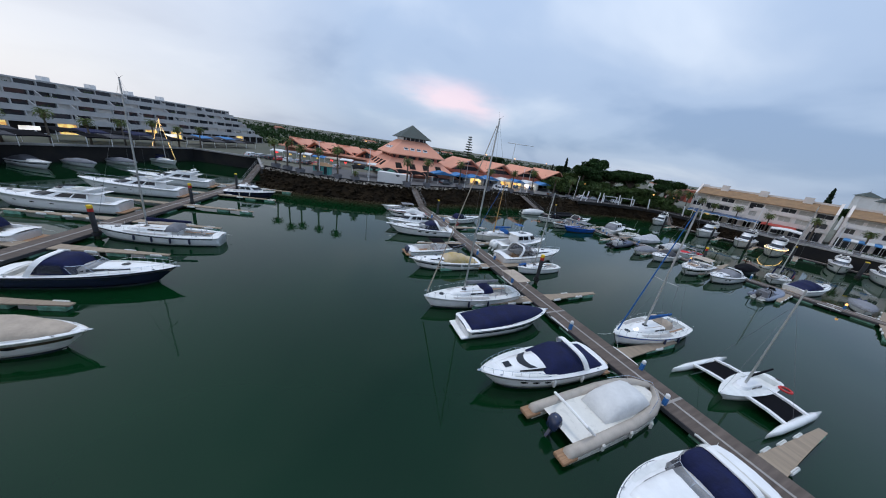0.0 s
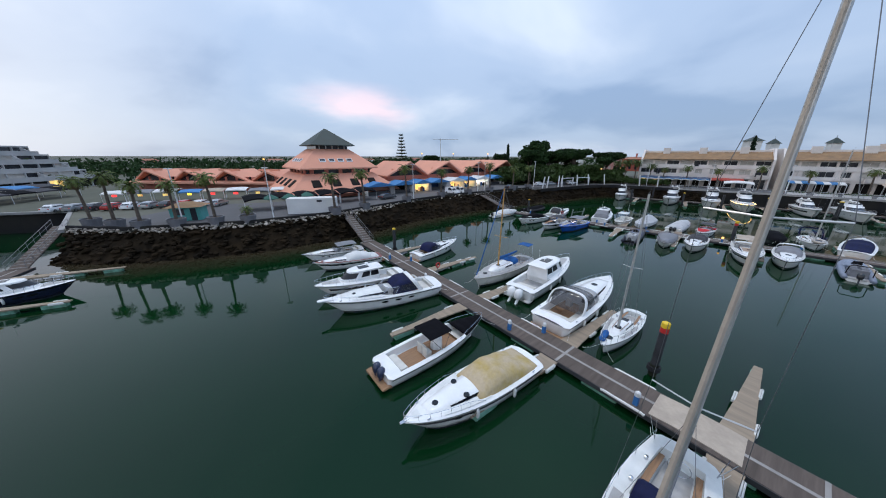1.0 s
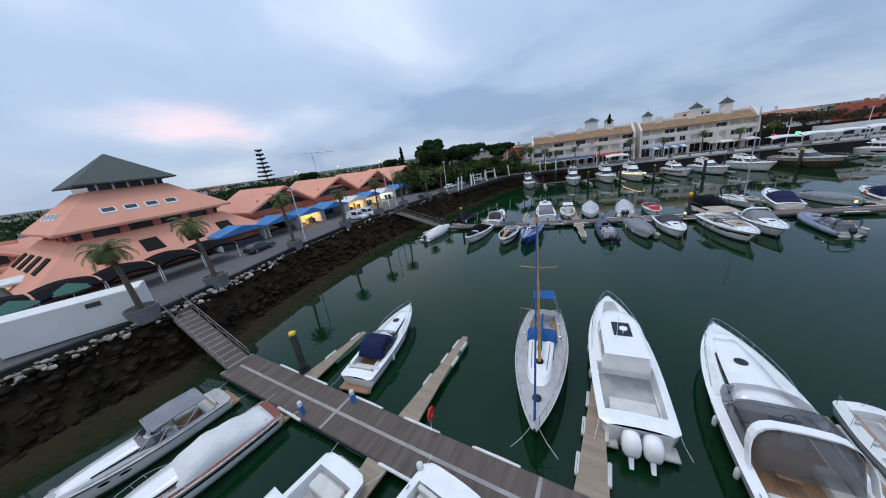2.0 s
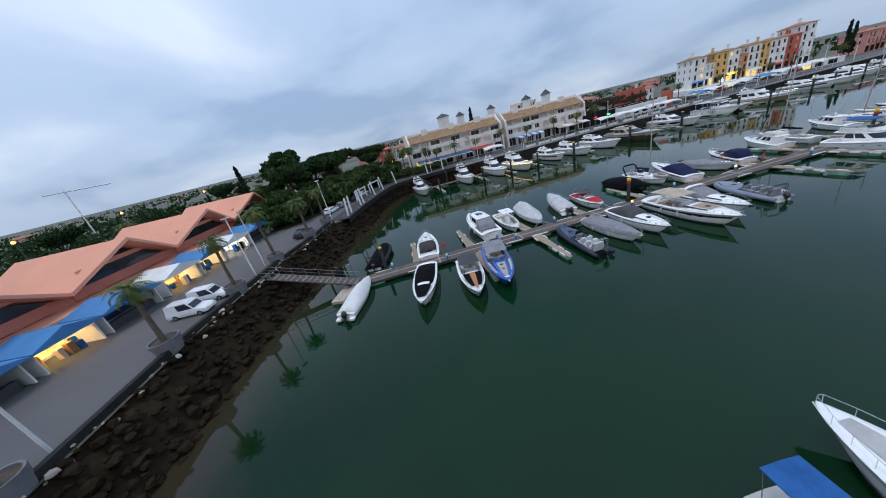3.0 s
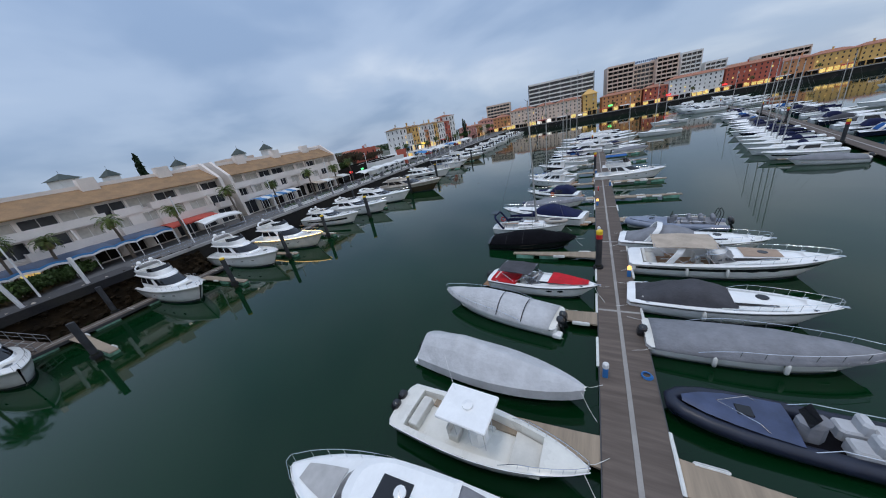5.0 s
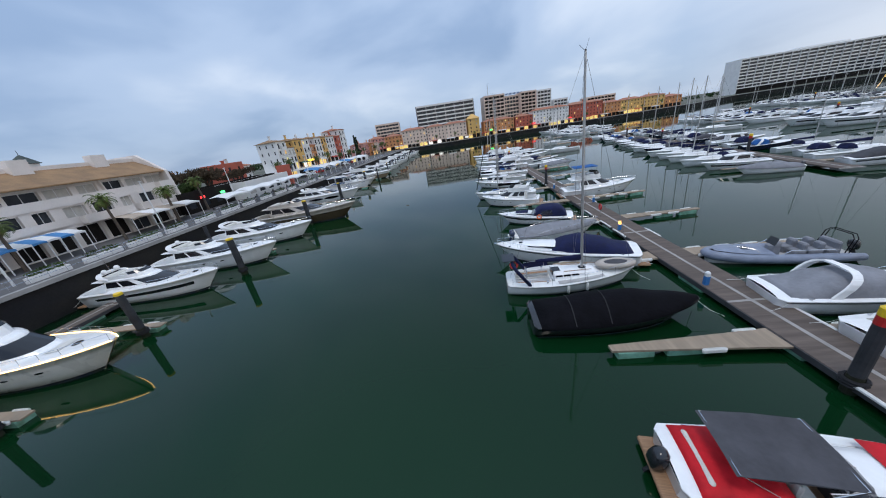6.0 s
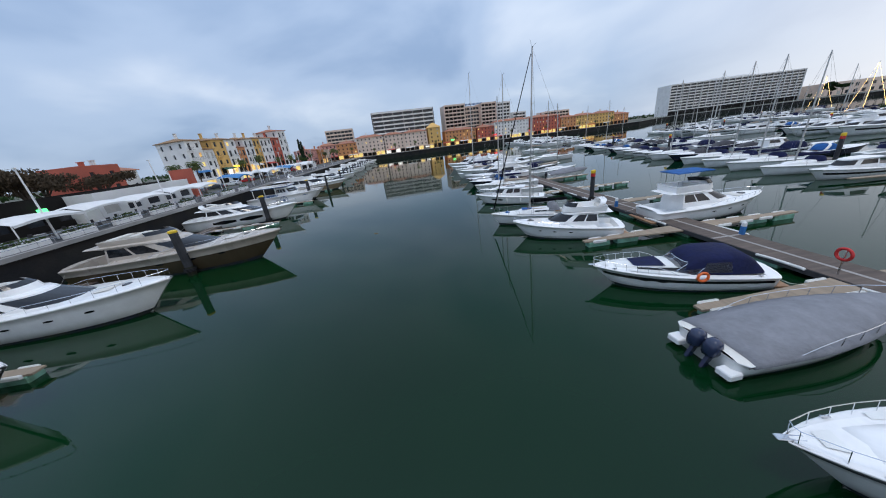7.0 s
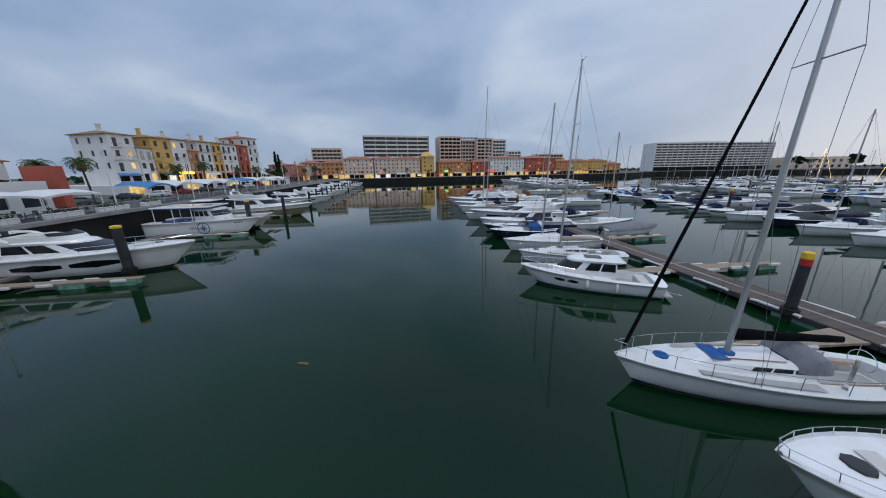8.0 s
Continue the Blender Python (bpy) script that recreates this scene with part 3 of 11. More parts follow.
def dome(parent, name, x0, x1, w, z0, h, mat, lean=0.0, n=9, crown=0.35, label=""):
    """A canvas hood over hoops."""
    bm = B0()
    rings = []
    for k in range(n):
        q = k / (n - 1)
        x = x0 + (x1 - x0) * q
        e = (1 - abs(2 * q - 1) ** 3.2)
        hh = h * (0.12 + 0.88 * e) * (1 + 0.02 * math.sin(9 * q))
        ww = w * (0.9 + 0.1 * e)
        arc = []
        for i in range(9):
            t = math.pi * i / 8
            c, s_ = math.cos(t), math.sin(t)
            arc.append((x + lean * hh, ww / 2 * math.copysign(abs(c) ** 0.55, c), z0 + hh * s_ ** crown if s_ > 1e-6 else z0))
        rings.append(arc)
    vs = loft(bm, rings, closed=False)
    bm.faces.new(vs[0])
    bm.faces.new(list(reversed(vs[-1])))
    return part(name, bm, mat, parent, label, smooth=True)


def arch(parent, x, w, z0, h, sweep, mat, r=0.09):
    bm = B0()
    rings = []
    for k in range(13):
        t = math.pi * k / 12
        y, zz = w / 2 * math.copysign(abs(math.cos(t)) ** 0.5, math.cos(t)), h * math.sin(t) ** 0.6 if 0 < k < 12 else 0.0
        xx = x + sweep * zz / h
        rings.append([(xx - r * 2.2, y - r * 0.4, z0 + zz), (xx + r * 2.2, y - r * 0.4, z0 + zz - r * 0.3), (xx + r * 2.2, y + r * 0.4, z0 + zz + r * 0.6), (xx - r * 2.2, y + r * 0.4, z0 + zz + r * 0.9)])
    loft(bm, rings)
    return part("radar_arch", bm, mat, parent)


def outboard(parent, x, y, z, mat, s=1.0, tilt=0.0):
    bm = B0()
    prof = [(0.00, 0.19, 0.26), (0.12, 0.24, 0.36), (0.36, 0.25, 0.40), (0.56, 0.20, 0.34), (0.64, 0.09, 0.18)]
    loft(bm, [[(x - 0.30 * s + dx * l * s + (0.42 * (zz - 0.3) * tilt), y + dy * w * s, z + zz * s) for dx, dy in ((-.5, -.7), (-.2, -1), (.4, -1), (.6, -.5), (.6, .5), (.4, 1), (-.2, 1), (-.5, .7))] for zz, w, l in prof])
    eng = part("outboard", bm, mat, parent, smooth=True)
    bm = B0()
    lx = x - 0.28 * s - 0.5 * tilt * s
    loft(bm, [[(x - 0.36 * s, y - 0.07 * s, z), (x - 0.14 * s, y - 0.07 * s, z), (x - 0.14 * s, y + 0.07 * s, z), (x - 0.36 * s, y + 0.07 * s, z)],
              [(lx - 0.12 * s, y - 0.05 * s, z - 0.75 * s * (1 - 0.5 * tilt)), (lx + 0.08 * s, y - 0.05 * s, z - 0.75 * s * (1 - 0.5 * tilt)), (lx + 0.08 * s, y + 0.05 * s, z - 0.75 * s * (1 - 0.5 * tilt)), (lx - 0.12 * s, y + 0.05 * s, z - 0.75 * s * (1 - 0.5 * tilt))]])
    part("engine_leg", bm, mat, eng)
    return eng


def fenders(parent, h, spots, mat=None, side=1):
    for s in spots:
        p = h.side(s, 0.55, side, 0.12)
        bm = B0()
        lathe(bm, p[0], p[1], [(0.02, p[2] + 0.36), (0.09, p[2] + 0.26), (0.11, p[2] + 0.1), (0.11, p[2] - 0.15), (0.08, p[2] - 0.28), (0.02, p[2] - 0.33)], 8)
        part("fender", bm, mat or FEND, parent, smooth=True)


def portlights(parent, h, spots, f0, f1, ln, mat=None):
    for s in spots:
        for sgn in (1, -1):
            bm = B0()
            loft(bm, [[h.side(q, f0 + (f1 - f0) * 0.25 * abs(2 * k / 4 - 1), sgn, 0.014), h.side(q, f1 - (f1 - f0) * 0.25 * abs(2 * k / 4 - 1), sgn, 0.014)] for k, q in ((k, s + ln * (k / 4 - 0.5)) for k in range(5))], closed=False)
            part("portlight", bm, mat or SMOKE, parent)


def hatch(parent, h, s, w, l, mat=None, y=0.0):
    x, z = h.x(s), h.sheer(s) + 0.06 + 0.06 * h.half(s)
    bm = B0()
    loft(bm, [ring_pts(x, y, z - 0.05, l / 2, w / 2, 8, math.pi / 8), ring_pts(x, y, z + 0.035, l / 2, w / 2, 8, math.pi / 8), ring_pts(x, y, z + 0.05, l / 2.3, w / 2.3, 8, math.pi / 8)])
    part("deck_hatch", bm, mat or SMOKE, parent)


def screen(parent, x, w, z, h, back, glass=None, side=1.1):
    """A wrap-round windscreen with its frame."""
    lo, hi = [], []
    for k in range(9):
        t = -math.pi / 2 + math.pi * k / 8
        c, s_ = math.cos(t), math.sin(t)
        lo.append((x + side * (c ** 0.8 if c > 1e-6 else 0) - 0.1, w / 2 * math.copysign(abs(s_) ** 0.7, s_), z))
        hi.append((x + (side * 0.8) * (c ** 0.8 if c > 1e-6 else 0) - back, w / 2 * 0.9 * math.copysign(abs(s_) ** 0.7, s_), z + h))
    bm = B0()
    loft(bm, [lo, hi], closed=False)
    ws = part("windscreen", bm, glass or CLEARV, parent)
    bm = B0()
    tube(bm, hi, 0.022, 4)
    for k in (0, 2, 4, 6, 8):
        tube(bm, [lo[k], hi[k]], 0.018, 4)
    part("windscreen_frame", bm, STEEL, ws)


def seats(parent, spots, z, mat, w=0.55):
    for x, y in spots:
        bm = B0()
        box(bm, x - w / 2, x + w / 2, y - w / 2, y + w / 2, z, z + 0.42, 0.06)
        box(bm, x - w / 2, x - w / 2 + 0.14, y - w / 2, y + w / 2, z + 0.42, z + 0.85, 0.05)
        part("seat", bm, mat, parent)


def boat(name, label, cat, bx, by, hd, L, group="moored boats"):
    """A boat's base, from the place of its stem head and its heading."""
    a = radians(hd)
    return thing(name, label, cat, bx - math.cos(a) * L / 2, by - math.sin(a) * L / 2, 0, hd, group)


def mooring_lines(parent, h, aft=True):
    bm = B0()
    if aft:
        for sgn in (1, -1):
            p = Vector((h.x(0.03), sgn * h.half(0.03) * 0.95, h.sheer(0.03)))
            q = p + Vector((-1.15, sgn * 0.35, -h.sheer(0.03) + 0.62))
            tube(bm, [p, (p + q) / 2 - Vector((0, 0, 0.12)), q], 0.012, 4)
    else:
        for sgn in (1, -1):
            p = Vector((h.x(0.97), sgn * 0.1, h.sheer(0.97)))
            q = p + Vector((0.9, sgn * 1.0, -h.sheer(0.97) + 0.62))
            tube(bm, [p, (p + q) / 2 - Vector((0, 0, 0.15)), q], 0.012, 4)
    part("mooring_line", bm, FEND, parent)


def cruiser(label, bx, by, hd, L, B=None, hullm=None, stripe=None, top="hood", topm=None, archm=None, fend=(), rail=True, aft=True, deckm=None, ports=(0.62, 0.72), hat=True, teak=True, boot=True, name="motor_cruiser", H=None, Hb=None, screenm=None, big=False, deckwin=False, dots=(), pad=None, clear=False, ring=None, trunkm=None, fore=(), aftcover=None, cov=None, eng=0, pulpit=0.0):
    """Sports cruiser: long foredeck, wrap-round screen, open cockpit with a hood, cover or bimini."""
    B = B or L * 0.31
    H, Hb = H or 0.085 * L + 0.18, Hb or 0.105 * L + 0.42
    h = Hull(L, B, H, Hb, fine=2.3)
    t = boat(name, label, "motorboat", bx, by, hd, L)
    part("hull", h.shell(), hullm or GEL, t, smooth=True)
    c0, c1 = 0.06, 0.46
    fl = 0.45 * H
    part("deck", h.deck(c0, c1, fl), deckm or GEL, t)
    if boot:
        part("boot_top", h.band(-0.06, 0.10), BOOT, t)
    if stripe:
        part("hull_stripe", h.band(0.62, 0.80, 0.02, 0.97), stripe, t)
    else:
        part("rub_rail", h.band(0.84, 0.895, 0.0, 0.99, 0.022), DGREYC, t)
    bm = B0()
    quadz = fl + 0.008
    loft(bm, [[(h.x(s), h.half(s) * 0.74, quadz), (h.x(s), -h.half(s) * 0.74, quadz)] for s in (c0 + 0.01, 0.2, 0.3, c1 - 0.01)], closed=False)
    part("cockpit_sole", bm, TEAK if teak else DECKG, t)
    # swim platform
    bm = B0()
    box(bm, -L / 2 - 0.075 * L, -L / 2 + 0.02, -B * 0.42, B * 0.42, 0.22, 0.34, 0.05)
    part("swim_platform", bm, TEAK if teak else GEL, t)
    # raised cabin trunk on the foredeck
    bm = B0()
    rings = []
    for k in range(9):
        q = k / 8
        s = c1 - 0.02 + (0.90 - c1) * q
        w, z, hh = h.half(s) * 0.62, h.sheer(s) + 0.05, 0.10 * B * (1 - q ** 2.2) + 0.03
        side = [(h.x(s), w, z - 0.06), (h.x(s), w * 0.86, z + hh * 0.8), (h.x(s), w * 0.4, z + hh), (h.x(s), 0, z + hh * 1.05)]
        rings.append(side + [(p[0], -p[1], p[2]) for p in reversed(side[:-1])])
    vs = loft(bm, rings, closed=False)
    bm.faces.new(vs[0])
    bm.faces.new(list(reversed(vs[-1])))
    part("cabin_trunk", bm, trunkm or (GEL if not big else DECKW), t, smooth=True)
    if top != "full":
        for sgn in (1, -1):
            bm = B0()
            rows_ = []
            for q in (0.12, 0.25, 0.4, 0.55, 0.68):
                s = c1 - 0.02 + (0.90 - c1) * q
                w, z, hh = h.half(s) * 0.62, h.sheer(s) + 0.05, 0.10 * B * (1 - q ** 2.2) + 0.03
                e = 0.22 + 0.3 * q
                rows_.append([(h.x(s), sgn * (w * (1 - 0.14 * f) + 0.012), z + hh * 0.8 * f) for f in (e, 0.92)])
            loft(bm, rows_, closed=False)
            part("trunk_window", bm, SMOKE, t)
    if hat:
        bm = B0()
        z = h.sheer(0.68) + 0.05 + 0.10 * B * 0.86
        loft(bm, [ring_pts(h.x(0.68), 0, z - 0.06, 0.30, 0.30, 10), ring_pts(h.x(0.68), 0, z + 0.03, 0.30, 0.30, 10), ring_pts(h.x(0.68), 0, z + 0.045, 0.25, 0.25, 10)])
        part("deck_hatch", bm, SMOKE, t)
    tz = lambda s, w: h.sheer(s) + 0.055 + (0.10 * B * (1 - ((s - c1 + 0.02) / (0.90 - c1)) ** 2.2) + 0.03) * (1.05 - 0.16 * w)
    if deckwin:
        bm = B0()
        loft(bm, [[(h.x(s) - abs(w) ** 2 * 0.55, w * h.half(s) * 0.55, tz(s, abs(w)) + 0.02) for w in (-1, -.6, -.2, .2, .6, 1)] for s in (0.655, 0.715)], closed=False)
        part("foredeck_window", bm, SMOKE, t)
        bm = B0()
        loft(bm, [[(h.x(s), w * 0.26, tz(s, 0.2) + 0.025) for w in (-1, 0, 1)] for s in (0.775, 0.825)], closed=False)
        part("foredeck_window", bm, SMOKE, t)
    for s, w in dots:
        bm = B0()
        zz = tz(s, abs(w)) if abs(w) < 0.62 else h.sheer(s) + 0.10
        loft(bm, [ring_pts(h.x(s), w * h.half(s), zz - 0.03, 0.19, n=12), ring_pts(h.x(s), w * h.half(s), zz + 0.03, 0.17, n=12)])
        part("deck_hatch", bm, SMOKE, t)
    if pad:
        bm = B0()
        loft(bm, [[(h.x(s), w * h.half(s) * 0.5, tz(s, abs(w) * 0.8) + 0.03) for w in (-1, -.5, 0, .5, 1)] for s in (c1 + 0.12, 0.64, 0.7, 0.76)], closed=False)
        part("foredeck_pad", bm, pad, t)
    if ring:
        p = h.side(0.42, 1.0, 1, 0.08)
        bm = B0()
        torus(bm, (p[0], p[1], p[2] + 0.12), 0.24, 0.07, "y", 14, 6)
        part("life_ring", bm, ring, t, "orange horseshoe life ring")
    if ports:
        portlights(t, h, ports, 0.55, 0.74, 0.055)
    zc = h.sheer(c1) + 0.05
    if top not in ("cover", "full"):
        screen(t, h.x(c1) - 0.15, h.half(c1) * 1.62, zc, 0.19 * B, 0.65, screenm, 0.15 * L)
        # helm, wheel, table
        bm = B0()
        loft(bm, [[(h.x(c1) - 0.15, -B * 0.30, fl), (h.x(c1) - 0.15, -B * 0.04, fl), (h.x(c1) + 0.2, -B * 0.04, fl), (h.x(c1) + 0.2, -B * 0.30, fl)], [(h.x(c1) - 0.25, -B * 0.29, fl + 0.85), (h.x(c1) - 0.25, -B * 0.05, fl + 0.85), (h.x(c1) + 0.2, -B * 0.05, fl + 1.05), (h.x(c1) + 0.2, -B * 0.29, fl + 1.05)]])
        hm = part("helm_console", bm, DFRAME, t)
        bm = B0()
        torus(bm, (h.x(c1) - 0.34, -B * 0.17, fl + 0.92), 0.2, 0.02, "x", 12, 4)
        part("steering_wheel", bm, RUBBER, hm)
        bm = B0()
        box(bm, h.x(0.2), h.x(0.2) + 0.75, B * 0.02, B * 0.2, fl + 0.55, fl + 0.6, 0.02)
        tube(bm, [(h.x(0.2) + 0.37, B * 0.11, fl), (h.x(0.2) + 0.37, B * 0.11, fl + 0.56)], 0.05, 6)
        part("table", bm, TEAK, t)
        seats(t, [(h.x(c1) - 0.9, -B * 0.17), (h.x(c1) - 0.9, B * 0.17)], fl, UPH)
    bm = B0()
    box(bm, h.x(0.07), h.x(0.15), -B * 0.33, B * 0.33, fl, fl + 0.42, 0.06)
    box(bm, h.x(0.065), h.x(0.085), -B * 0.34, B * 0.34, fl + 0.42, fl + 0.78, 0.05)
    box(bm, h.x(0.15), h.x(0.30), -B * 0.35, -B * 0.19, fl, fl + 0.42, 0.06)
    part("bench_seat", bm, UPH, t)
    # deck fittings: non-slip walkways, cleats, anchor locker
    for sgn in (1, -1):
        bm = B0()
        loft(bm, [[(h.x(s), sgn * h.half(s) * f, h.sheer(s) + 0.066 + 0.02 * h.half(s)) for f in (0.70, 0.90)] for s in (0.48, 0.56, 0.64, 0.72, 0.79)], closed=False)
        part("side_deck_pad", bm, DECKW if (deckm or GEL) is GEL else DECKG, t)
        for s in (0.10, 0.88):
            bm = B0()
            yy, zz = sgn * h.half(s) * 0.93, h.sheer(s) + 0.05
            box(bm, h.x(s) - 0.12, h.x(s) + 0.12, yy - 0.025, yy + 0.025, zz + 0.03, zz + 0.07, 0.015)
            box(bm, h.x(s) - 0.04, h.x(s) + 0.04, yy - 0.025, yy + 0.025, zz - 0.03, zz + 0.03)
            part("cleat", bm, STEEL, t)
    bm = B0()
    loft(bm, [[(h.x(s), w * h.half(s) * 0.45, h.sheer(s) + 0.085 + 0.055 * h.half(s)) for w in (-1, 0, 1)] for s in (0.905, 0.945)], closed=False)
    part("locker_hatch", bm, DECKW, t)
    for s0, s1, wf, mt, lift_ in fore:
        bm = B0()
        sts = [s0 + (s1 - s0) * k / 6 for k in range(7)]
        loft(bm, [[(h.x(s), w * h.half(s) * wf, max(tz(s, abs(w) * wf * 1.2) if s < 0.89 else 0.0, h.sheer(s) + 0.10 + 0.05 * h.half(s)) + lift_) for w in (-1, -.6, -.2, .2, .6, 1)] for s in sts], closed=False)
        part("foredeck_panel", bm, mt, t)
    if aftcover:
        part("aft_cover", h.cover(0.03, 0.30, lambda q: 0.16 + 0.10 * math.sin(math.pi * q), drop=-0.03, out=-0.05, shoulder=0.8, ridge=0.6, n=9), aftcover, t, smooth=True)
    for k in range(eng):
        outboard(t, -L / 2 - 0.1, (k - (eng - 1) / 2) * 0.6, 0.45, COWLB, 1.15, 0.6)
    if pulpit:
        bm = B0()
        loft(bm, [[(h.x(0.93), -0.35, h.Hb - 0.02), (h.x(0.93), 0.35, h.Hb - 0.02), (h.x(0.93), 0.35, h.Hb + 0.09), (h.x(0.93), -0.35, h.Hb + 0.09)], [(h.x(1.0) + pulpit, -0.16, h.Hb + 0.03), (h.x(1.0) + pulpit, 0.16, h.Hb + 0.03), (h.x(1.0) + pulpit, 0.16, h.Hb + 0.12), (h.x(1.0) + pulpit, -0.16, h.Hb + 0.12)]])
        part("bow_pulpit", bm, GEL, t)
    if top == "hood":
        bm_h = dome(t, "canvas_hood", h.x(0.06 if clear else 0.19), h.x(c1 + 0.05 if clear else c1 - 0.01), B * 0.78, zc - 0.05, 0.40 * B if clear else 0.36 * B, topm or NAVY)
        for sgn in (1, -1):
            bm = B0()
            quad(bm, (h.x(0.24), sgn * B * 0.405, zc + 0.10), (h.x(0.40), sgn * B * 0.405, zc + 0.10), (h.x(0.385), sgn * B * 0.395, zc + 0.23 * B), (h.x(0.255), sgn * B * 0.395, zc + 0.23 * B))
            part("vinyl_window", bm, CLEARV, bm_h)
        if clear:
            for k in (-1, 0, 1):
                bm = B0()
                loft(bm, [[(h.x(c1 - 0.03) - 0.35 * e + 0.10 * (1 - abs(w) ** 2), w * B * 0.36, zc + 0.16 * B + 0.15 * B * e) for w in (k * 0.6 - 0.24, k * 0.6, k * 0.6 + 0.24)] for e in (0.0, 1.0)], closed=False)
                part("vinyl_window", bm, CLEARV, bm_h)
    elif top == "bimini":
        bm = B0()
        x0, x1, zz = h.x(0.11), h.x(0.45), zc + 0.34 * B
        loft(bm, [[(x, y * B * 0.40, zz + 0.10 * math.cos(y * 1.3) - 0.05 * abs((x - (x0 + x1) / 2) / (x1 - x0)) + dz) for y in (-1, -.5, 0, .5, 1)] + [(x, y * B * 0.40, zz - 0.03 + 0.10 * math.cos(y * 1.3)) for y in (1, .5, 0, -.5, -1)] for x, dz in ((x0, 0), ((x0 + x1) / 2, 0.05), (x1, 0))])
        bi = part("bimini_top", bm, topm or NAVY, t)
        bm = B0()
        for sgn in (1, -1):
            for xx in (x0 + 0.1, x1 - 0.1):
                tube(bm, [((x0 + x1) / 2, sgn * B * 0.41, zc), (xx, sgn * B * 0.39, zz + 0.04)], 0.016, 4)
        for xx in (x0 + 0.1, x1 - 0.1):
            tube(bm, [(xx, -B * 0.395, zz + 0.03), (xx, 0, zz + 0.06), (xx, B * 0.395, zz + 0.03)], 0.016, 4)
        part("bimini_frame", bm, STEEL, bi)
    elif top == "cover":
        part("cockpit_cover", h.cover(*(cov or (0.03, c1 + 0.10)), lambda q: 0.10 + 0.29 * B * math.sin(min(1, q * 1.5) * math.pi / 2) ** 1.2 * (1 if q < 0.66 else max(0.0, 1 - ((q - 0.66) / 0.36) ** 1.6)), drop=-0.03, out=-0.075 * B, shoulder=0.74, ridge=0.6, n=18), topm or NAVY, t, smooth=True)
    elif top == "full":
        part("boat_cover", h.cover(0.02, 0.93, lambda q: 0.15 + 0.17 * B * math.sin(math.pi * min(1, q * 1.05)) ** 0.8, drop=-0.02, out=-0.06 * B, shoulder=0.8, ridge=0.6, n=18), topm or NAVY, t, smooth=True)
    elif top == "open_grey":
        pass
    if archm:
        arch(t, h.x(0.20), B * 0.86, h.sheer(0.2), 0.40 * B, 0.9, archm)
    if rail:
        part("bow_rail", h.rail(0.52, 0.985, 0.42, 0.014), STEEL, t)
    bm = B0()
    box(bm, h.x(0.965), h.x(1.0) + 0.22, -0.09, 0.09, h.Hb - 0.02, h.Hb + 0.05, 0.02)
    part("anchor_roller", bm, STEEL, t)
    if fend:
        fenders(t, h, fend, FEND, 1)
        fenders(t, h, fend, FEND, -1)
    mooring_lines(t, h, aft)
    return t


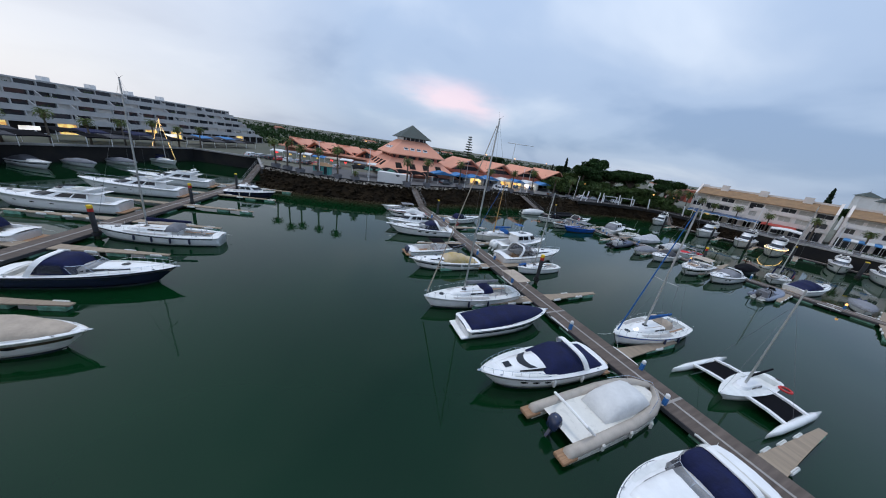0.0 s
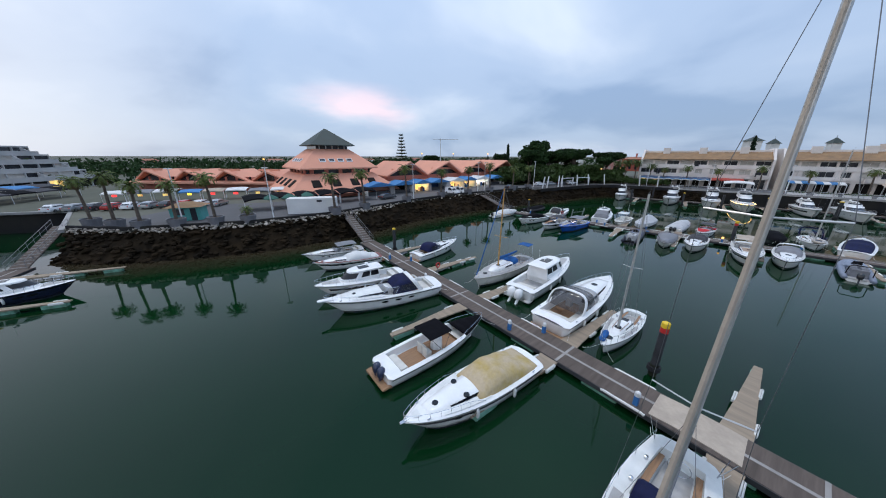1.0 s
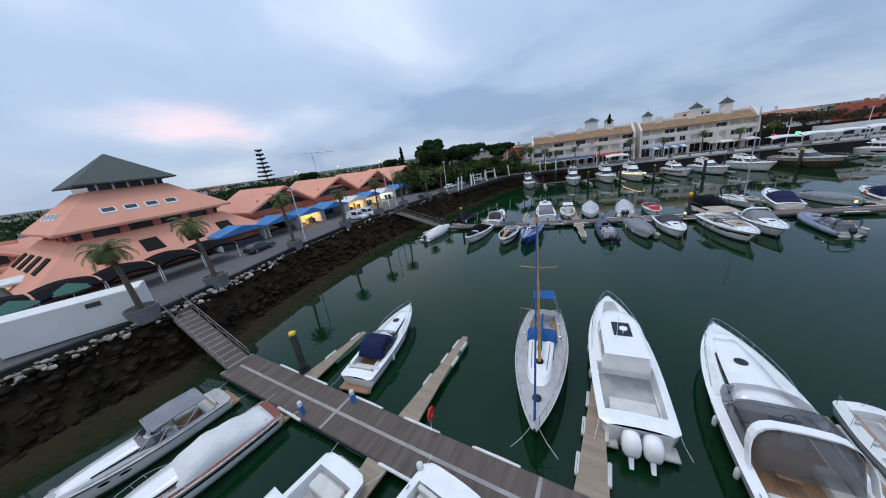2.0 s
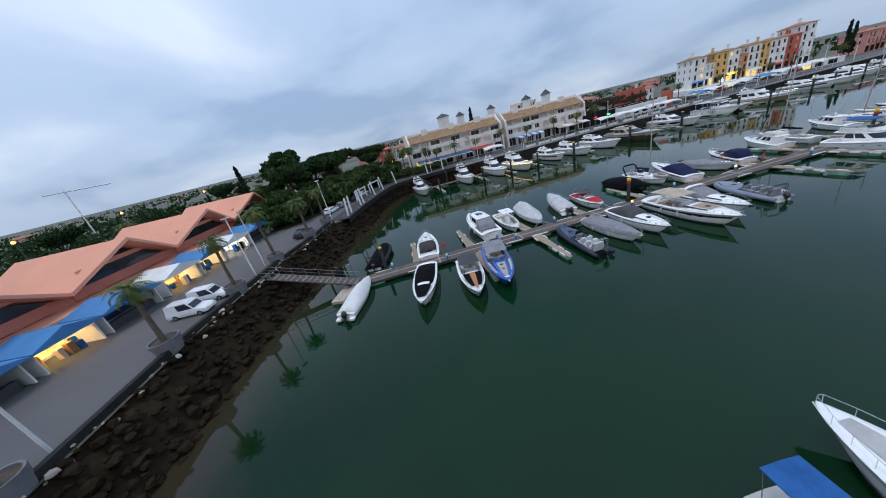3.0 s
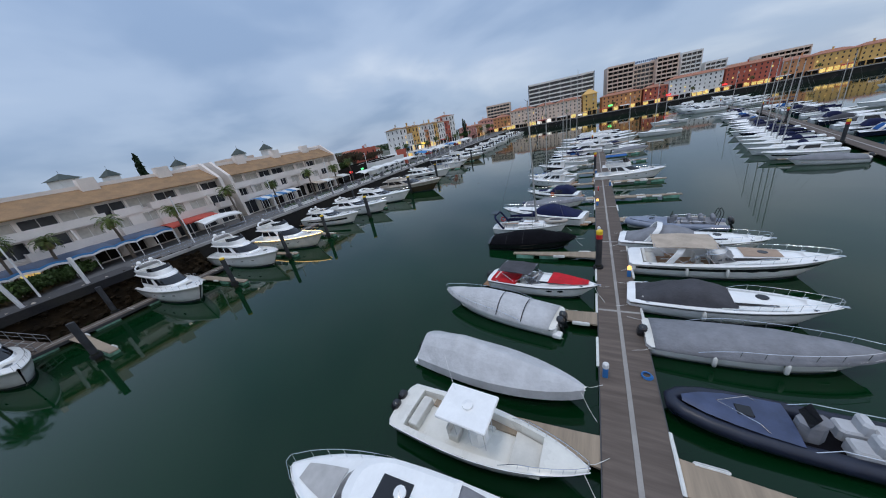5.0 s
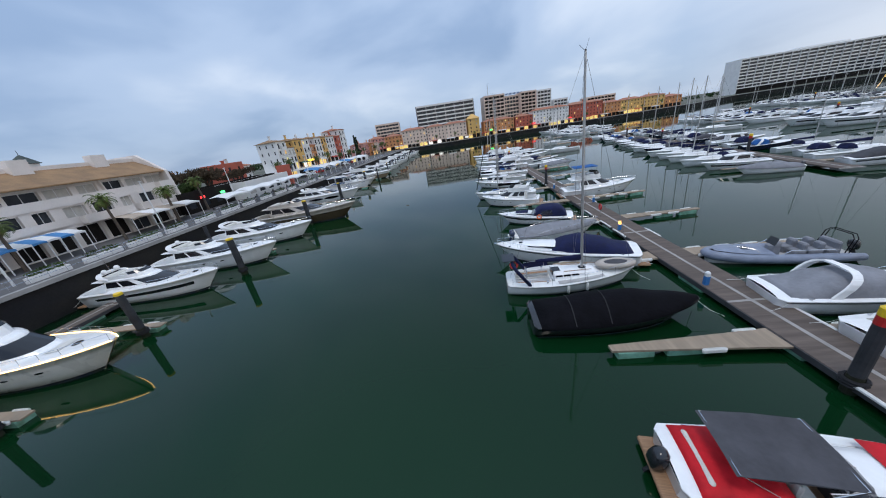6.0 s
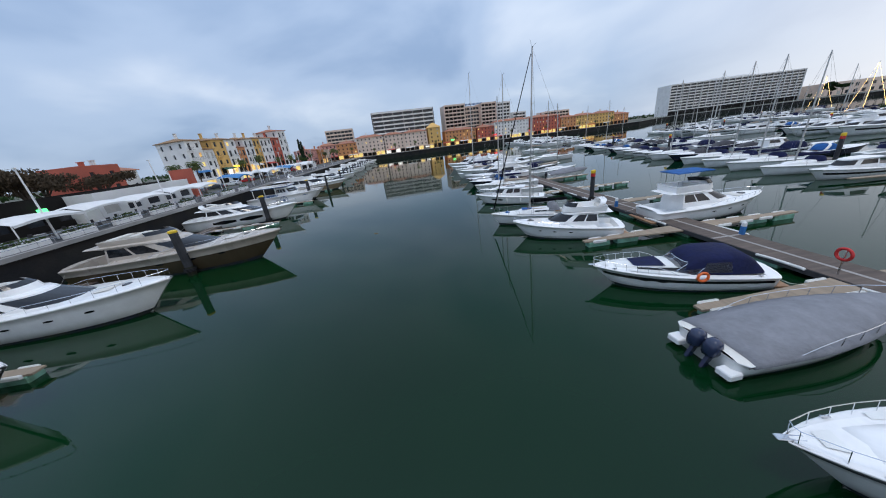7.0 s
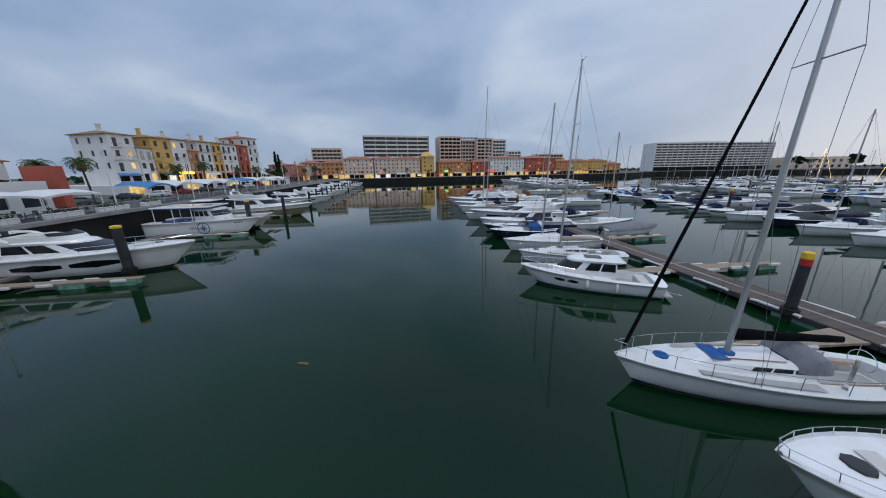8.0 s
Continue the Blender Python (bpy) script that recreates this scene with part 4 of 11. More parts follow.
def hardtop(label, bx, by, hd, L, B=None, outb=0, roofm=None, glass=None, stripe=None, hullm=None, aft=True, sun=None, fend=(0.3, 0.5), encl=None, panes=2):
    """Coupe with a fixed roof over the wheelhouse."""
    B = B or L * 0.31
    H, Hb = 0.085 * L + 0.2, 0.105 * L + 0.45
    h = Hull(L, B, H, Hb)
    t = boat("hardtop_boat", label, "motorboat", bx, by, hd, L)
    part("hull", h.shell(), hullm or GEL, t, smooth=True)
    part("deck", h.deck(0.05, 0.34, 0.5 * H), GEL, t)
    part("boot_top", h.band(-0.06, 0.10), BOOT, t)
    if stripe:
        part("hull_stripe", h.band(0.45, 0.66, 0.1, 0.9), stripe, t)
    bm = B0()
    loft(bm, [[(h.x(s), h.half(s) * 0.74, 0.5 * H + 0.008), (h.x(s), -h.half(s) * 0.74, 0.5 * H + 0.008)] for s in (0.06, 0.2, 0.33)], closed=False)
    part("cockpit_sole", bm, DECKG, t)
    z = h.sheer(0.45)
    deckhouse(t, h.x(0.30), h.x(0.76), B * 0.68, B * 0.66, [(z - 0.05, 0, 0, 0), (z + 0.14 * B, 0.35, 0, 0.04), (z + 0.36 * B, 1.15, 0.05, 0.28), (z + 0.40 * B, 1.25, -0.5, 0.22), (z + 0.43 * B, 1.6, -0.3, 0.5)], GEL, glass or SMOKE, name="wheelhouse", overhang=0.06, panes=panes)
    if encl:
        bm = B0()
        rows_ = []
        for x, zz, w in ((h.x(0.31), z + 0.40 * B, 0.29), (h.x(0.24), z + 0.38 * B, 0.31), (h.x(0.16), z + 0.20 * B, 0.35), (h.x(0.13), z - 0.02, 0.38)):
            rows_.append([(x, -B * (w + 0.05), z - 0.03), (x, -B * w, zz - 0.06), (x, 0, zz), (x, B * w, zz - 0.06), (x, B * (w + 0.05), z - 0.03)])
        loft(bm, rows_, closed=False)
        part("aft_enclosure", bm, encl, t)
    bm = B0()
    zr = z + 0.43 * B + 0.004
    box(bm, h.x(0.40), h.x(0.52), -B * 0.14, B * 0.14, zr - 0.02, zr + 0.03, 0.02)
    part("roof_hatch", bm, roofm or SMOKE, t)
    bm = B0()
    xs = [0.74, 0.80, 0.86, 0.92]
    loft(bm, [[(h.x(s), w * h.half(s) * 0.5, h.sheer(s) + 0.075 + 0.06 * h.half(s)) for w in (-1, 0, 1)] for s in xs], closed=False)
    part("sun_pad", bm, sun or DECKG, t)
    bm = B0()
    box(bm, h.x(0.07), h.x(0.14), -B * 0.30, B * 0.30, 0.5 * H, 0.5 * H + 0.5, 0.06)
    part("bench_seat", bm, UPH, t)
    bm = B0()
    tube(bm, [(h.x(0.42), 0, zr), (h.x(0.42), 0, zr + 0.35)], 0.03, 6)
    lathe(bm, h.x(0.42), 0, [(0.05, zr + 0.3), (0.22, zr + 0.34), (0.22, zr + 0.42), (0.05, zr + 0.48)], 10)
    tube(bm, [(h.x(0.38), 0.4, zr), (h.x(0.37), 0.4, zr + 1.6)], 0.012, 4)
    part("radar_dome", bm, GEL, t)
    for y0_, y1_ in ((-0.44, -0.24), (0.24, 0.44)) if outb else ((-0.42, 0.42),):
        bm = B0()
        box(bm, -L / 2 - 0.06 * L, -L / 2 + 0.02, y0_ * B, y1_ * B, 0.22, 0.34, 0.05)
        part("swim_platform", bm, DECKG, t)
    for k in range(outb):
        outboard(t, -L / 2 - 0.42, (k - (outb - 1) / 2) * 0.85, 0.5, GEL, 1.6, 0.7)
    portlights(t, h, (0.6, 0.7), 0.5, 0.72, 0.08)
    part("bow_rail", h.rail(0.45, 0.985, 0.5), STEEL, t)
    fenders(t, h, fend, FEND, 1)
    fenders(t, h, fend, FEND, -1)
    mooring_lines(t, h, aft)
    return t


def flybridge(label, bx, by, hd, L, B=None, hullm=None, stripe=None, housem=None, rope=False, canopy=None, domes=2, sport=False, lowm=None, archy=True, aft=True, fend=(), panes=2, hullwin=False):
    """Motor yacht with a saloon, flying bridge and arch."""
    B = B or L * 0.27
    H, Hb = 0.09 * L + 0.25, 0.115 * L + 0.55
    h = Hull(L, B, H, Hb, stern=0.95, fine=2.5)
    housem = housem or GEL
    t = boat("motor_yacht", label, "yacht", bx, by, hd, L)
    part("hull", h.shell(), hullm or GEL, t, smooth=True)
    part("deck", h.deck(0.03, 0.22, 0.6 * H, coam=0.86), housem, t)
    part("boot_top", h.band(-0.06, 0.09), BOOT, t)
    if lowm:
        part("lower_hull", h.band(0.09, 0.66, 0.0, 1.0), lowm, t)
    if stripe:
        part("hull_stripe", h.band(0.52, 0.70, 0.12, 0.86), stripe, t)
    z = h.sheer(0.4) + 0.02
    k = B / 4.0
    v = 0.70 * k if sport else k
    deckhouse(t, h.x(0.20), h.x(0.76 if sport else 0.74), B * 0.72, B * 0.70, [(z - 0.12, 0, 0, 0), (z + (0.26 if sport else 0.42) * v, (0.9 if sport else 0.9) * k, 0, 0.06), (z + 1.25 * v, (3.4 if sport else 2.6) * k, 0.1, 0.45), (z + 1.40 * v, (3.6 if sport else 2.8) * k, -1.3 * k, 0.35), (z + 1.5 * v, (4.0 if sport else 3.2) * k, -1.2 * k, 0.6)], housem, SMOKE, name="saloon", panes=panes, overhang=0.08)
    zr = z + 1.5 * v
    if not sport:
        # flying bridge coaming, seats and screen
        x0, x1 = h.x(0.22), h.x(0.52)
        bm = B0()
        outer = [house_ring(x0 - 0.9 * k, x1, B * 0.62, B * 0.58, zr - 0.03), house_ring(x0 - 1.0 * k, x1 - 0.25 * k, B * 0.66, B * 0.60, zr + 0.55 * k)]
        inner = [house_ring(x0 - 0.92 * k, x1 - 0.4 * k, B * 0.60, B * 0.54, zr + 0.55 * k), house_ring(x0 - 0.85 * k, x1 - 0.5 * k, B * 0.57, B * 0.51, zr + 0.06)]
        loft(bm, outer + inner)
        fb = part("flying_bridge", bm, housem, t)
        bm = B0()
        r0, r1 = house_ring(x0, x1 - 0.28 * k, B * 0.64, B * 0.58, zr + 0.55 * k), house_ring(x0, x1 - 0.6 * k, B * 0.60, B * 0.54, zr + 0.95 * k)
        loft(bm, [r0[2:-2], r1[2:-2]], closed=False)
        part("bridge_screen", bm, SMOKE, fb)
        bm = B0()
        box(bm, x0 + 1.3 * k, x0 + 1.9 * k, -B * 0.2, B * 0.2, zr + 0.06, zr + 0.55 * k, 0.06)
        box(bm, x0 - 0.7 * k, x0 - 0.2 * k, -B * 0.25, B * 0.25, zr + 0.06, zr + 0.45 * k, 0.06)
        part("bridge_seat", bm, UPH, fb)
    else:
        # low flying bridge sunk into the roof
        x0, x1 = h.x(0.24), h.x(0.50)
        bm = B0()
        loft(bm, [house_ring(x0 - 0.8 * k, x1, B * 0.60, B * 0.54, zr - 0.08), house_ring(x0 - 0.9 * k, x1 - 0.3 * k, B * 0.62, B * 0.54, zr + 0.34 * k), house_ring(x0 - 0.8 * k, x1 - 0.45 * k, B * 0.56, B * 0.48, zr + 0.34 * k), house_ring(x0 - 0.7 * k, x1 - 0.55 * k, B * 0.53, B * 0.45, zr + 0.04)])
        fb = part("flying_bridge", bm, housem, t)
        bm = B0()
        r0, r1 = house_ring(x0, x1 - 0.34 * k, B * 0.58, B * 0.52, zr + 0.34 * k), house_ring(x0, x1 - 0.75 * k, B * 0.54, B * 0.46, zr + 0.58 * k)
        loft(bm, [r0[2:-2], r1[2:-2]], closed=False)
        part("bridge_screen", bm, SMOKE, fb)
        bm = B0()
        box(bm, x0 + 0.9 * k, x0 + 1.5 * k, -B * 0.18, B * 0.18, zr + 0.04, zr + 0.45 * k, 0.06)
        box(bm, x0 - 0.6 * k, x0 - 0.1 * k, -B * 0.22, B * 0.22, zr + 0.04, zr + 0.38 * k, 0.06)
        part("bridge_seat", bm, UPH, fb)
    if archy:
        a = arch(t, x0 - 0.2 * k, B * 0.62, zr + (0.2 * k if sport else 0.5 * k) - 0.15, (0.48 if sport else 0.75) * k, (-0.95 if sport else -0.5) * k, housem, 0.15 * k if sport else 0.10)
        za = zr + (0.2 * k if sport else 0.5 * k) + (0.36 if sport else 0.62) * k
        for i in range(domes):
            bm = B0()
            y = (i - (domes - 1) / 2) * B * 0.30
            lathe(bm, x0 - 0.65 * k, y, [(0.05, za - 0.06), (0.08, za + 0.08), (0.24, za + 0.12), (0.27, za + 0.26), (0.20, za + 0.42), (0.04, za + 0.50)], 10)
            part("satellite_dome", bm, GEL, a, smooth=True)
        bm = B0()
        tube(bm, [(x0 - 0.7 * k, 0, za - 0.1), (x0 - 0.8 * k, 0, za + 1.5 * k)], 0.018, 4)
        part("aerial", bm, STEEL, a)
    if canopy:
        bm = B0()
        box(bm, x0 - 1.0 * k, x1 - 0.9 * k, -B * 0.30, B * 0.30, zr + 1.75 * k, zr + 1.84 * k, 0.04)
        ca = part("canopy", bm, canopy, t)
        bm = B0()
        for sx in (x0 - 0.8 * k, x1 - 1.1 * k):
            for sy in (-1, 1):
                tube(bm, [(sx, sy * B * 0.28, zr + 0.4 * k), (sx, sy * B * 0.28, zr + 1.76 * k)], 0.02, 4)
        part("canopy_frame", bm, STEEL, ca)
    bm = B0()
    box(bm, -L / 2 - 0.07 * L, -L / 2 + 0.02, -B * 0.44, B * 0.44, 0.30, 0.44, 0.05)
    part("swim_platform", bm, TEAK, t)
    hatch(t, h, 0.82, 0.6, 0.6)
    bm = B0()
    loft(bm, [[(h.x(s), w * h.half(s) * 0.45, h.sheer(s) + 0.085 + 0.06 * h.half(s)) for w in (-1, 0, 1)] for s in (0.72, 0.75, 0.78)], closed=False)
    part("sun_pad", bm, UPH, t)
    if hullwin:
        portlights(t, h, (0.36, 0.60), 0.40, 0.72, 0.21)
    else:
        portlights(t, h, (0.45, 0.6, 0.74), 0.58, 0.66, 0.035)
    part("bow_rail", h.rail(0.40, 0.985, min(0.6, 0.034 * L), 0.016), STEEL, t)
    if rope:
        bm = B0()
        for sgn in (1, -1):
            tube(bm, [h.side(s, 1.0, sgn, 0.06) for s in h.stations(0.1, 0.99, 10)], 0.035, 4)
        part("rope_light", bm, ROPE, t, "glowing warm rope light along the gunwale")
    fenders(t, h, fend, FENDN, 1)
    fenders(t, h, fend, FENDN, -1)
    mooring_lines(t, h, aft)
    return t


def sailboat(label, bx, by, hd, L, B=None, mast=None, hullm=None, stripe=None, sparm=None, boom=True, coverm=None, hood=None, bimini=None, fend=(), aft=True, dinghy=False, furl=None, lean=0.0, deckm=None, racing=False, fendm=None, bims=(0.08, 0.28), bimw=0.33, solar=None, cloth=None, hatchm=None, bag=None):
    """Cruising sloop with rig, coachroof and cockpit."""
    B = B or L * 0.30
    H, Hb = 0.075 * L + 0.2, 0.085 * L + 0.45
    h = Hull(L, B, H, Hb, stern=0.72, fine=1.9, rake=0.08)
    t = boat("sailing_yacht", label, "sailboat", bx, by, hd, L)
    part("hull", h.shell(), hullm or GEL, t, smooth=True)
    part("deck", h.deck(0.05, 0.36, H * 0.55, coam=0.62), deckm or DECKW, t)
    part("boot_top", h.band(-0.06, 0.09), BOOT, t)
    if stripe:
        part("hull_stripe", h.band(0.80, 0.90, 0.02, 0.98), stripe, t)
    z = h.sheer(0.5) + 0.02
    ch = 0.035 * L + (0.0 if racing else 0.08)
    deckhouse(t, h.x(0.36), h.x(0.76), B * 0.56, B * 0.48, [(z - 0.1, 0, 0, 0), (z + ch * 0.45, 0.12, 0.0, 0.08), (z + ch * 0.85, 0.45, 0.02, 0.16), (z + ch, 0.6, 0.02, 0.3), (z + ch + 0.05, 0.9, 0.1, 0.7)], GEL, SMOKE, name="coachroof", front=False, panes=3)
    for s in (0.60, 0.83):
        bm = B0()
        zz = z + ch + 0.05 if s < 0.7 else h.sheer(s) + 0.06 + 0.06 * h.half(s)
        loft(bm, [ring_pts(h.x(s), 0, zz - 0.08, 0.28, 0.26, 8, math.pi / 8), ring_pts(h.x(s), 0, zz + 0.04, 0.28, 0.26, 8, math.pi / 8)])
        part("deck_hatch", bm, hatchm or SMOKE, t)
    if sparm is not False:
        mh = mast or L * 1.25
        spar = sparm or ALU
        mx = h.x(0.60)
        tip = (mx - 0.02 * mh, lean, mh)
        bm = B0()
        tube(bm, [(mx, 0, z), (mx - 0.01 * mh, lean / 2, mh * 0.5), tip], 0.105, 7, 0.07)
        ms = part("mast", bm, spar, t)
        spn = []
        for f in ((0.42, 0.70) if L > 9 else (0.5,)):
            zz = z + (mh - z) * f
            xx = mx - 0.02 * mh * f
            for sgn in (1, -1):
                bm = B0()
                tube(bm, [(xx, lean * f, zz), (xx - 0.15, lean * f + sgn * B * 0.30, zz + 0.04)], 0.025, 4)
                part("spreader", bm, spar, ms)
            spn.append((xx - 0.15, zz, f))
        bm = B0()
        for sgn in (1, -1):
            cp = (mx - 0.2, sgn * B * 0.44, h.sheer(0.58))
            tube(bm, [cp] + [(x_, lean * f + sgn * B * 0.30, z_ + 0.04) for x_, z_, f in spn] + [tip], 0.009, 3)
            tube(bm, [cp, (mx - 0.2, lean * 0.4, mh * 0.45)], 0.008, 3)
        tube(bm, [(h.x(0.01), 0, H + 0.1), tip], 0.009, 3)
        part("rigging", bm, WIRE, ms)
        bm = B0()
        st = (h.x(0.98), 0, h.sheer(0.98) + 0.1)
        pts = [Vector(st).lerp(Vector(tip), q) for q in (0.02, 0.3, 0.6, 0.97)]
        tube(bm, pts, 0.075 if furl else 0.011, 5, 0.035 if furl else 0.011)
        part("furled_headsail" if furl else "forestay", bm, furl or WIRE, ms)
        bm = B0()
        lathe(bm, tip[0], tip[1], [(0.03, mh - 0.02), (0.07, mh + 0.06), (0.02, mh + 0.12)], 6)
        tube(bm, [(tip[0], tip[1], mh), (tip[0] - 0.35, tip[1], mh + 0.35)], 0.012, 4)
        tube(bm, [(tip[0], tip[1], mh), (tip[0] + 0.2, tip[1] + 0.1, mh + 0.6)], 0.008, 3)
        part("masthead", bm, DFRAME, ms)
        if boom:
            bz = z + ch + 0.75
            bm = B0()
            n = 8
            rings = []
            for k in range(n):
                q = k / (n - 1)
                r = (0.20 if coverm else 0.07) * (1.15 - 0.55 * q) * (1 + 0.08 * math.sin(k * 2.3))
                rings.append([(mx - 0.12 - q * L * 0.36, r * 0.62 * math.cos(a), bz + r * 1.1 * math.sin(a) + 0.12 - 0.06 * q) for a in (2 * math.pi * i / 8 for i in range(8))])
            loft(bm, rings)
            part("boom", bm, coverm or spar, ms, smooth=True)
    if hood:
        dome(t, "sprayhood", h.x(0.31), h.x(0.42), B * 0.58, z + ch * 0.6, 0.75, hood, n=7)
    if bimini:
        bm = B0()
        zz = z + 1.75
        x0, x1 = h.x(0) + bims[0] * L, h.x(0) + bims[1] * L
        loft(bm, [[(x, y * B * bimw, zz + 0.10 * math.cos(y * 1.3)) for y in (-1, -.5, 0, .5, 1)] + [(x, y * B * bimw, zz - 0.04 + 0.10 * math.cos(y * 1.3)) for y in (1, .5, 0, -.5, -1)] for x in (x0, (x0 + x1) / 2, x1)])
        bi = part("bimini_top", bm, bimini, t)
        bm = B0()
        for sgn in (1, -1):
            for xx in (x0 + 0.1, x1 - 0.1):
                tube(bm, [(max((x0 + x1) / 2, h.x(0.03)), sgn * B * 0.34, H), (xx, sgn * B * (bimw - 0.01), zz + 0.02)], 0.018, 4)
        for xx in (x0 + 0.1, x1 - 0.1):
            tube(bm, [(xx, -B * bimw, zz + 0.01), (xx, 0, zz + 0.07), (xx, B * bimw, zz + 0.01)], 0.018, 4)
        part("bimini_frame", bm, STEEL, bi)
    if solar:
        bm = B0()
        pts = [(h.x(0.16), B * 0.40, H), (h.x(0.05), B * 0.39, H + 1.35), (h.x(0.03), B * 0.28, H + 1.62), (h.x(0.03), -B * 0.28, H + 1.62), (h.x(0.05), -B * 0.39, H + 1.35), (h.x(0.16), -B * 0.40, H)]
        tube(bm, pts, 0.13, 7)
        ga = part("stern_arch", bm, solar, t, smooth=True)
        bm = B0()
        box(bm, h.x(-0.05), h.x(0.05), -B * 0.22, B * 0.22, H + 1.80, H + 1.85, 0.01)
        part("solar_panel", bm, SMOKE, ga)
        bm = B0()
        for sgn in (1, -1):
            tube(bm, [(h.x(0.02), sgn * B * 0.2, H + 1.6), (h.x(0.0), sgn * B * 0.2, H + 1.81)], 0.03, 5)
        part("panel_bracket", bm, STEEL, ga)
        bm = B0()
        torus(bm, (h.x(0.06), B * 0.43, H + 0.42), 0.28, 0.08, "y", 16, 6)
        part("life_ring", bm, RED, t, "red horseshoe life ring")
    if bag:
        bm = B0()
        rr_ = [(0.0, 0.05), (0.3, 0.22), (0.7, 0.26), (1.1, 0.20), (1.5, 0.24), (1.8, 0.05)]
        loft(bm, [[(h.x(0.74) + u, -0.42 + 0.12 * u + q * math.cos(a), h.sheer(0.8) + 0.22 + 0.8 * q * math.sin(a)) for a in (2 * math.pi * i / 8 for i in range(8))] for u, q in rr_])
        part("sail_bag", bm, bag, t, "crumpled blue sail bag lashed on deck", smooth=True)
    if hatchm:
        bm = B0()
        loft(bm, [[(h.x(s), w * B * 0.17, z + ch + 0.065) for w in (-1, 0, 1)] for s in (0.62, 0.68)], closed=False)
        part("deck_panel", bm, hatchm, t)
    if cloth:
        bm = B0()
        loft(bm, [[(h.x(s), h.half(s) * 0.97, h.sheer(s) + 0.03), (h.x(s), h.half(s) * 0.96, h.sheer(s) + 0.5)] for s in (0.14, 0.24, 0.36)], closed=False)
        part("side_cloth", bm, cloth, t)
    if not racing:
        bm = B0()
        torus(bm, (h.x(0.14), 0, H * 0.55 + 0.95), 0.42, 0.018, "x", 16, 4)
        tube(bm, [(h.x(0.15), 0, H * 0.55), (h.x(0.15), 0, H * 0.55 + 0.98)], 0.07, 6)
        part("steering_wheel", bm, STEEL, t)
    bm = B0()
    for sgn in (1, -1):
        loft(bm, [[(h.x(s), sgn * h.half(s) * 0.42, H * 0.55 + 0.36), (h.x(s), sgn * h.half(s) * 0.60, H * 0.55 + 0.36)] for s in (0.07, 0.2, 0.34)], closed=False)
    part("cockpit_bench", bm, TEAK, t)
    bm = B0()
    loft(bm, [[(h.x(s), -h.half(s) * 0.40, H * 0.55 + 0.008), (h.x(s), h.half(s) * 0.40, H * 0.55 + 0.008)] for s in (0.06, 0.2, 0.35)], closed=False)
    part("cockpit_sole", bm, DECKG, t)
    bm = B0()
    box(bm, h.x(0.355), h.x(0.42), -B * 0.11, B * 0.11, z + ch * 0.3, z + ch + 0.07, 0.02)
    part("companionway", bm, SMOKE, t)
    for sgn in (1, -1):
        bm = B0()
        tube(bm, [(h.x(0.44), sgn * B * 0.17, z + ch + 0.08), (h.x(0.66), sgn * B * 0.13, z + ch + 0.07)], 0.022, 4)
        part("grab_rail", bm, TEAK, t)
        bm = B0()
        loft(bm, [[(h.x(s), sgn * h.half(s) * f, h.sheer(s) + 0.075 + 0.03 * (1 - f)) for f in (0.68, 0.92)] for s in (0.38, 0.5, 0.62, 0.74)], closed=False)
        part("side_deck_pad", bm, DECKG, t)
        bm = B0()
        for s in (0.16, 0.30):
            lathe(bm, h.x(s), sgn * h.half(s) * 0.72, [(0.09, h.sheer(s) + 0.04), (0.07, h.sheer(s) + 0.12), (0.09, h.sheer(s) + 0.20), (0.04, h.sheer(s) + 0.22)], 8)
        part("winch", bm, STEEL, t)
    # life lines and pulpit
    bm = B0()
    for sgn in (1, -1):
        pts = [(h.x(s), sgn * h.half(s) * 0.95, h.sheer(s) + 0.58) for s in h.stations(0.02, 0.97, 9)]
        tube(bm, pts, 0.010, 3)
        for p in pts:
            tube(bm, [(p[0], p[1], p[2] - 0.58), p], 0.013, 4)
    tube(bm, [(h.x(0.97), h.half(0.97) * 0.95, h.sheer(0.97) + 0.58), (h.x(1.0) + 0.1, 0, h.Hb + 0.62), (h.x(0.97), -h.half(0.97) * 0.95, h.sheer(0.97) + 0.58)], 0.014, 4)
    part("life_line", bm, STEEL, t)
    if dinghy:
        bm = B0()
        torus(bm, (0, 0, 0), 0.55, 0.2, "z", 16, 8)
        for v in bm.verts:
            v.co = (h.x(0.86) + v.co.x * 1.9, v.co.y * 0.95, h.sheer(0.86) + 0.42 + v.co.z)
        part("deck_dinghy", bm, HYPC, t, "upturned pale inflatable dinghy", smooth=True)
        bm = B0()
        lathe(bm, 0, 0, [(0.5, 0.0), (0.45, 0.16), (0.2, 0.2)], 12)
        for v in bm.verts:
            v.co = (h.x(0.86) + v.co.x * 1.9, v.co.y * 0.95, h.sheer(0.86) + 0.40 + v.co.z)
        part("dinghy_cover", bm, DGREYC, t)
    if fend:
        fenders(t, h, fend, fendm or FENDN, 1)
        fenders(t, h, fend, fendm or FENDN, -1)
    mooring_lines(t, h, aft)
    return t


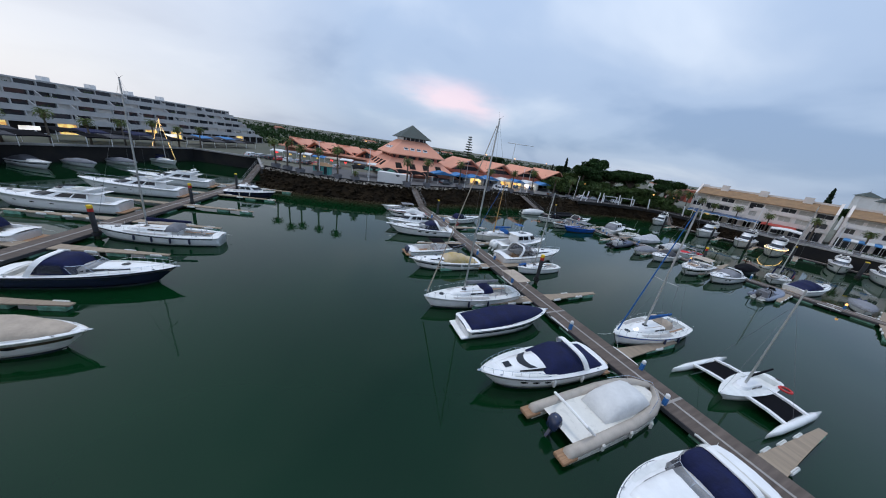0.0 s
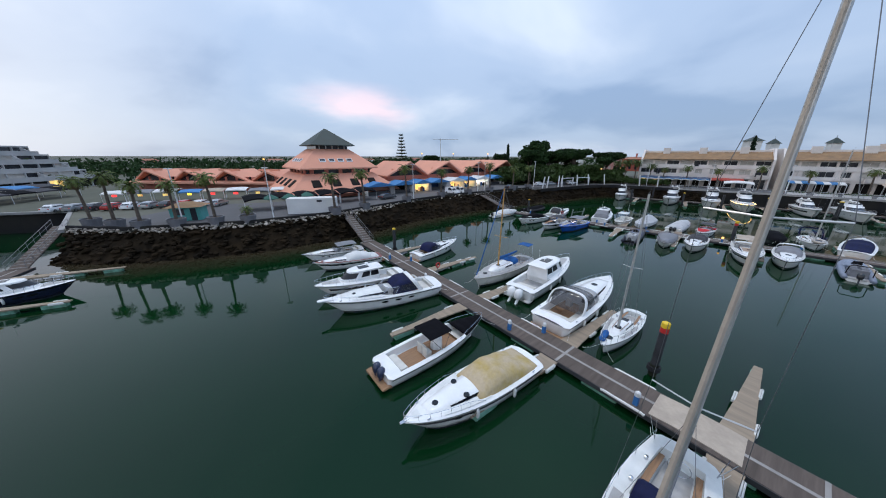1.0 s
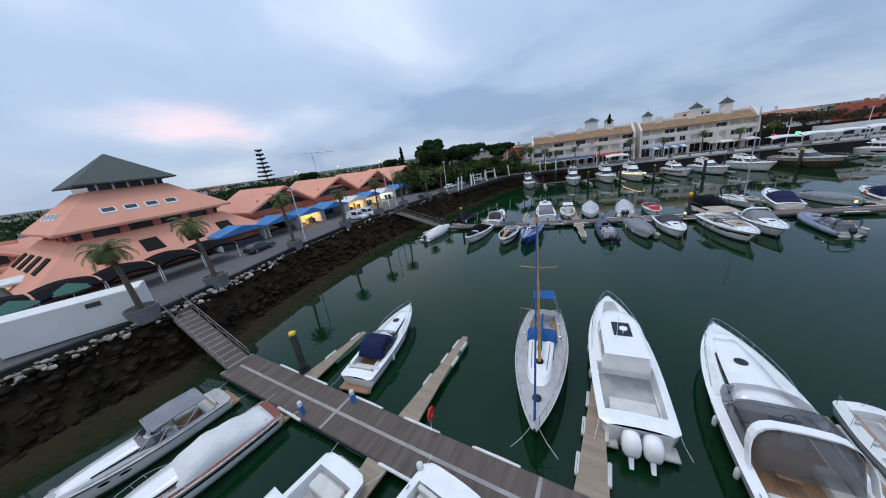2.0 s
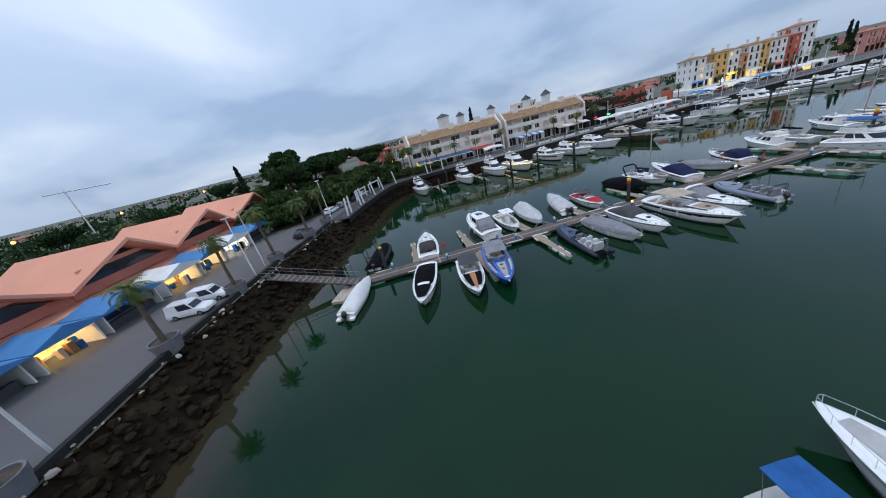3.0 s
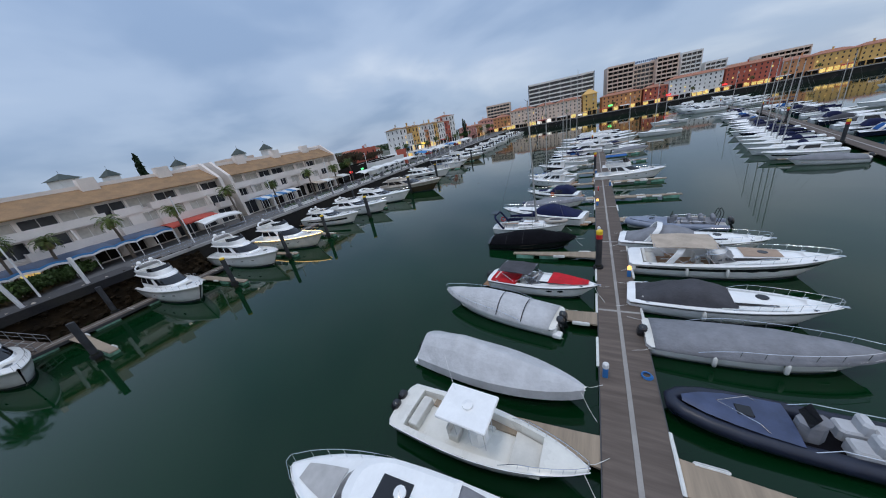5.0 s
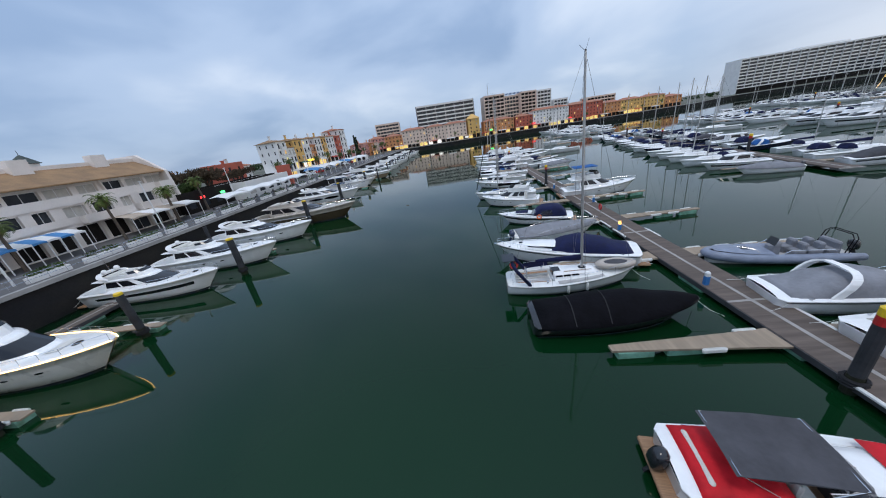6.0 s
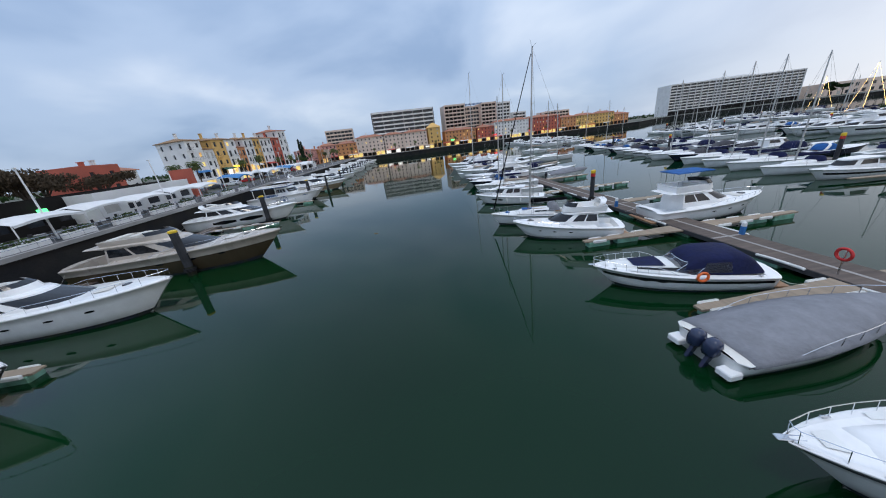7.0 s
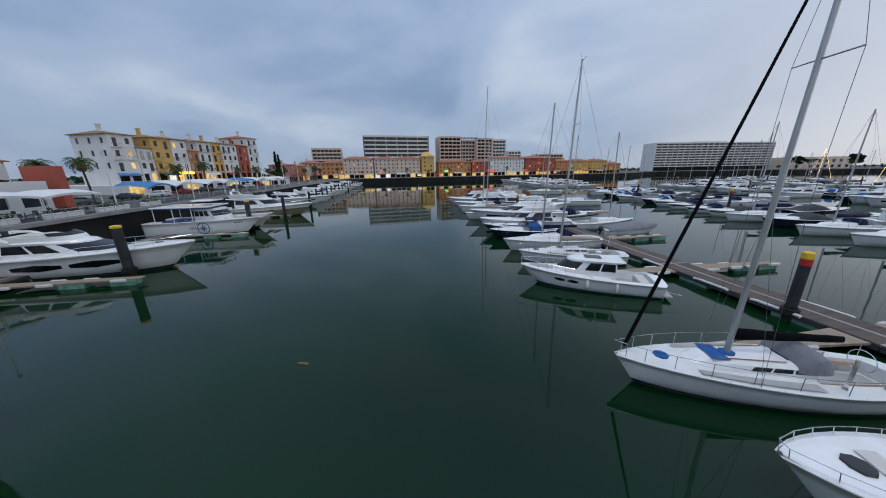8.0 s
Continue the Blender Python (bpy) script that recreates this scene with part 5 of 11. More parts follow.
def rib(label, bx, by, hd, L, B=None, tubem=None, seatm=None, top=None, cover=None, archb=True, eng=1, engm=None, tilt=0.5):
    """Rigid inflatable with console and outboard."""
    B = B or L * 0.33
    t = boat("inflatable_boat", label, "boat", bx, by, hd, L)
    r = 0.24 * B / 2.4 + 0.06
    pts = []
    for s in (-0.5, -0.3, -0.1, 0.1, 0.25, 0.36, 0.45, 0.495):
        f = 1 if s < 0.1 else math.sqrt(max(0.0, 1 - ((s - 0.1) / 0.4) ** 2.2))
        pts.append((s * L, (B / 2 - r) * f, 0.42 + 0.28 * max(0, s + 0.1) ** 1.5 * 2))
    bm = B0()
    path = pts + [(p[0], -p[1], p[2]) for p in reversed(pts)]
    rings = []
    for i, p in enumerate(path):
        d = Vector(path[min(i + 1, len(path) - 1)]) - Vector(path[max(i - 1, 0)])
        d.normalize()
        a = d.cross(Vector((0, 0, 1))).normalized()
        rr = r * (0.75 if i in (0, len(path) - 1) else 1)
        rings.append([Vector(p) + rr * (math.cos(u) * a + math.sin(u) * Vector((0, 0, 1))) for u in (2 * math.pi * k / 10 for k in range(10))])
    loft(bm, rings)
    part("tube", bm, tubem or HYPA, t, smooth=True)
    bm = B0()
    rings = []
    for p in pts:
        rings.append([(p[0], p[1], 0.30), (p[0], p[1] * 0.5, -0.15), (p[0], -p[1] * 0.5, -0.15), (p[0], -p[1], 0.30)])
    loft(bm, rings)
    part("hull", bm, NAVYH if tubem in (None, HYPA) else GEL, t)
    bm = B0()
    loft(bm, [[(p[0] * 0.98, p[1], 0.40), (p[0] * 0.98, -p[1], 0.40)] for p in pts[:-1]], closed=False)
    part("floor", bm, BLACKC if tubem in (None, HYPA) else DECKG, t)
    if cover:
        bm = B0()
        rings = []
        for i, p in enumerate(pts):
            hh = 0.55 * math.sin(math.pi * (0.12 + 0.8 * i / (len(pts) - 1)))
            w = p[1] + r * 0.8
            rings.append([(p[0] * 1.0, w, p[2] + 0.02), (p[0], w * 0.6, p[2] + r + hh * 0.6), (p[0], 0, p[2] + r + hh), (p[0], -w * 0.6, p[2] + r + hh * 0.6), (p[0], -w, p[2] + 0.02)])
        vs = loft(bm, rings, closed=False)
        bm.faces.new(vs[0])
        part("boat_cover", bm, cover, t, smooth=True)
    else:
        bm = B0()
        loft(bm, [ring_pts(0.02 * L, 0, 0.4, 0.45, 0.40, 8, math.pi / 8), ring_pts(0.02 * L, 0, 1.15, 0.42, 0.38, 8, math.pi / 8), ring_pts(-0.01 * L, 0, 1.32, 0.22, 0.30, 8, math.pi / 8)])
        part("console", bm, seatm or GREYC, t)
        bm = B0()
        loft(bm, [[(0.045 * L, y, 1.2), (0.02 * L, y * 0.9, 1.72)] for y in (-0.42, -0.2, 0.0, 0.2, 0.42)], closed=False)
        part("windscreen", bm, SMOKE, t)
        for k, xx in enumerate((-0.11 * L, -0.22 * L, -0.33 * L)):
            bm = B0()
            for sy in ((-1, 1) if k < 2 else (0,)):
                w = 0.34 if k < 2 else 0.75
                box(bm, xx - 0.42, xx + 0.36, sy * 0.42 - w, sy * 0.42 + w, 0.4, 0.92, 0.09)
                box(bm, xx - 0.46, xx - 0.12, sy * 0.42 - w * 0.95, sy * 0.42 + w * 0.95, 0.85, 1.40, 0.10)
            part("seat_cover", bm, seatm or LGREYC, t)
        fd = [(u, max(0.05, w) * (B / 2 - r), zz) for u, w, zz in ((0.07, 1.0, 0.80), (0.18, 0.93, 0.86), (0.28, 0.80, 0.92), (0.38, 0.56, 0.96), (0.46, 0.18, 0.98))]
        bm = B0()
        vs = loft(bm, [[(u * L, w * f, zz + 0.10 * (1 - f * f)) for f in (-1, -.6, 0, .6, 1)] for u, w, zz in fd], closed=False)
        bm.faces.new([bm.verts.new(q) for q in ((fd[0][0] * L, -fd[0][1], 0.4), (fd[0][0] * L, fd[0][1], 0.4), (fd[0][0] * L, fd[0][1], 0.8), (fd[0][0] * L, -fd[0][1], 0.8))])
        dk = part("foredeck", bm, tubem or HYPD, t, smooth=True)
        bm = B0()
        box(bm, 0.20 * L, 0.26 * L, -0.26, 0.26, 0.90, 1.03, 0.03)
        part("deck_hatch", bm, SMOKE, dk)
        bm = B0()
        for sgn in (1, -1):
            tube(bm, [(0.05 * L, sgn * B * 0.40, 0.72), (-0.02 * L, sgn * B * 0.38, 1.1), (-0.30 * L, sgn * B * 0.38, 1.05), (-0.34 * L, sgn * B * 0.38, 0.7)], 0.022, 4)
        part("side_rail", bm, STEEL, t)
        bm = B0()
        tube(bm, [(0.16 * L, 0.3 * B, 0.8), (0.20 * L, 0.26 * B, 1.15), (0.33 * L, 0, 1.25), (0.20 * L, -0.26 * B, 1.15), (0.16 * L, -0.3 * B, 0.8)], 0.018, 4)
        part("bow_rail", bm, STEEL, t)
    if archb:
        bm = B0()
        for k in (0, 1):
            x = -0.40 * L + 0.22 * k
            tube(bm, [(x, B * 0.36, 0.7), (x - 0.25, B * 0.34, 1.7), (x - 0.3, B * 0.25, 1.95), (x - 0.3, -B * 0.25, 1.95), (x - 0.25, -B * 0.34, 1.7), (x, -B * 0.36, 0.7)], 0.03, 5)
        part("roll_bar", bm, STEEL if archb is True else archb, t)
    for k in range(eng):
        outboard(t, -L / 2 + 0.12, (k - (eng - 1) / 2) * 0.6, 0.55, engm or COWLB, 1.1, tilt)
    return t


def openboat(label, bx, by, hd, L, B=None, ttop=None, cover=None, coverh=0.9, eng=2, engm=None, aft=True, hullm=None, inner=None, stripe=None, fend=(), bow_cover=None, bimini=None, dipped=0.0, sole=None, railed=False, strap=None, ridged=False):
    """Open boat: centre console with a hard top, or lashed under a full cover."""
    B = B or L * 0.31
    H, Hb = 0.07 * L + 0.22, 0.085 * L + 0.42
    h = Hull(L, B, H, Hb, fine=2.1)
    t = boat("open_motorboat", label, "motorboat", bx, by, hd, L)
    part("hull", h.shell(), hullm or GEL, t, smooth=True)
    part("deck", h.deck(0.08, 0.80, 0.40), inner or GEL2, t)
    part("boot_top", h.band(-0.06, 0.09), BOOT, t)
    if stripe:
        part("hull_stripe", h.band(0.45, 0.70, 0.02, 0.97), stripe, t)
    elif not hullm:
        part("rub_rail", h.band(0.82, 0.88, 0.0, 0.99, 0.022), DGREYC, t)
    if sole:
        bm = B0()
        loft(bm, [[(h.x(s), h.half(s) * 0.70, 0.412), (h.x(s), -h.half(s) * 0.70, 0.412)] for s in (0.09, 0.3, 0.55, 0.78)], closed=False)
        part("cockpit_sole", bm, sole, t)
        bm = B0()
        box(bm, -L / 2 - 0.7, -L / 2 + 0.02, -B * 0.42, B * 0.42, 0.22, 0.34, 0.05)
        part("swim_platform", bm, sole, t)
    if railed:
        part("bow_rail", h.rail(0.20, 0.985, 0.42, inset=0.98), STEEL, t)
    if strap:
        for s in (0.22, 0.42):
            bm = B0()
            hh = 0.14 + coverh * math.sin(math.pi * min(1, (s + 0.12) * 0.85)) ** 1.3
            b, z = h.half(s) + 0.05, h.sheer(s)
            loft(bm, [[(h.x(s) + d, y * b, z + zz + 0.03) for y, zz in ((-1, 0.04), (-0.62, 0.04 + hh * 0.62), (-0.31, 0.04 + hh * 0.93), (0, 0.04 + hh), (0.31, 0.04 + hh * 0.93), (0.62, 0.04 + hh * 0.62), (1, 0.04))] for d in (-0.03, 0.03)], closed=False)
            part("strap", bm, strap, t)
    if cover and ridged:
        # a taut cover, highest over the console and falling straight to the bow, hung far down the sides
        rise = lambda q: 0.12 + coverh * (min(1.0, 0.62 + q * 1.5) if q < 0.26 else max(0.0, 1 - (q - 0.26) / 0.72) ** 0.85)
        part("boat_cover", h.cover(0.0, 0.99, rise, drop=0.55, out=0.06, shoulder=0.50, ridge=0.30, n=20, sag=0.025), cover, t)
    elif cover:
        part("boat_cover", h.cover(0.02, 0.985, lambda q: 0.10 + coverh * (math.sin(math.pi * min(1, (q + 0.12) * 0.85)) ** 1.3 - dipped * math.exp(-((q - 0.62) / 0.07) ** 2)), drop=0.16, out=0.04), cover, t, smooth=True)
    else:
        bm = B0()
        loft(bm, [ring_pts(-0.02 * L, 0, 0.4, 0.50, 0.48, 8, math.pi / 8), ring_pts(-0.02 * L, 0, 1.25, 0.46, 0.44, 8, math.pi / 8), ring_pts(-0.05 * L, 0, 1.5, 0.2, 0.36, 8, math.pi / 8)])
        part("console", bm, GEL, t)
        seats(t, [(-0.14 * L, 0.32), (-0.14 * L, -0.32)], 0.40, UPH)
        bm = B0()
        box(bm, h.x(0.09), h.x(0.15), -B * 0.3, B * 0.3, 0.40, 0.85, 0.05)
        part("bench_seat", bm, UPH, t)
        if ttop:
            bm = B0()
            zz = 2.35
            box(bm, -0.19 * L, 0.08 * L, -B * 0.34, B * 0.34, zz, zz + 0.10, 0.05)
            tt = part("t_top", bm, ttop, t)
            bm = B0()
            for sx in (-0.12 * L, 0.04 * L):
                for sy in (-1, 1):
                    tube(bm, [(sx, sy * 0.45, 0.5), (sx, sy * 0.5, 1.6), (sx - 0.05, sy * B * 0.28, zz)], 0.022, 5)
            part("t_top_frame", bm, STEEL, tt)
            bm = B0()
            lathe(bm, -0.05 * L, 0, [(0.05, zz + 0.08), (0.25, zz + 0.12), (0.25, zz + 0.22), (0.05, zz + 0.28)], 10)
            tube(bm, [(-0.15 * L, B * 0.2, zz), (-0.17 * L, B * 0.2, zz + 2.2)], 0.012, 4)
            part("radar_dome", bm, GEL, tt)
        if bimini:
            zz = 2.15
            bm = B0()
            loft(bm, [[(x, y * B * 0.36, zz + 0.10 * math.cos(y * 1.3)) for y in (-1, -.5, 0, .5, 1)] + [(x, y * B * 0.36, zz - 0.05 + 0.10 * math.cos(y * 1.3)) for y in (1, .5, 0, -.5, -1)] for x in (-0.16 * L, -0.06 * L, 0.05 * L)])
            bi = part("bimini_top", bm, bimini, t)
            bm = B0()
            for sgn in (1, -1):
                for xx in (-0.15 * L, 0.04 * L):
                    tube(bm, [(-0.05 * L, sgn * B * 0.42, H), (xx, sgn * B * 0.35, zz + 0.02)], 0.018, 4)
            part("bimini_frame", bm, DFRAME, bi)
        if bow_cover:
            part("bow_cover", h.cover(0.70, 0.985, lambda q: 0.10 + 0.1 * math.sin(math.pi * q), drop=0.04, out=0.02), bow_cover, t, smooth=True)
        bm = B0()
        loft(bm, [[(h.x(s), w * h.half(s) * 0.72, 0.62) for w in (-1, 0, 1)] for s in (0.66, 0.73, 0.79)], closed=False)
        part("bow_cushion", bm, UPH, t)
        part("bow_rail", h.rail(0.62, 0.985, 0.32), STEEL, t)
    if cover and eng:
        for sgn in (1, -1):
            bm = B0()
            box(bm, -L / 2 - 0.55, -L / 2 + 0.02, sgn * B * 0.34 - 0.28, sgn * B * 0.34 + 0.28, 0.18, 0.42, 0.05)
            part("swim_platform", bm, hullm or GEL, t)
    for k in range(eng):
        outboard(t, -L / 2 + 0.02, (k - (eng - 1) / 2) * 0.62, 0.55, engm or COWLB, 1.1, 0.45)
    if fend:
        fenders(t, h, fend, FEND, 1)
        fenders(t, h, fend, FEND, -1)
    mooring_lines(t, h, aft)
    return t

# ---------- water, land, quays ----------
QZ = 4.0
BANK0, BANKD, BANKN = Vector((97.8, 93.2)), Vector((0.579, -0.815)), Vector((0.815, 0.579))
ROCKTOP = [(-47, 72.5), (-38, 69.3), (-22, 69.9), (-10, 74.2), (-4, 78.5), (6, 86), (18, 92.8), (32, 98.3), (42, 101), (50, 104)]
CORNER = [(54, 103.0), (60, 104.8), (66, 106.4), (72, 107.9), (78, 109.0), (83, 108.9), (87.5, 106.6), (92, 101.0)]
E0 = BANK0 + BANKD * 274
TA = -138.7
TD = Vector((math.cos(radians(TA)), math.sin(radians(TA))))
TN = Vector((-TD.y, TD.x))


def town(u, off):
    """A place along the town's front at the end of the basin, off metres behind it."""
    p = Vector((278, -133)) + TD * u * 1.4 + TN * off
    return p.x, p.y


BASIN = ROCKTOP + CORNER + [tuple(BANK0), tuple(E0), town(66, -12), town(138, -12), town(207, -14), (30, -385), (10, -425), (-240, -470), (-270, -150), (-140, -50), (-94, 25), (-87, 62), (-81, 92), (-60, 92)]


def bank(u, off):
    """A place u metres along the east quay, off metres inland of its edge."""
    p = BANK0 + BANKD * u + BANKN * off
    return p.x, p.y


bm = B0()
big = 2600.0
outer = [bm.verts.new(p) for p in ((-big, -big, QZ), (big, -big, QZ), (big, big, QZ), (-big, big, QZ))]
inner = [bm.verts.new((x, y, QZ)) for x, y in BASIN]
edges = []
for loop in (outer, inner):
    for i, v in enumerate(loop):
        edges.append(bm.edges.new((v, loop[(i + 1) % len(loop)])))
bmesh.ops.triangle_fill(bm, edges=edges, use_beauty=True)
for f in list(bm.faces):
    c = f.calc_center_median()
    if abs(c.x) < 2000 and f.normal.z < 0:
        f.normal_flip()
tagged(part("ground", bm, EARTH, None), "flat dry land round the marina basin, reaching the horizon", "ground", kind="structure")

bm = B0()
n = 40
loft(bm, [[(-big + 2 * big * i / n, -big + 2 * big * j / n, 0) for i in range(n + 1)] for j in range(n + 1)], closed=False)
tagged(part("water", bm, WATER, None), "still dark green harbour water reflecting the overcast sky", "water", kind="structure")

# the murky shallows over the foot of the rocks, brown near the bank and green further out
SHALLOW = WATER.copy()
SHALLOW.name = "murky_shallows"
sn, sl = SHALLOW.node_tree.nodes, SHALLOW.node_tree.links
sb = sn["Principled BSDF"]
green_out = sb.inputs["Base Color"].links[0].from_socket
suv = sn.new("ShaderNodeUVMap")
ssep = sn.new("ShaderNodeSeparateXYZ")
sl.new(suv.outputs[0], ssep.inputs[0])
sno = sn.new("ShaderNodeTexNoise")
sno.inputs["Scale"].default_value, sno.inputs["Detail"].default_value = 0.35, 4
sge = sn.new("ShaderNodeNewGeometry")
sl.new(sge.outputs["Position"], sno.inputs["Vector"])
sad = sn.new("ShaderNodeMath")
sad.operation = "MULTIPLY_ADD"
sl.new(sno.outputs["Fac"], sad.inputs[0])
sad.inputs[1].default_value = 0.5
sl.new(ssep.outputs["Y"], sad.inputs[2])
smr = sn.new("ShaderNodeMapRange")
smr.interpolation_type = "SMOOTHSTEP"
smr.inputs["From Min"].default_value, smr.inputs["From Max"].default_value = 0.30, 1.0
sl.new(sad.outputs[0], smr.inputs["Value"])
smx = sn.new("ShaderNodeMix")
smx.data_type = "RGBA"
sl.new(smr.outputs[0], smx.inputs["Factor"])
smx.inputs["A"].default_value = (0.036, 0.029, 0.017, 1)
sl.new(green_out, smx.inputs["B"])
sl.new(smx.outputs["Result"], sb.inputs["Base Color"])

# quay faces, coloured near-black for the shaded void below, with a pale coping; the rocky stretch has none
bm = B0()
cop = B0()
m = len(BASIN)
for i in range(len(ROCKTOP) - 1, m):
    a, b = Vector(BASIN[i]), Vector(BASIN[(i + 1) % m])
    quad(bm, (a.x, a.y, -2.5), (b.x, b.y, -2.5), (b.x, b.y, QZ - 0.004), (a.x, a.y, QZ - 0.004))
    d = (b - a).normalized()
    nn = Vector((d.y, -d.x))
    p = [a - nn * 0.1, b - nn * 0.1, b + nn * 0.5, a + nn * 0.5]
    for z0, z1 in ((QZ - 0.35, QZ + 0.10),):
        loft(cop, [[(q.x, q.y, z0) for q in p], [(q.x, q.y, z1) for q in p]])
tagged(part("quay_wall", bm, CONCD, None), "vertical quay wall above the water, near-black for the shaded void below the quay", "wall", kind="structure")
tagged(part("quay_coping", cop, CONC, None), "grey concrete coping along the quay edge", "kerb", kind="structure")


def offset_line(line, off):
    """A line moved sideways, to its left."""
    out = []
    for i, p in enumerate(line):
        a, b = Vector(line[max(i - 1, 0)]), Vector(line[min(i + 1, len(line) - 1)])
        d = (b - a).normalized()
        out.append((p[0] - d.y * off, p[1] + d.x * off))
    return out


def strip(name, line, o0, o1, z, mat, label, cat, thick=0.0):
    bm = B0()
    a, b = offset_line(line, o0), offset_line(line, o1)
    if thick:
        loft(bm, [[(p[0], p[1], z - thick), (p[0], p[1], z), (q[0], q[1], z), (q[0], q[1], z - thick)] for p, q in zip(a, b)])
    else:
        loft(bm, [[(p[0], p[1], z) for p in a], [(p[0], p[1], z) for p in b]], closed=False)
    return tagged(part(name, bm, mat, None), label, cat, kind="structure")


BANKLINE = [tuple(bank(u, 0)) for u in range(0, 271, 30)]
strip("promenade", ROCKTOP + [(54, 103.0), (60, 104.8)], 0.9, 24, QZ + 0.008, PAVE, "grey paved promenade and road along the rocky bank", "pavement")
strip("promenade", CORNER[1:] + [tuple(BANK0)] + BANKLINE[1:], 0.5, 13.5, QZ + 0.012, PAVE, "grey paved waterside promenade on the east quay", "pavement")

bm = B0()
garden = [(48, 116), (66, 114.5), (80, 115), (96, 111), (108, 118), (118, 140), (108, 168), (60, 172), (40, 150)]
bm.faces.new([bm.verts.new((x, y, QZ + 0.02)) for x, y in garden])
tagged(part("garden", bm, LAWN, None), "rough dark grass under the pines behind the deck", "grass", kind="structure")

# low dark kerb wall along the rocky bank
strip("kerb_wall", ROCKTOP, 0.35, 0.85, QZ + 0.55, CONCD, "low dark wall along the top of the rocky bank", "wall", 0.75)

# boarded deck that overhangs the rocks at the corner of the basin
strip("quay_deck", [(51.2, 101.9)] + CORNER + [tuple(BANK0)], -0.9, 3.6, QZ + 0.16, DECKD, "dark boarded deck overhanging the rocky bank", "deck", 0.14)
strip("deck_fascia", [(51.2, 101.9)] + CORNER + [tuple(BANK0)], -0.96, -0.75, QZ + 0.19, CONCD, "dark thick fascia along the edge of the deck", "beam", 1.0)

# rocky bank: an uneven weedy slope, its boulders, and paler stones along its top
rnd = random.Random(4)
bm = B0()
dense = []
ROCKLINE = ROCKTOP + CORNER + [tuple(BANK0), tuple(bank(9, 0))]
for a, b in zip(ROCKLINE, ROCKLINE[1:]):
    k = max(2, int((Vector(b) - Vector(a)).length / 0.9))
    dense += [(a[0] + (b[0] - a[0]) * i / k, a[1] + (b[1] - a[1]) * i / k) for i in range(k)]
dense.append(ROCKLINE[-1])
smooth_line = [tuple(sum(dense[min(max(i + j, 0), len(dense) - 1)][c] for j in range(-5, 6)) / 11 for c in (0, 1)) for i in range(len(dense))]


def reach_of(x):
    """How far the rocks run out from the bank's edge: less under the deck."""
    return 4.4 + 1.6 * min(1, max(0, (x - 4) / 16)) if x < 50 else max(2.6, 6.0 - 0.2 * (x - 50))


def rock_place(i, q):
    """A place down the slope, q from 0 at its top to 1 at its foot."""
    a, b = smooth_line[max(i - 1, 0)], smooth_line[min(i + 1, len(smooth_line) - 1)]
    d = (Vector(b) - Vector(a)).normalized()
    off = 0.5 - q * reach_of(smooth_line[i][0])
    return smooth_line[i][0] - d.y * off, smooth_line[i][1] + d.x * off


rows = []
for k in range(9):
    q = k / 8
    row = []
    for i in range(len(smooth_line)):
        p = rock_place(i, q)
        bmp = 0.35 * noise.noise(Vector((p[0] * 0.8, p[1] * 0.8, q * 6))) * (1 if 0 < k else 0)
        row.append((p[0] + bmp, p[1] + bmp, QZ + 0.1 - q * 5.3 + bmp))
    rows.append(row)
loft(bm, rows, closed=False)
riprap = tagged(part("rocky_bank", bm, WEED, None), "sloping bank of brown weed-covered boulders below the promenade", "rock bank", kind="structure")


bm = B0()
uvl = bm.loops.layers.uv.new("across")
prev = None
for i in range(0, len(smooth_line), 3):
    a, b = smooth_line[max(i - 1, 0)], smooth_line[min(i + 1, len(smooth_line) - 1)]
    d = (Vector(b) - Vector(a)).normalized()
    cur = []
    for q, off in ((0.0, -2.5), (0.35, -6.5), (0.7, -10.5), (1.0, -14.5)):
        off = off if smooth_line[i][0] < 60 else off * 0.75
        cur.append((bm.verts.new((smooth_line[i][0] - d.y * off, smooth_line[i][1] + d.x * off, 0.006)), q))
    if prev:
        for k in range(3):
            f = bm.faces.new((prev[k][0], cur[k][0], cur[k + 1][0], prev[k + 1][0]))
            for lp, q in zip(f.loops, (prev[k][1], cur[k][1], cur[k + 1][1], prev[k + 1][1])):
                lp[uvl].uv = (0.5, q)
    prev = cur
tagged(part("shallow_water", bm, SHALLOW, None), "murky brown shallow water over the foot of the rocks", "water", kind="structure")


def boulder(bm, c, r, rnd, flat=0.7):
    ico = bmesh.ops.create_icosphere(bm, subdivisions=1, radius=1.0)["verts"]
    rot = Euler((rnd.uniform(0, 6), rnd.uniform(0, 6), rnd.uniform(0, 6))).to_matrix()
    sc = Vector((rnd.uniform(0.75, 1.25), rnd.uniform(0.7, 1.2), rnd.uniform(0.5, 0.9)))
    for v in ico:
        k = 1 + rnd.uniform(-0.16, 0.16)
        p = rot @ Vector((v.co.x * sc.x, v.co.y * sc.y, v.co.z * sc.z)) * (r * k)
        v.co = Vector(c) + Vector((p.x, p.y, p.z * flat))


meshes = []
for k in range(7):
    bm = B0()
    boulder(bm, (0, 0, 0), 1.0, rnd)
    bmesh.ops.recalc_face_normals(bm, faces=bm.faces[:])
    me = bpy.data.meshes.new("stone")
    bm.to_mesh(me)
    bm.free()
    me.materials.append(STONE)
    me2 = me.copy()
    me2.materials.clear()
    me2.materials.append(WEED)
    meshes.append((me, me2))
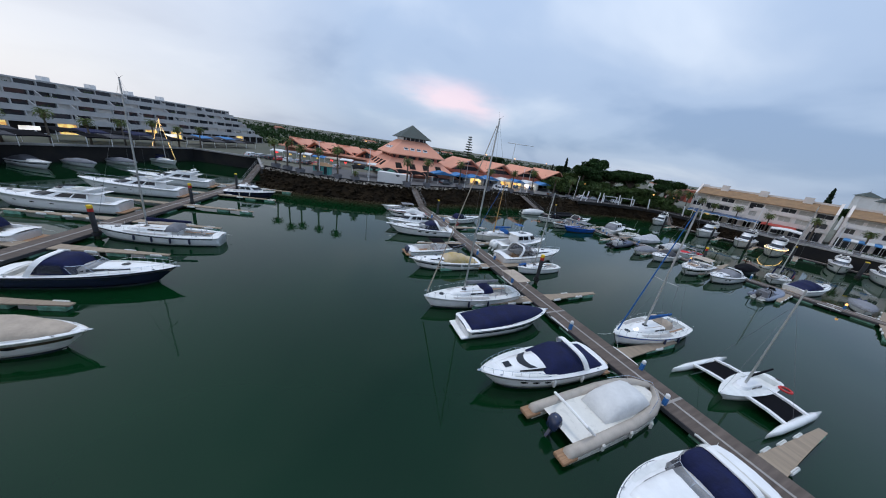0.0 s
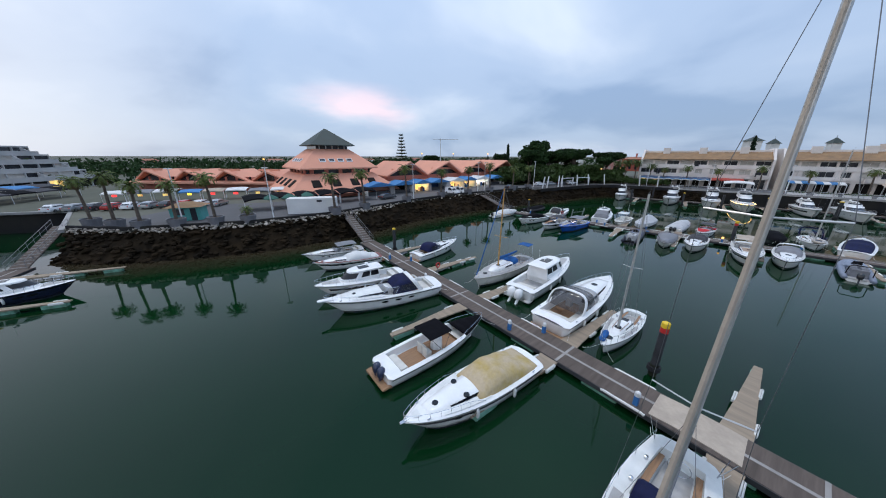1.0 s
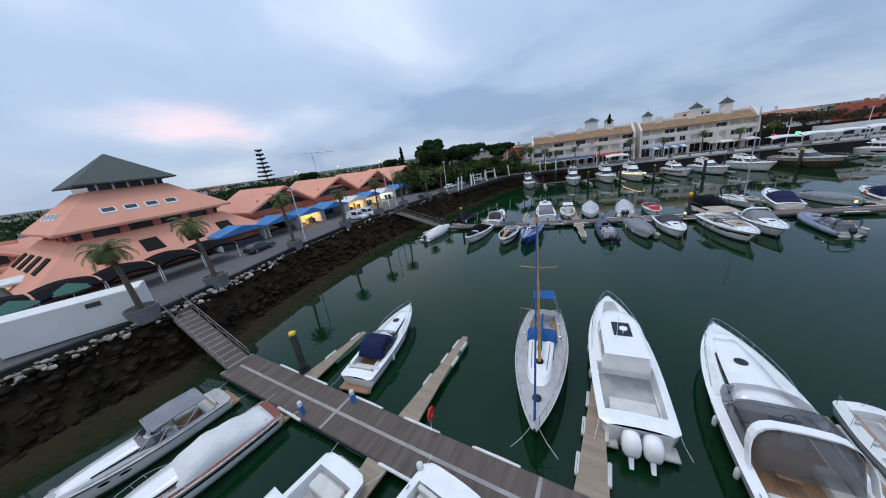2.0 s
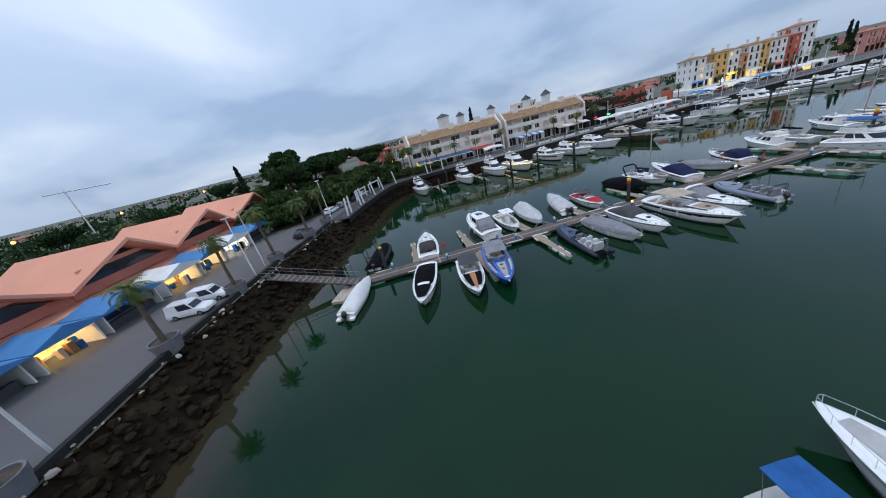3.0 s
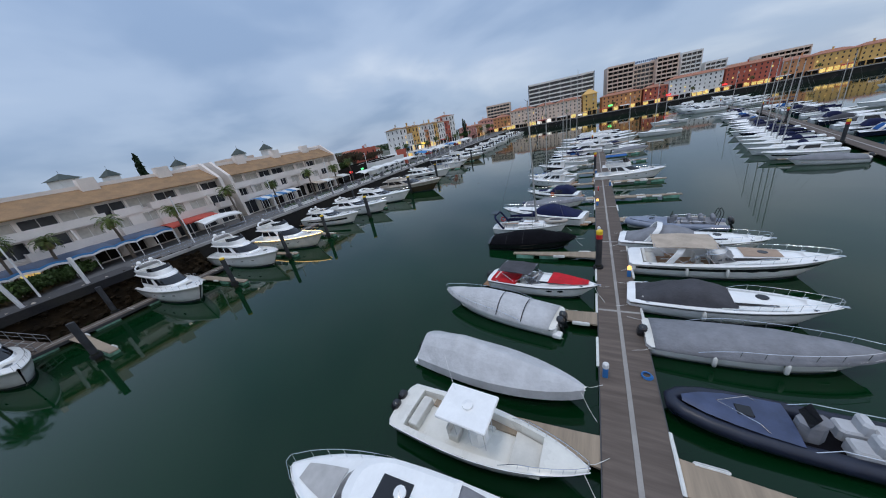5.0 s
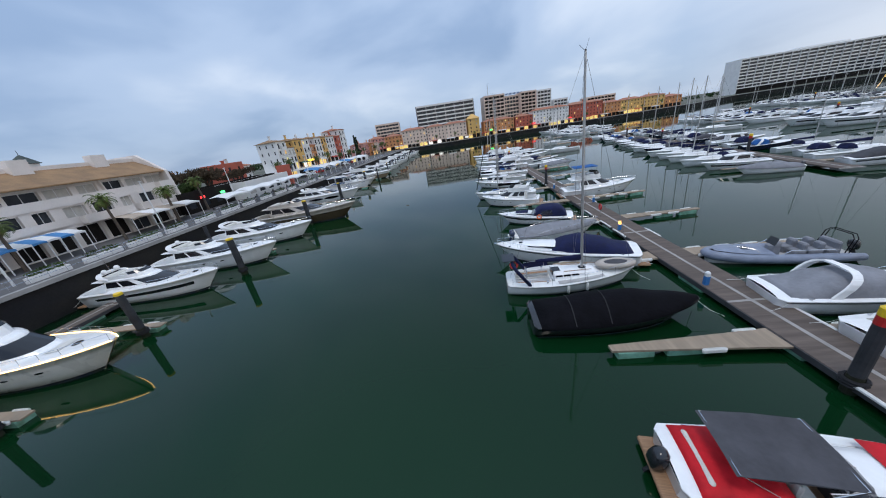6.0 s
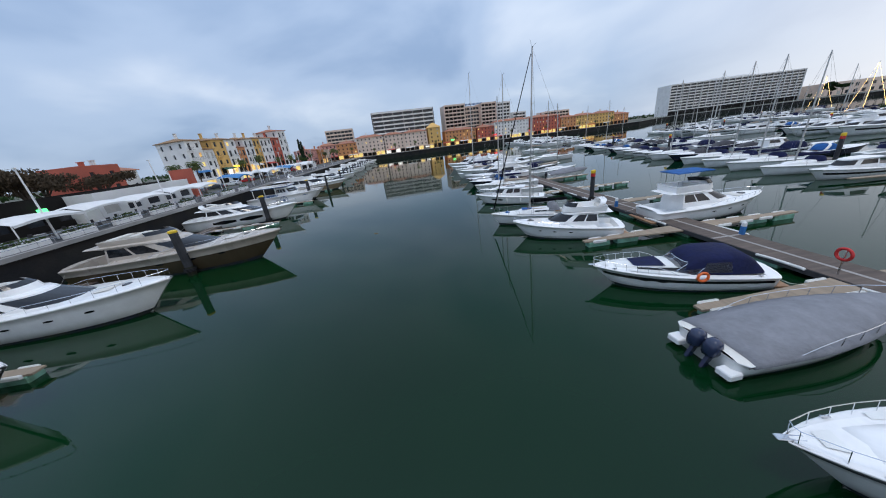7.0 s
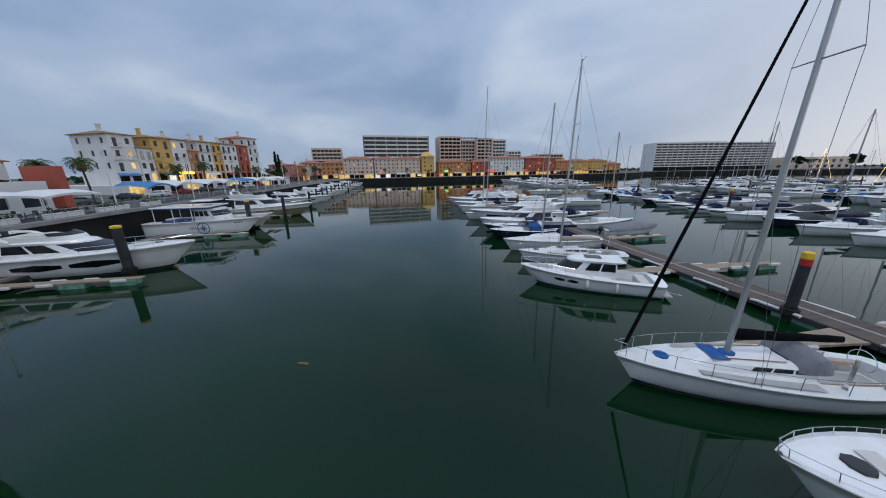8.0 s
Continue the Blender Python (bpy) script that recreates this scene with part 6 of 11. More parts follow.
# joined boulders of the slope
verts, faces = [], []
for i in range(len(smooth_line) - 1):
    for k in range(14):
        q = rnd.uniform(0.06, 0.92)
        p = rock_place(i, q)
        r = rnd.uniform(0.22, 0.58)
        me = meshes[rnd.randrange(7)][0]
        base = len(verts)
        a = rnd.uniform(0, 6.28)
        ca, sa = math.cos(a) * r, math.sin(a) * r
        ox, oy, oz = p[0] + rnd.uniform(-0.6, 0.6), p[1] + rnd.uniform(-0.4, 0.4), QZ + 0.30 - q * 5.3
        for v in me.vertices:
            verts.append((ox + v.co.x * ca - v.co.y * sa, oy + v.co.x * sa + v.co.y * ca, oz + v.co.z * r))
        faces += [[base + j for j in f.vertices] for f in me.polygons]
me = bpy.data.meshes.new("boulders")
me.from_pydata(verts, [], faces)
me.materials.append(WEED)
bl = new("boulders", me)
bl.parent = riprap
tagged(bl, "dark weedy boulders", kind="stuff")


verts, faces = [], []
for i in range(len(smooth_line) - 1):
    for k in range(int(13 * min(1, max(0.12, (8 - smooth_line[i][0]) / 14)))):
        q = abs(rnd.gauss(0, 0.055))
        p = rock_place(i, q)
        r = rnd.uniform(0.10, 0.27)
        me = meshes[rnd.randrange(7)][0]
        base = len(verts)
        a = rnd.uniform(0, 6.28)
        ca, sa = math.cos(a) * r, math.sin(a) * r
        ox, oy, oz = p[0] + rnd.uniform(-0.5, 0.5), p[1] + rnd.uniform(-0.25, 0.25), QZ + 0.24 - q * 5.2
        for v in me.vertices:
            verts.append((ox + v.co.x * ca - v.co.y * sa, oy + v.co.x * sa + v.co.y * ca, oz + v.co.z * r))
        faces += [[base + j for j in f.vertices] for f in me.polygons]
me = bpy.data.meshes.new("pale_stones")
me.from_pydata(verts, [], faces)
me.materials.append(STONE)
ps = new("pale_stones", me)
ps.parent = riprap
tagged(ps, "small pale dry stones along the top of the bank", kind="stuff")


# ---------- pontoons ----------
def pontoon(label, x0, y0, ang, length, width=2.5, module=12.0, z=0.58, lite=False):
    """A floating walkway of boarded modules with pale joint strips; local x runs along it."""
    t = thing("pontoon", label, "pontoon", x0, y0, 0, ang, "pontoons")
    k = 0
    u = 0.0
    while u < length - 0.5:
        ln = min(module, length - u)
        for sgn in (1, -1):
            bm = B0()
            y0_, y1_ = (0.10, width / 2) if sgn > 0 else (-width / 2, -0.10)
            box(bm, u + 0.07, u + ln - 0.07, y0_, y1_, z - 0.14, z, 0.012)
            part("deck_panel", bm, DOCKW, t)
        bm = B0()
        box(bm, u + 0.07, u + ln - 0.07, -0.10, 0.10, z - 0.14, z + 0.006)
        part("joint_strip", bm, JOINT, t)
        bm = B0()
        box(bm, u - 0.11, u + 0.07, -width / 2 - 0.01, width / 2 + 0.01, z - 0.14, z + 0.008)
        part("joint_strip", bm, JOINT, t)
        for sgn in () if lite else (1, -1):
            bm = B0()
            box(bm, u + 0.02, u + ln - 0.02, sgn * width / 2 - 0.05, sgn * width / 2 + 0.05, z - 0.34, z - 0.03)
            part("edge_beam", bm, DFRAME, t)
            for q in () if lite else (0.25, 0.75):
                bm = B0()
                c = u + ln * q
                box(bm, c - 1.1, c + 1.1, sgn * (width / 2 - 0.75) - 0.72, sgn * (width / 2 - 0.75) + 0.72, -0.3, z - 0.2, 0.05)
                part("float", bm, FLOATG, t)
        u += ln
    return t


def finger(x0, y0, ang, length, w0=1.25, w1=0.62, bumpers=True, z=0.52, seed=0, gro="mooring fingers"):
    """A narrow boarded finger, wide at its root, on a float at its end."""
    rr = random.Random(seed)
    t = thing("mooring_finger", "narrow beige boarded mooring finger with white bumpers", "pontoon", x0, y0, 0, ang, gro)
    bm = B0()
    half = lambda u: w0 * 0.56 + (w1 * 0.36 - w0 * 0.56) * min(1.0, u / length) ** 0.8
    loft(bm, [[(u, -half(u), z - 0.12), (u, half(u), z - 0.12), (u, half(u), z), (u, -half(u), z)] for u in (0, length * 0.12, length * 0.35, length * 0.65, length)])
    part("deck", bm, FINGW, t)
    for c in (length - 1.2, length * 0.55) if bumpers else ():
        bm = B0()
        box(bm, c - 0.9, c + 0.9, -w1 * 0.45, w1 * 0.45, -0.3, z - 0.13, 0.05)
        part("float", bm, FLOATG, t)
    if bumpers:
        for k in range(4):
            c = length * (0.14 + 0.25 * k) + rr.uniform(-0.3, 0.3)
            for sgn in (1, -1):
                if rr.random() < 0.55:
                    bm = B0()
                    y = sgn * (half(c) + 0.07)
                    box(bm, c - 0.55, c + 0.55, y - 0.09, y + 0.09, z - 0.16, z + 0.05, 0.06)
                    part("bumper", bm, FEND, t)
    return t


def mooring_pile(x, y, top=4.0, cap="yellow", r=0.24):
    t = thing("mooring_pile", {"yellow": "dark steel mooring pile with a yellow cap", "red": "dark steel mooring pile with red and yellow bands at its top", "plain": "plain dark mooring pile standing in the water"}[cap], "pile", x, y, 0, 0, "mooring piles")
    bm = B0()
    lathe(bm, 0, 0, [(r * 1.03, -2.5), (r * 1.03, 0.9)], 12)
    part("weed_collar", bm, PILEW, t, smooth=False)
    bm = B0()
    hi = top - (0.75 if cap == "red" else 0.22 if cap == "yellow" else 0.0)
    lathe(bm, 0, 0, [(r, 0.9), (r, hi)], 12)
    part("shaft", bm, PILE, t)
    if cap == "red":
        bm = B0()
        lathe(bm, 0, 0, [(r * 1.04, hi), (r * 1.04, hi + 0.38)], 12)
        part("red_band", bm, RED, t)
        bm = B0()
        lathe(bm, 0, 0, [(r * 1.06, hi + 0.38), (r * 1.06, top - 0.05), (r * 0.8, top)], 12)
        part("cap", bm, YELLOW, t)
    elif cap == "yellow":
        bm = B0()
        lathe(bm, 0, 0, [(r * 1.06, hi), (r * 1.06, top - 0.05), (r * 0.8, top)], 12)
        part("cap", bm, YELLOW, t)
    bm = B0()
    for k in range(3):
        torus(bm, (0, 0, 0.45 + 0.13 * k), r + 0.10, 0.075, "z", 12, 5)
    part("guide_collar", bm, RUBBER, t)
    return t


def pedestal(x, y, rz, lit=False):
    t = thing("service_pedestal", "blue and white power pedestal standing on the pontoon", "pedestal", x, y, 0.58, rz, "service pedestals")
    bm = B0()
    box(bm, -0.13, 0.13, -0.13, 0.13, 0, 0.62, 0.02)
    part("body", bm, BLUEP, t)
    bm = B0()
    loft(bm, [ring_pts(0, 0, 0.62, 0.16, n=8), ring_pts(0, 0, 0.86, 0.15, n=8), ring_pts(0, 0, 0.95, 0.06, n=8)])
    part("head", bm, LAMPW if lit else WFRAME, t)
    return t


def life_ring_post(x, y, rz):
    t = thing("life_ring_post", "red life ring on a post at the pontoon edge", "life ring", x, y, 0.58, rz, "life rings")
    bm = B0()
    tube(bm, [(0, 0, 0), (0, 0, 1.45)], 0.04, 6)
    part("post", bm, STEEL, t)
    bm = B0()
    torus(bm, (0.08, 0, 1.15), 0.30, 0.075, "x", 16, 6)
    part("ring", bm, RED, t, smooth=True)
    return t


def gangway(label, x0, y0, x1, y1, z0=0.6, z1=QZ, w=1.7):
    """A sloping boarded bridge with side rails and treads."""
    a, b = Vector((x0, y0, z0)), Vector((x1, y1, z1))
    L = (b.xy - a.xy).length
    t = thing("gangway", label, "gangway", x0, y0, 0, math.degrees(math.atan2(y1 - y0, x1 - x0)), "gangways")
    f = lambda u: z0 + (z1 - z0) * u / L
    bm = B0()
    loft(bm, [[(u, -w / 2, f(u) - 0.12), (u, w / 2, f(u) - 0.12), (u, w / 2, f(u)), (u, -w / 2, f(u))] for u in (0, L)])
    part("deck", bm, DOCKW, t)
    k = int(L / 0.75)
    for i in range(k):
        u = (i + 0.5) * L / k
        bm = B0()
        loft(bm, [[(u - 0.07, -w / 2 + 0.1, f(u) - 0.02), (u - 0.07, w / 2 - 0.1, f(u) - 0.02), (u - 0.07, w / 2 - 0.1, f(u) + 0.045), (u - 0.07, -w / 2 + 0.1, f(u) + 0.045)], [(u + 0.07, -w / 2 + 0.1, f(u) - 0.02), (u + 0.07, w / 2 - 0.1, f(u) - 0.02), (u + 0.07, w / 2 - 0.1, f(u) + 0.045), (u + 0.07, -w / 2 + 0.1, f(u) + 0.045)]])
        part("tread", bm, JOINT, t)
    for sgn in (1, -1):
        bm = B0()
        tube(bm, [(0, sgn * w / 2, z0 + 1.0), (L, sgn * w / 2, z1 + 1.0)], 0.035, 5)
        tube(bm, [(0, sgn * w / 2, z0 + 0.5), (L, sgn * w / 2, z1 + 0.5)], 0.025, 5)
        for i in range(8):
            u = L * i / 7
            tube(bm, [(u, sgn * w / 2, f(u) - 0.1), (u, sgn * w / 2, f(u) + 1.0)], 0.03, 5)
        part("handrail", bm, HRAIL, t)
    return t


# pontoon A: to the north-east bank of rocks
A0, AD, AN = Vector((-4.2, 67.0)), Vector((0.379, -0.925)), Vector((0.925, 0.379))
PA = pontoon("long boarded pontoon with motorboats on both sides", A0.x, A0.y, math.degrees(math.atan2(AD.y, AD.x)), 78)


def along_a(u, off):
    p = A0 + AD * u + AN * off
    return p.x, p.y


for k, u in enumerate((7.5, 16.5, 26, 35.5, 45, 55, 65, 74)):
    if u > 8:
        x, y = along_a(u, -1.2)
        finger(x, y, -157.7, 8.0, seed=k)
    x, y = along_a(u, 1.2)
    finger(x, y, 22.3, 8.3 if u > 8 else 6.0, seed=k + 20)
gangway("sloping boarded gangway down to the pontoon", *along_a(0.5, 0), -8.0, 77.2)
mooring_pile(*along_a(6.5, 1.7), 4.0, "yellow")
mooring_pile(14.4, 30.8, 4.2, "red")
for u in (10, 19, 31.5, 41, 51, 60):
    pedestal(*along_a(u, -0.95), 20)
for u in (12.5, 33.5, 57):
    pedestal(*along_a(u, 1.0), 20)
life_ring_post(*along_a(18.2, 1.35), -60)

# pontoon B
P0, PD, PN = Vector((32.4, 86.0)), Vector((0.545, -0.838)), Vector((0.838, 0.545))
PB = pontoon("long boarded pontoon with a pale centre strip and moored boats", P0.x, P0.y, math.degrees(math.atan2(PD.y, PD.x)), 158)


def along_b(u, off):
    p = P0 + PD * u + PN * off
    return p.x, p.y


for k, u in enumerate((9, 17, 25.9, 35, 45, 55, 65, 75, 85, 95, 106, 117, 128, 140, 152)):
    x, y = along_b(u, -1.2)
    finger(x, y, -147, 8.0, seed=k + 40)
    x, y = along_b(u, 1.2)
    finger(x, y, 33, 8.0, seed=k + 60)
gangway("sloping boarded gangway with rails down to the pontoon", *along_b(0.8, 0), 28.5, 97.6)
mooring_pile(*along_b(4.5, 1.7), 4.0, "yellow")
mooring_pile(56.4, 51.2, 4.1, "red")
mooring_pile(81.0, 13.4, 4.1, "red")
mooring_pile(*along_b(128, 1.7), 4.1, "red")
for u, o in ((5.5, 1.0), (13, -1.0), (21, 1.0), (23, -1.0), (30, 1.0), (41, -1.0), (50, 1.0), (61, 1.0), (72, -1.0), (83, 1.0)):
    pedestal(*along_b(u, o), 30, lit=u in (41, 61))
life_ring_post(*along_b(13.2, 1.3), 30)
life_ring_post(68.9, 31.3, 30)

dk_ = thing("drive_on_dock", "beige ribbed floating dock beside the covered boat", "dock", 32.0, 86.7, 0, 16)
for k in range(4):
    for j in range(2):
        bm = B0()
        box(bm, -3.6 + 1.0 * k, -2.64 + 1.0 * k, -0.9 + 0.9 * j, -0.04 + 0.9 * j, -0.2, 0.38 - 0.04 * k, 0.06)
        part("float_block", bm, BEIGEC, dk_)

# white rubbing tubes and a hose along the pontoon edges
er = random.Random(8)
for owner, ln in ((PA, 76), (PB, 100)):
    u = 3.0
    while u < ln:
        for sgn in (1, -1):
            if er.random() < 0.55:
                bm = B0()
                a = u + er.uniform(-1, 1)
                y = sgn * 1.33
                tube(bm, [(a, y, 0.50), (a + 0.12, y, 0.55), (a + er.uniform(1.2, 2.3), y, 0.55), (a + 2.4, y, 0.50)], 0.085, 7)
                part("edge_bumper", bm, FEND, owner)
        u += 4.6
for bx, by in (along_b(13.5, 0.8), along_b(30.5, -0.9), along_a(20.5, -0.9)):
    hc = thing("hose_coil", "coiled blue water hose lying on the pontoon", "hose", bx, by, 0.58, 0, "hose coils")
    bm = B0()
    for k in range(3):
        torus(bm, (0.02 * k, 0.01 * k, 0.03 + 0.045 * k), 0.24 - 0.02 * k, 0.03, "z", 14, 5)
    part("coil", bm, BLUEP, hc)

# pontoon C, to the west
C0, CD, CN = Vector((-47.5, 66)), Vector((0.165, -0.9863)), Vector((0.9863, 0.165))
pontoon("boarded pontoon with larger yachts alongside", C0.x, C0.y, math.degrees(math.atan2(CD.y, CD.x)), 82)


def along_c(u, off):
    p = C0 + CD * u + CN * off
    return p.x, p.y


for k, u in enumerate((4, 14, 24, 34, 44, 54, 66)):
    finger(*along_c(u, 1.2), 7.5, 10.5, seed=k + 80)
    finger(*along_c(u, -1.2), -172.5, 12, seed=k + 90)
gangway("sloping boarded gangway by the rocky bank", *along_c(0.5, 0), -50.2, 76.5)
mooring_pile(*along_c(8, 1.7), 4.0, "yellow")
mooring_pile(*along_c(23, 1.7), 4.0, "red")
mooring_pile(*along_c(40, 1.8), 4.0, "red")

# ---------- boats on pontoon A ----------
cruiser("white cuddy cruiser with a navy hood and wide windscreen", 9.3, 3.6, -164, 10.0, B=3.5, top="hood", topm=NAVY, archm=GEL, fend=(0.3,), screenm=CLEARV, teak=False, hat=False)
cruiser("white sports cruiser with a navy cockpit cover and broad white arch", 4.0, 11.3, -159, 10.9, B=3.5, top="cover", topm=NAVY, archm=GEL, fend=(0.25, 0.5), deckwin=True, hat=False, ports=(0.55, 0.64, 0.73))
cruiser("white motorboat under a full navy cover", 12.2, 21.3, 22, 9.6, B=3.3, top="full", topm=NAVY, rail=False, hat=False, stripe=NAVYH, teak=False, aft=False)
sailboat("white sloop with a bare alloy mast, navy sprayhood and beige bimini", -0.6, 20.9, -156, 11.4, mast=18.6, hood=NAVY, fend=(0.4, 0.6), coverm=GREYC, bimini=BEIGEC, furl=BEIGEC, bims=(-0.06, 0.10), bimw=0.46)
cruiser("white cruiser with a weathered ochre cockpit cover", -3.0, 30.4, -160, 9.8, top="cover", topm=OCHREC, fend=(0.3, 0.6), stripe=DGREYC, hat=False, dots=((0.80, 0.0), (0.62, 0.45), (0.62, -0.45)))
openboat("white open boat with a black bimini and twin navy outboards", 5.0, 39.2, 24, 9.6, eng=2, engm=COWLN, bimini=BLACKC, bow_cover=BLACKC, inner=GEL, sole=TEAK, aft=False)
cruiser("white sports cruiser with a navy cockpit hood and white arch", -8.5, 44.7, -166, 11.6, B=3.5, top="hood", topm=NAVY, archm=GEL, ports=(0.3, 0.42, 0.54), big=True, hat=False, dots=((0.76, 0.0),), pulpit=0.55)
hardtop("white hardtop cruiser with smoked windows and grey foredeck", -9.9, 48.8, -162, 9.8, stripe=BLACKH)
cruiser("white motorboat with mahogany foredeck and grey covers", -11.0, 56.4, -163, 8.6, top="cover", topm=WHITEC, deckm=MAHOG, stripe=BLACKH, hat=False)
cruiser("small white boat with a grey bimini near the bank", -13.0, 60.4, -160, 8.2, top="bimini", topm=GREYC, deckm=DECKG, hat=False, rail=False)
sailboat("white sailing yacht with blue sail cover and furled blue headsail", 17.9, 18.4, -157, 11.2, B=3.7, mast=14.2, furl=BLUEC, coverm=BLUEC, stripe=BLUEH, hood=BEIGEC, fend=(0.3, 0.5), aft=False)
sailboat("small white racing sloop with a blue bag on deck", 12.2, 33.2, 206, 8.0, B=2.3, mast=12.0, racing=True, boom=False, coverm=GREYC, aft=False, bag=BLUEC)
cruiser("large white cruiser with a smoked cockpit enclosure and arch", 21.8, 42.4, 25, 12.6, B=3.9, top="hood", topm=CLEARV, archm=GEL, aft=True, fend=(0.2, 0.4), ports=())
hardtop("white hardtop boat with twin white outboards", 21.5, 49.0, 29, 12.0, B=3.6, outb=2)
sailboat("old wooden-masted sloop with blue sail covers and blue bimini", 7.2, 46.4, -150, 11.4, mast=11.0, sparm=VARN, coverm=BLUEC, furl=BLUEC, hullm=GEL2, deckm=DECKG, bimini=BLUEC, hood=BLUEC, bims=(-0.02, 0.10), bimw=0.24, aft=False)
cruiser("white day cruiser with a navy hood and bow rail", 10.0, 62.2, 32, 9.0, top="hood", topm=NAVY, fend=(0.3,), ports=(0.6, 0.7))


def power_catamaran(label, bx, by, hd, L, B):
    """Inflatable-sided catamaran with a covered console and one outboard."""
    t = boat("power_catamaran", label, "motorboat", bx, by, hd, L)
    for sgn in (1, -1):
        bm = B0()
        pts = [(-0.5, 0.36, 0.30), (-0.48, 0.36, 0.5), (-0.2, 0.37, 0.52), (0.1, 0.36, 0.56), (0.30, 0.31, 0.62), (0.42, 0.20, 0.70), (0.485, 0.05, 0.76)]
        rings = []
        for i, (u, v, z) in enumerate(pts):
            r = 0.34 if i else 0.26
            rings.append([(u * L, sgn * (v * B) + r * math.cos(a), z + r * math.sin(a)) for a in (2 * math.pi * k / 10 for k in range(10))])
        loft(bm, rings)
        part("tube", bm, HYPC, t, smooth=True)
        bm = B0()
        box(bm, -0.55 * L, -0.44 * L, sgn * 0.36 * B - 0.40, sgn * 0.36 * B + 0.40, 0.28, 0.46, 0.06)
        part("stern_step", bm, TEAK, t)
        bm = B0()
        loft(bm, [[(u * L, sgn * v * B - 0.3, -0.3), (u * L, sgn * v * B + 0.3, -0.3), (u * L, sgn * v * B + 0.3, 0.3), (u * L, sgn * v * B - 0.3, 0.3)] for u, v, z in pts[:-1]])
        part("float_hull", bm, GEL2, t)
    bm = B0()
    loft(bm, [[(u * L, -w0 * B, z), (u * L, w0 * B, z)] for u, w0, z in ((-0.42, 0.34, 0.62), (0.1, 0.33, 0.64), (0.32, 0.27, 0.70), (0.45, 0.10, 0.78))], closed=False)
    part("deck", bm, GEL2, t)
    dome(t, "console_cover", -0.12 * L, 0.34 * L, B * 0.52, 0.62, 1.15, WHITEC, n=9, crown=0.6, label="white fitted console cover")
    bm = B0()
    tube(bm, [(-0.26 * L, B * 0.32, 0.7), (-0.36 * L, B * 0.30, 1.75), (-0.37 * L, 0, 1.9), (-0.36 * L, -B * 0.30, 1.75), (-0.26 * L, -B * 0.32, 0.7)], 0.09, 6)
    part("radar_arch", bm, GEL, t)
    outboard(t, -0.42 * L, 0, 0.6, COWLN, 1.5, 0.5)
    bm = B0()
    pts = [(0.20 * L, B * 0.38, 1.1), (0.36 * L, B * 0.27, 1.35), (0.47 * L, 0, 1.4), (0.36 * L, -B * 0.27, 1.35), (0.20 * L, -B * 0.38, 1.1)]
    tube(bm, pts, 0.02, 4)
    for p in pts[1:4]:
        tube(bm, [(p[0], p[1], 0.8), p], 0.018, 4)
    part("bow_rail", bm, STEEL, t)
    for s in (-0.25, 0.0, 0.2):
        bm = B0()
        lathe(bm, s * L, -0.36 * B - 0.42, [(0.02, 0.75), (0.1, 0.6), (0.1, 0.25), (0.02, 0.12)], 8)
        part("fender", bm, FEND, t)
    return t


power_catamaran("cream catamaran inflatable with a white console cover and outboard", 17.6, 12.4, 24, 10.6, 4.2)


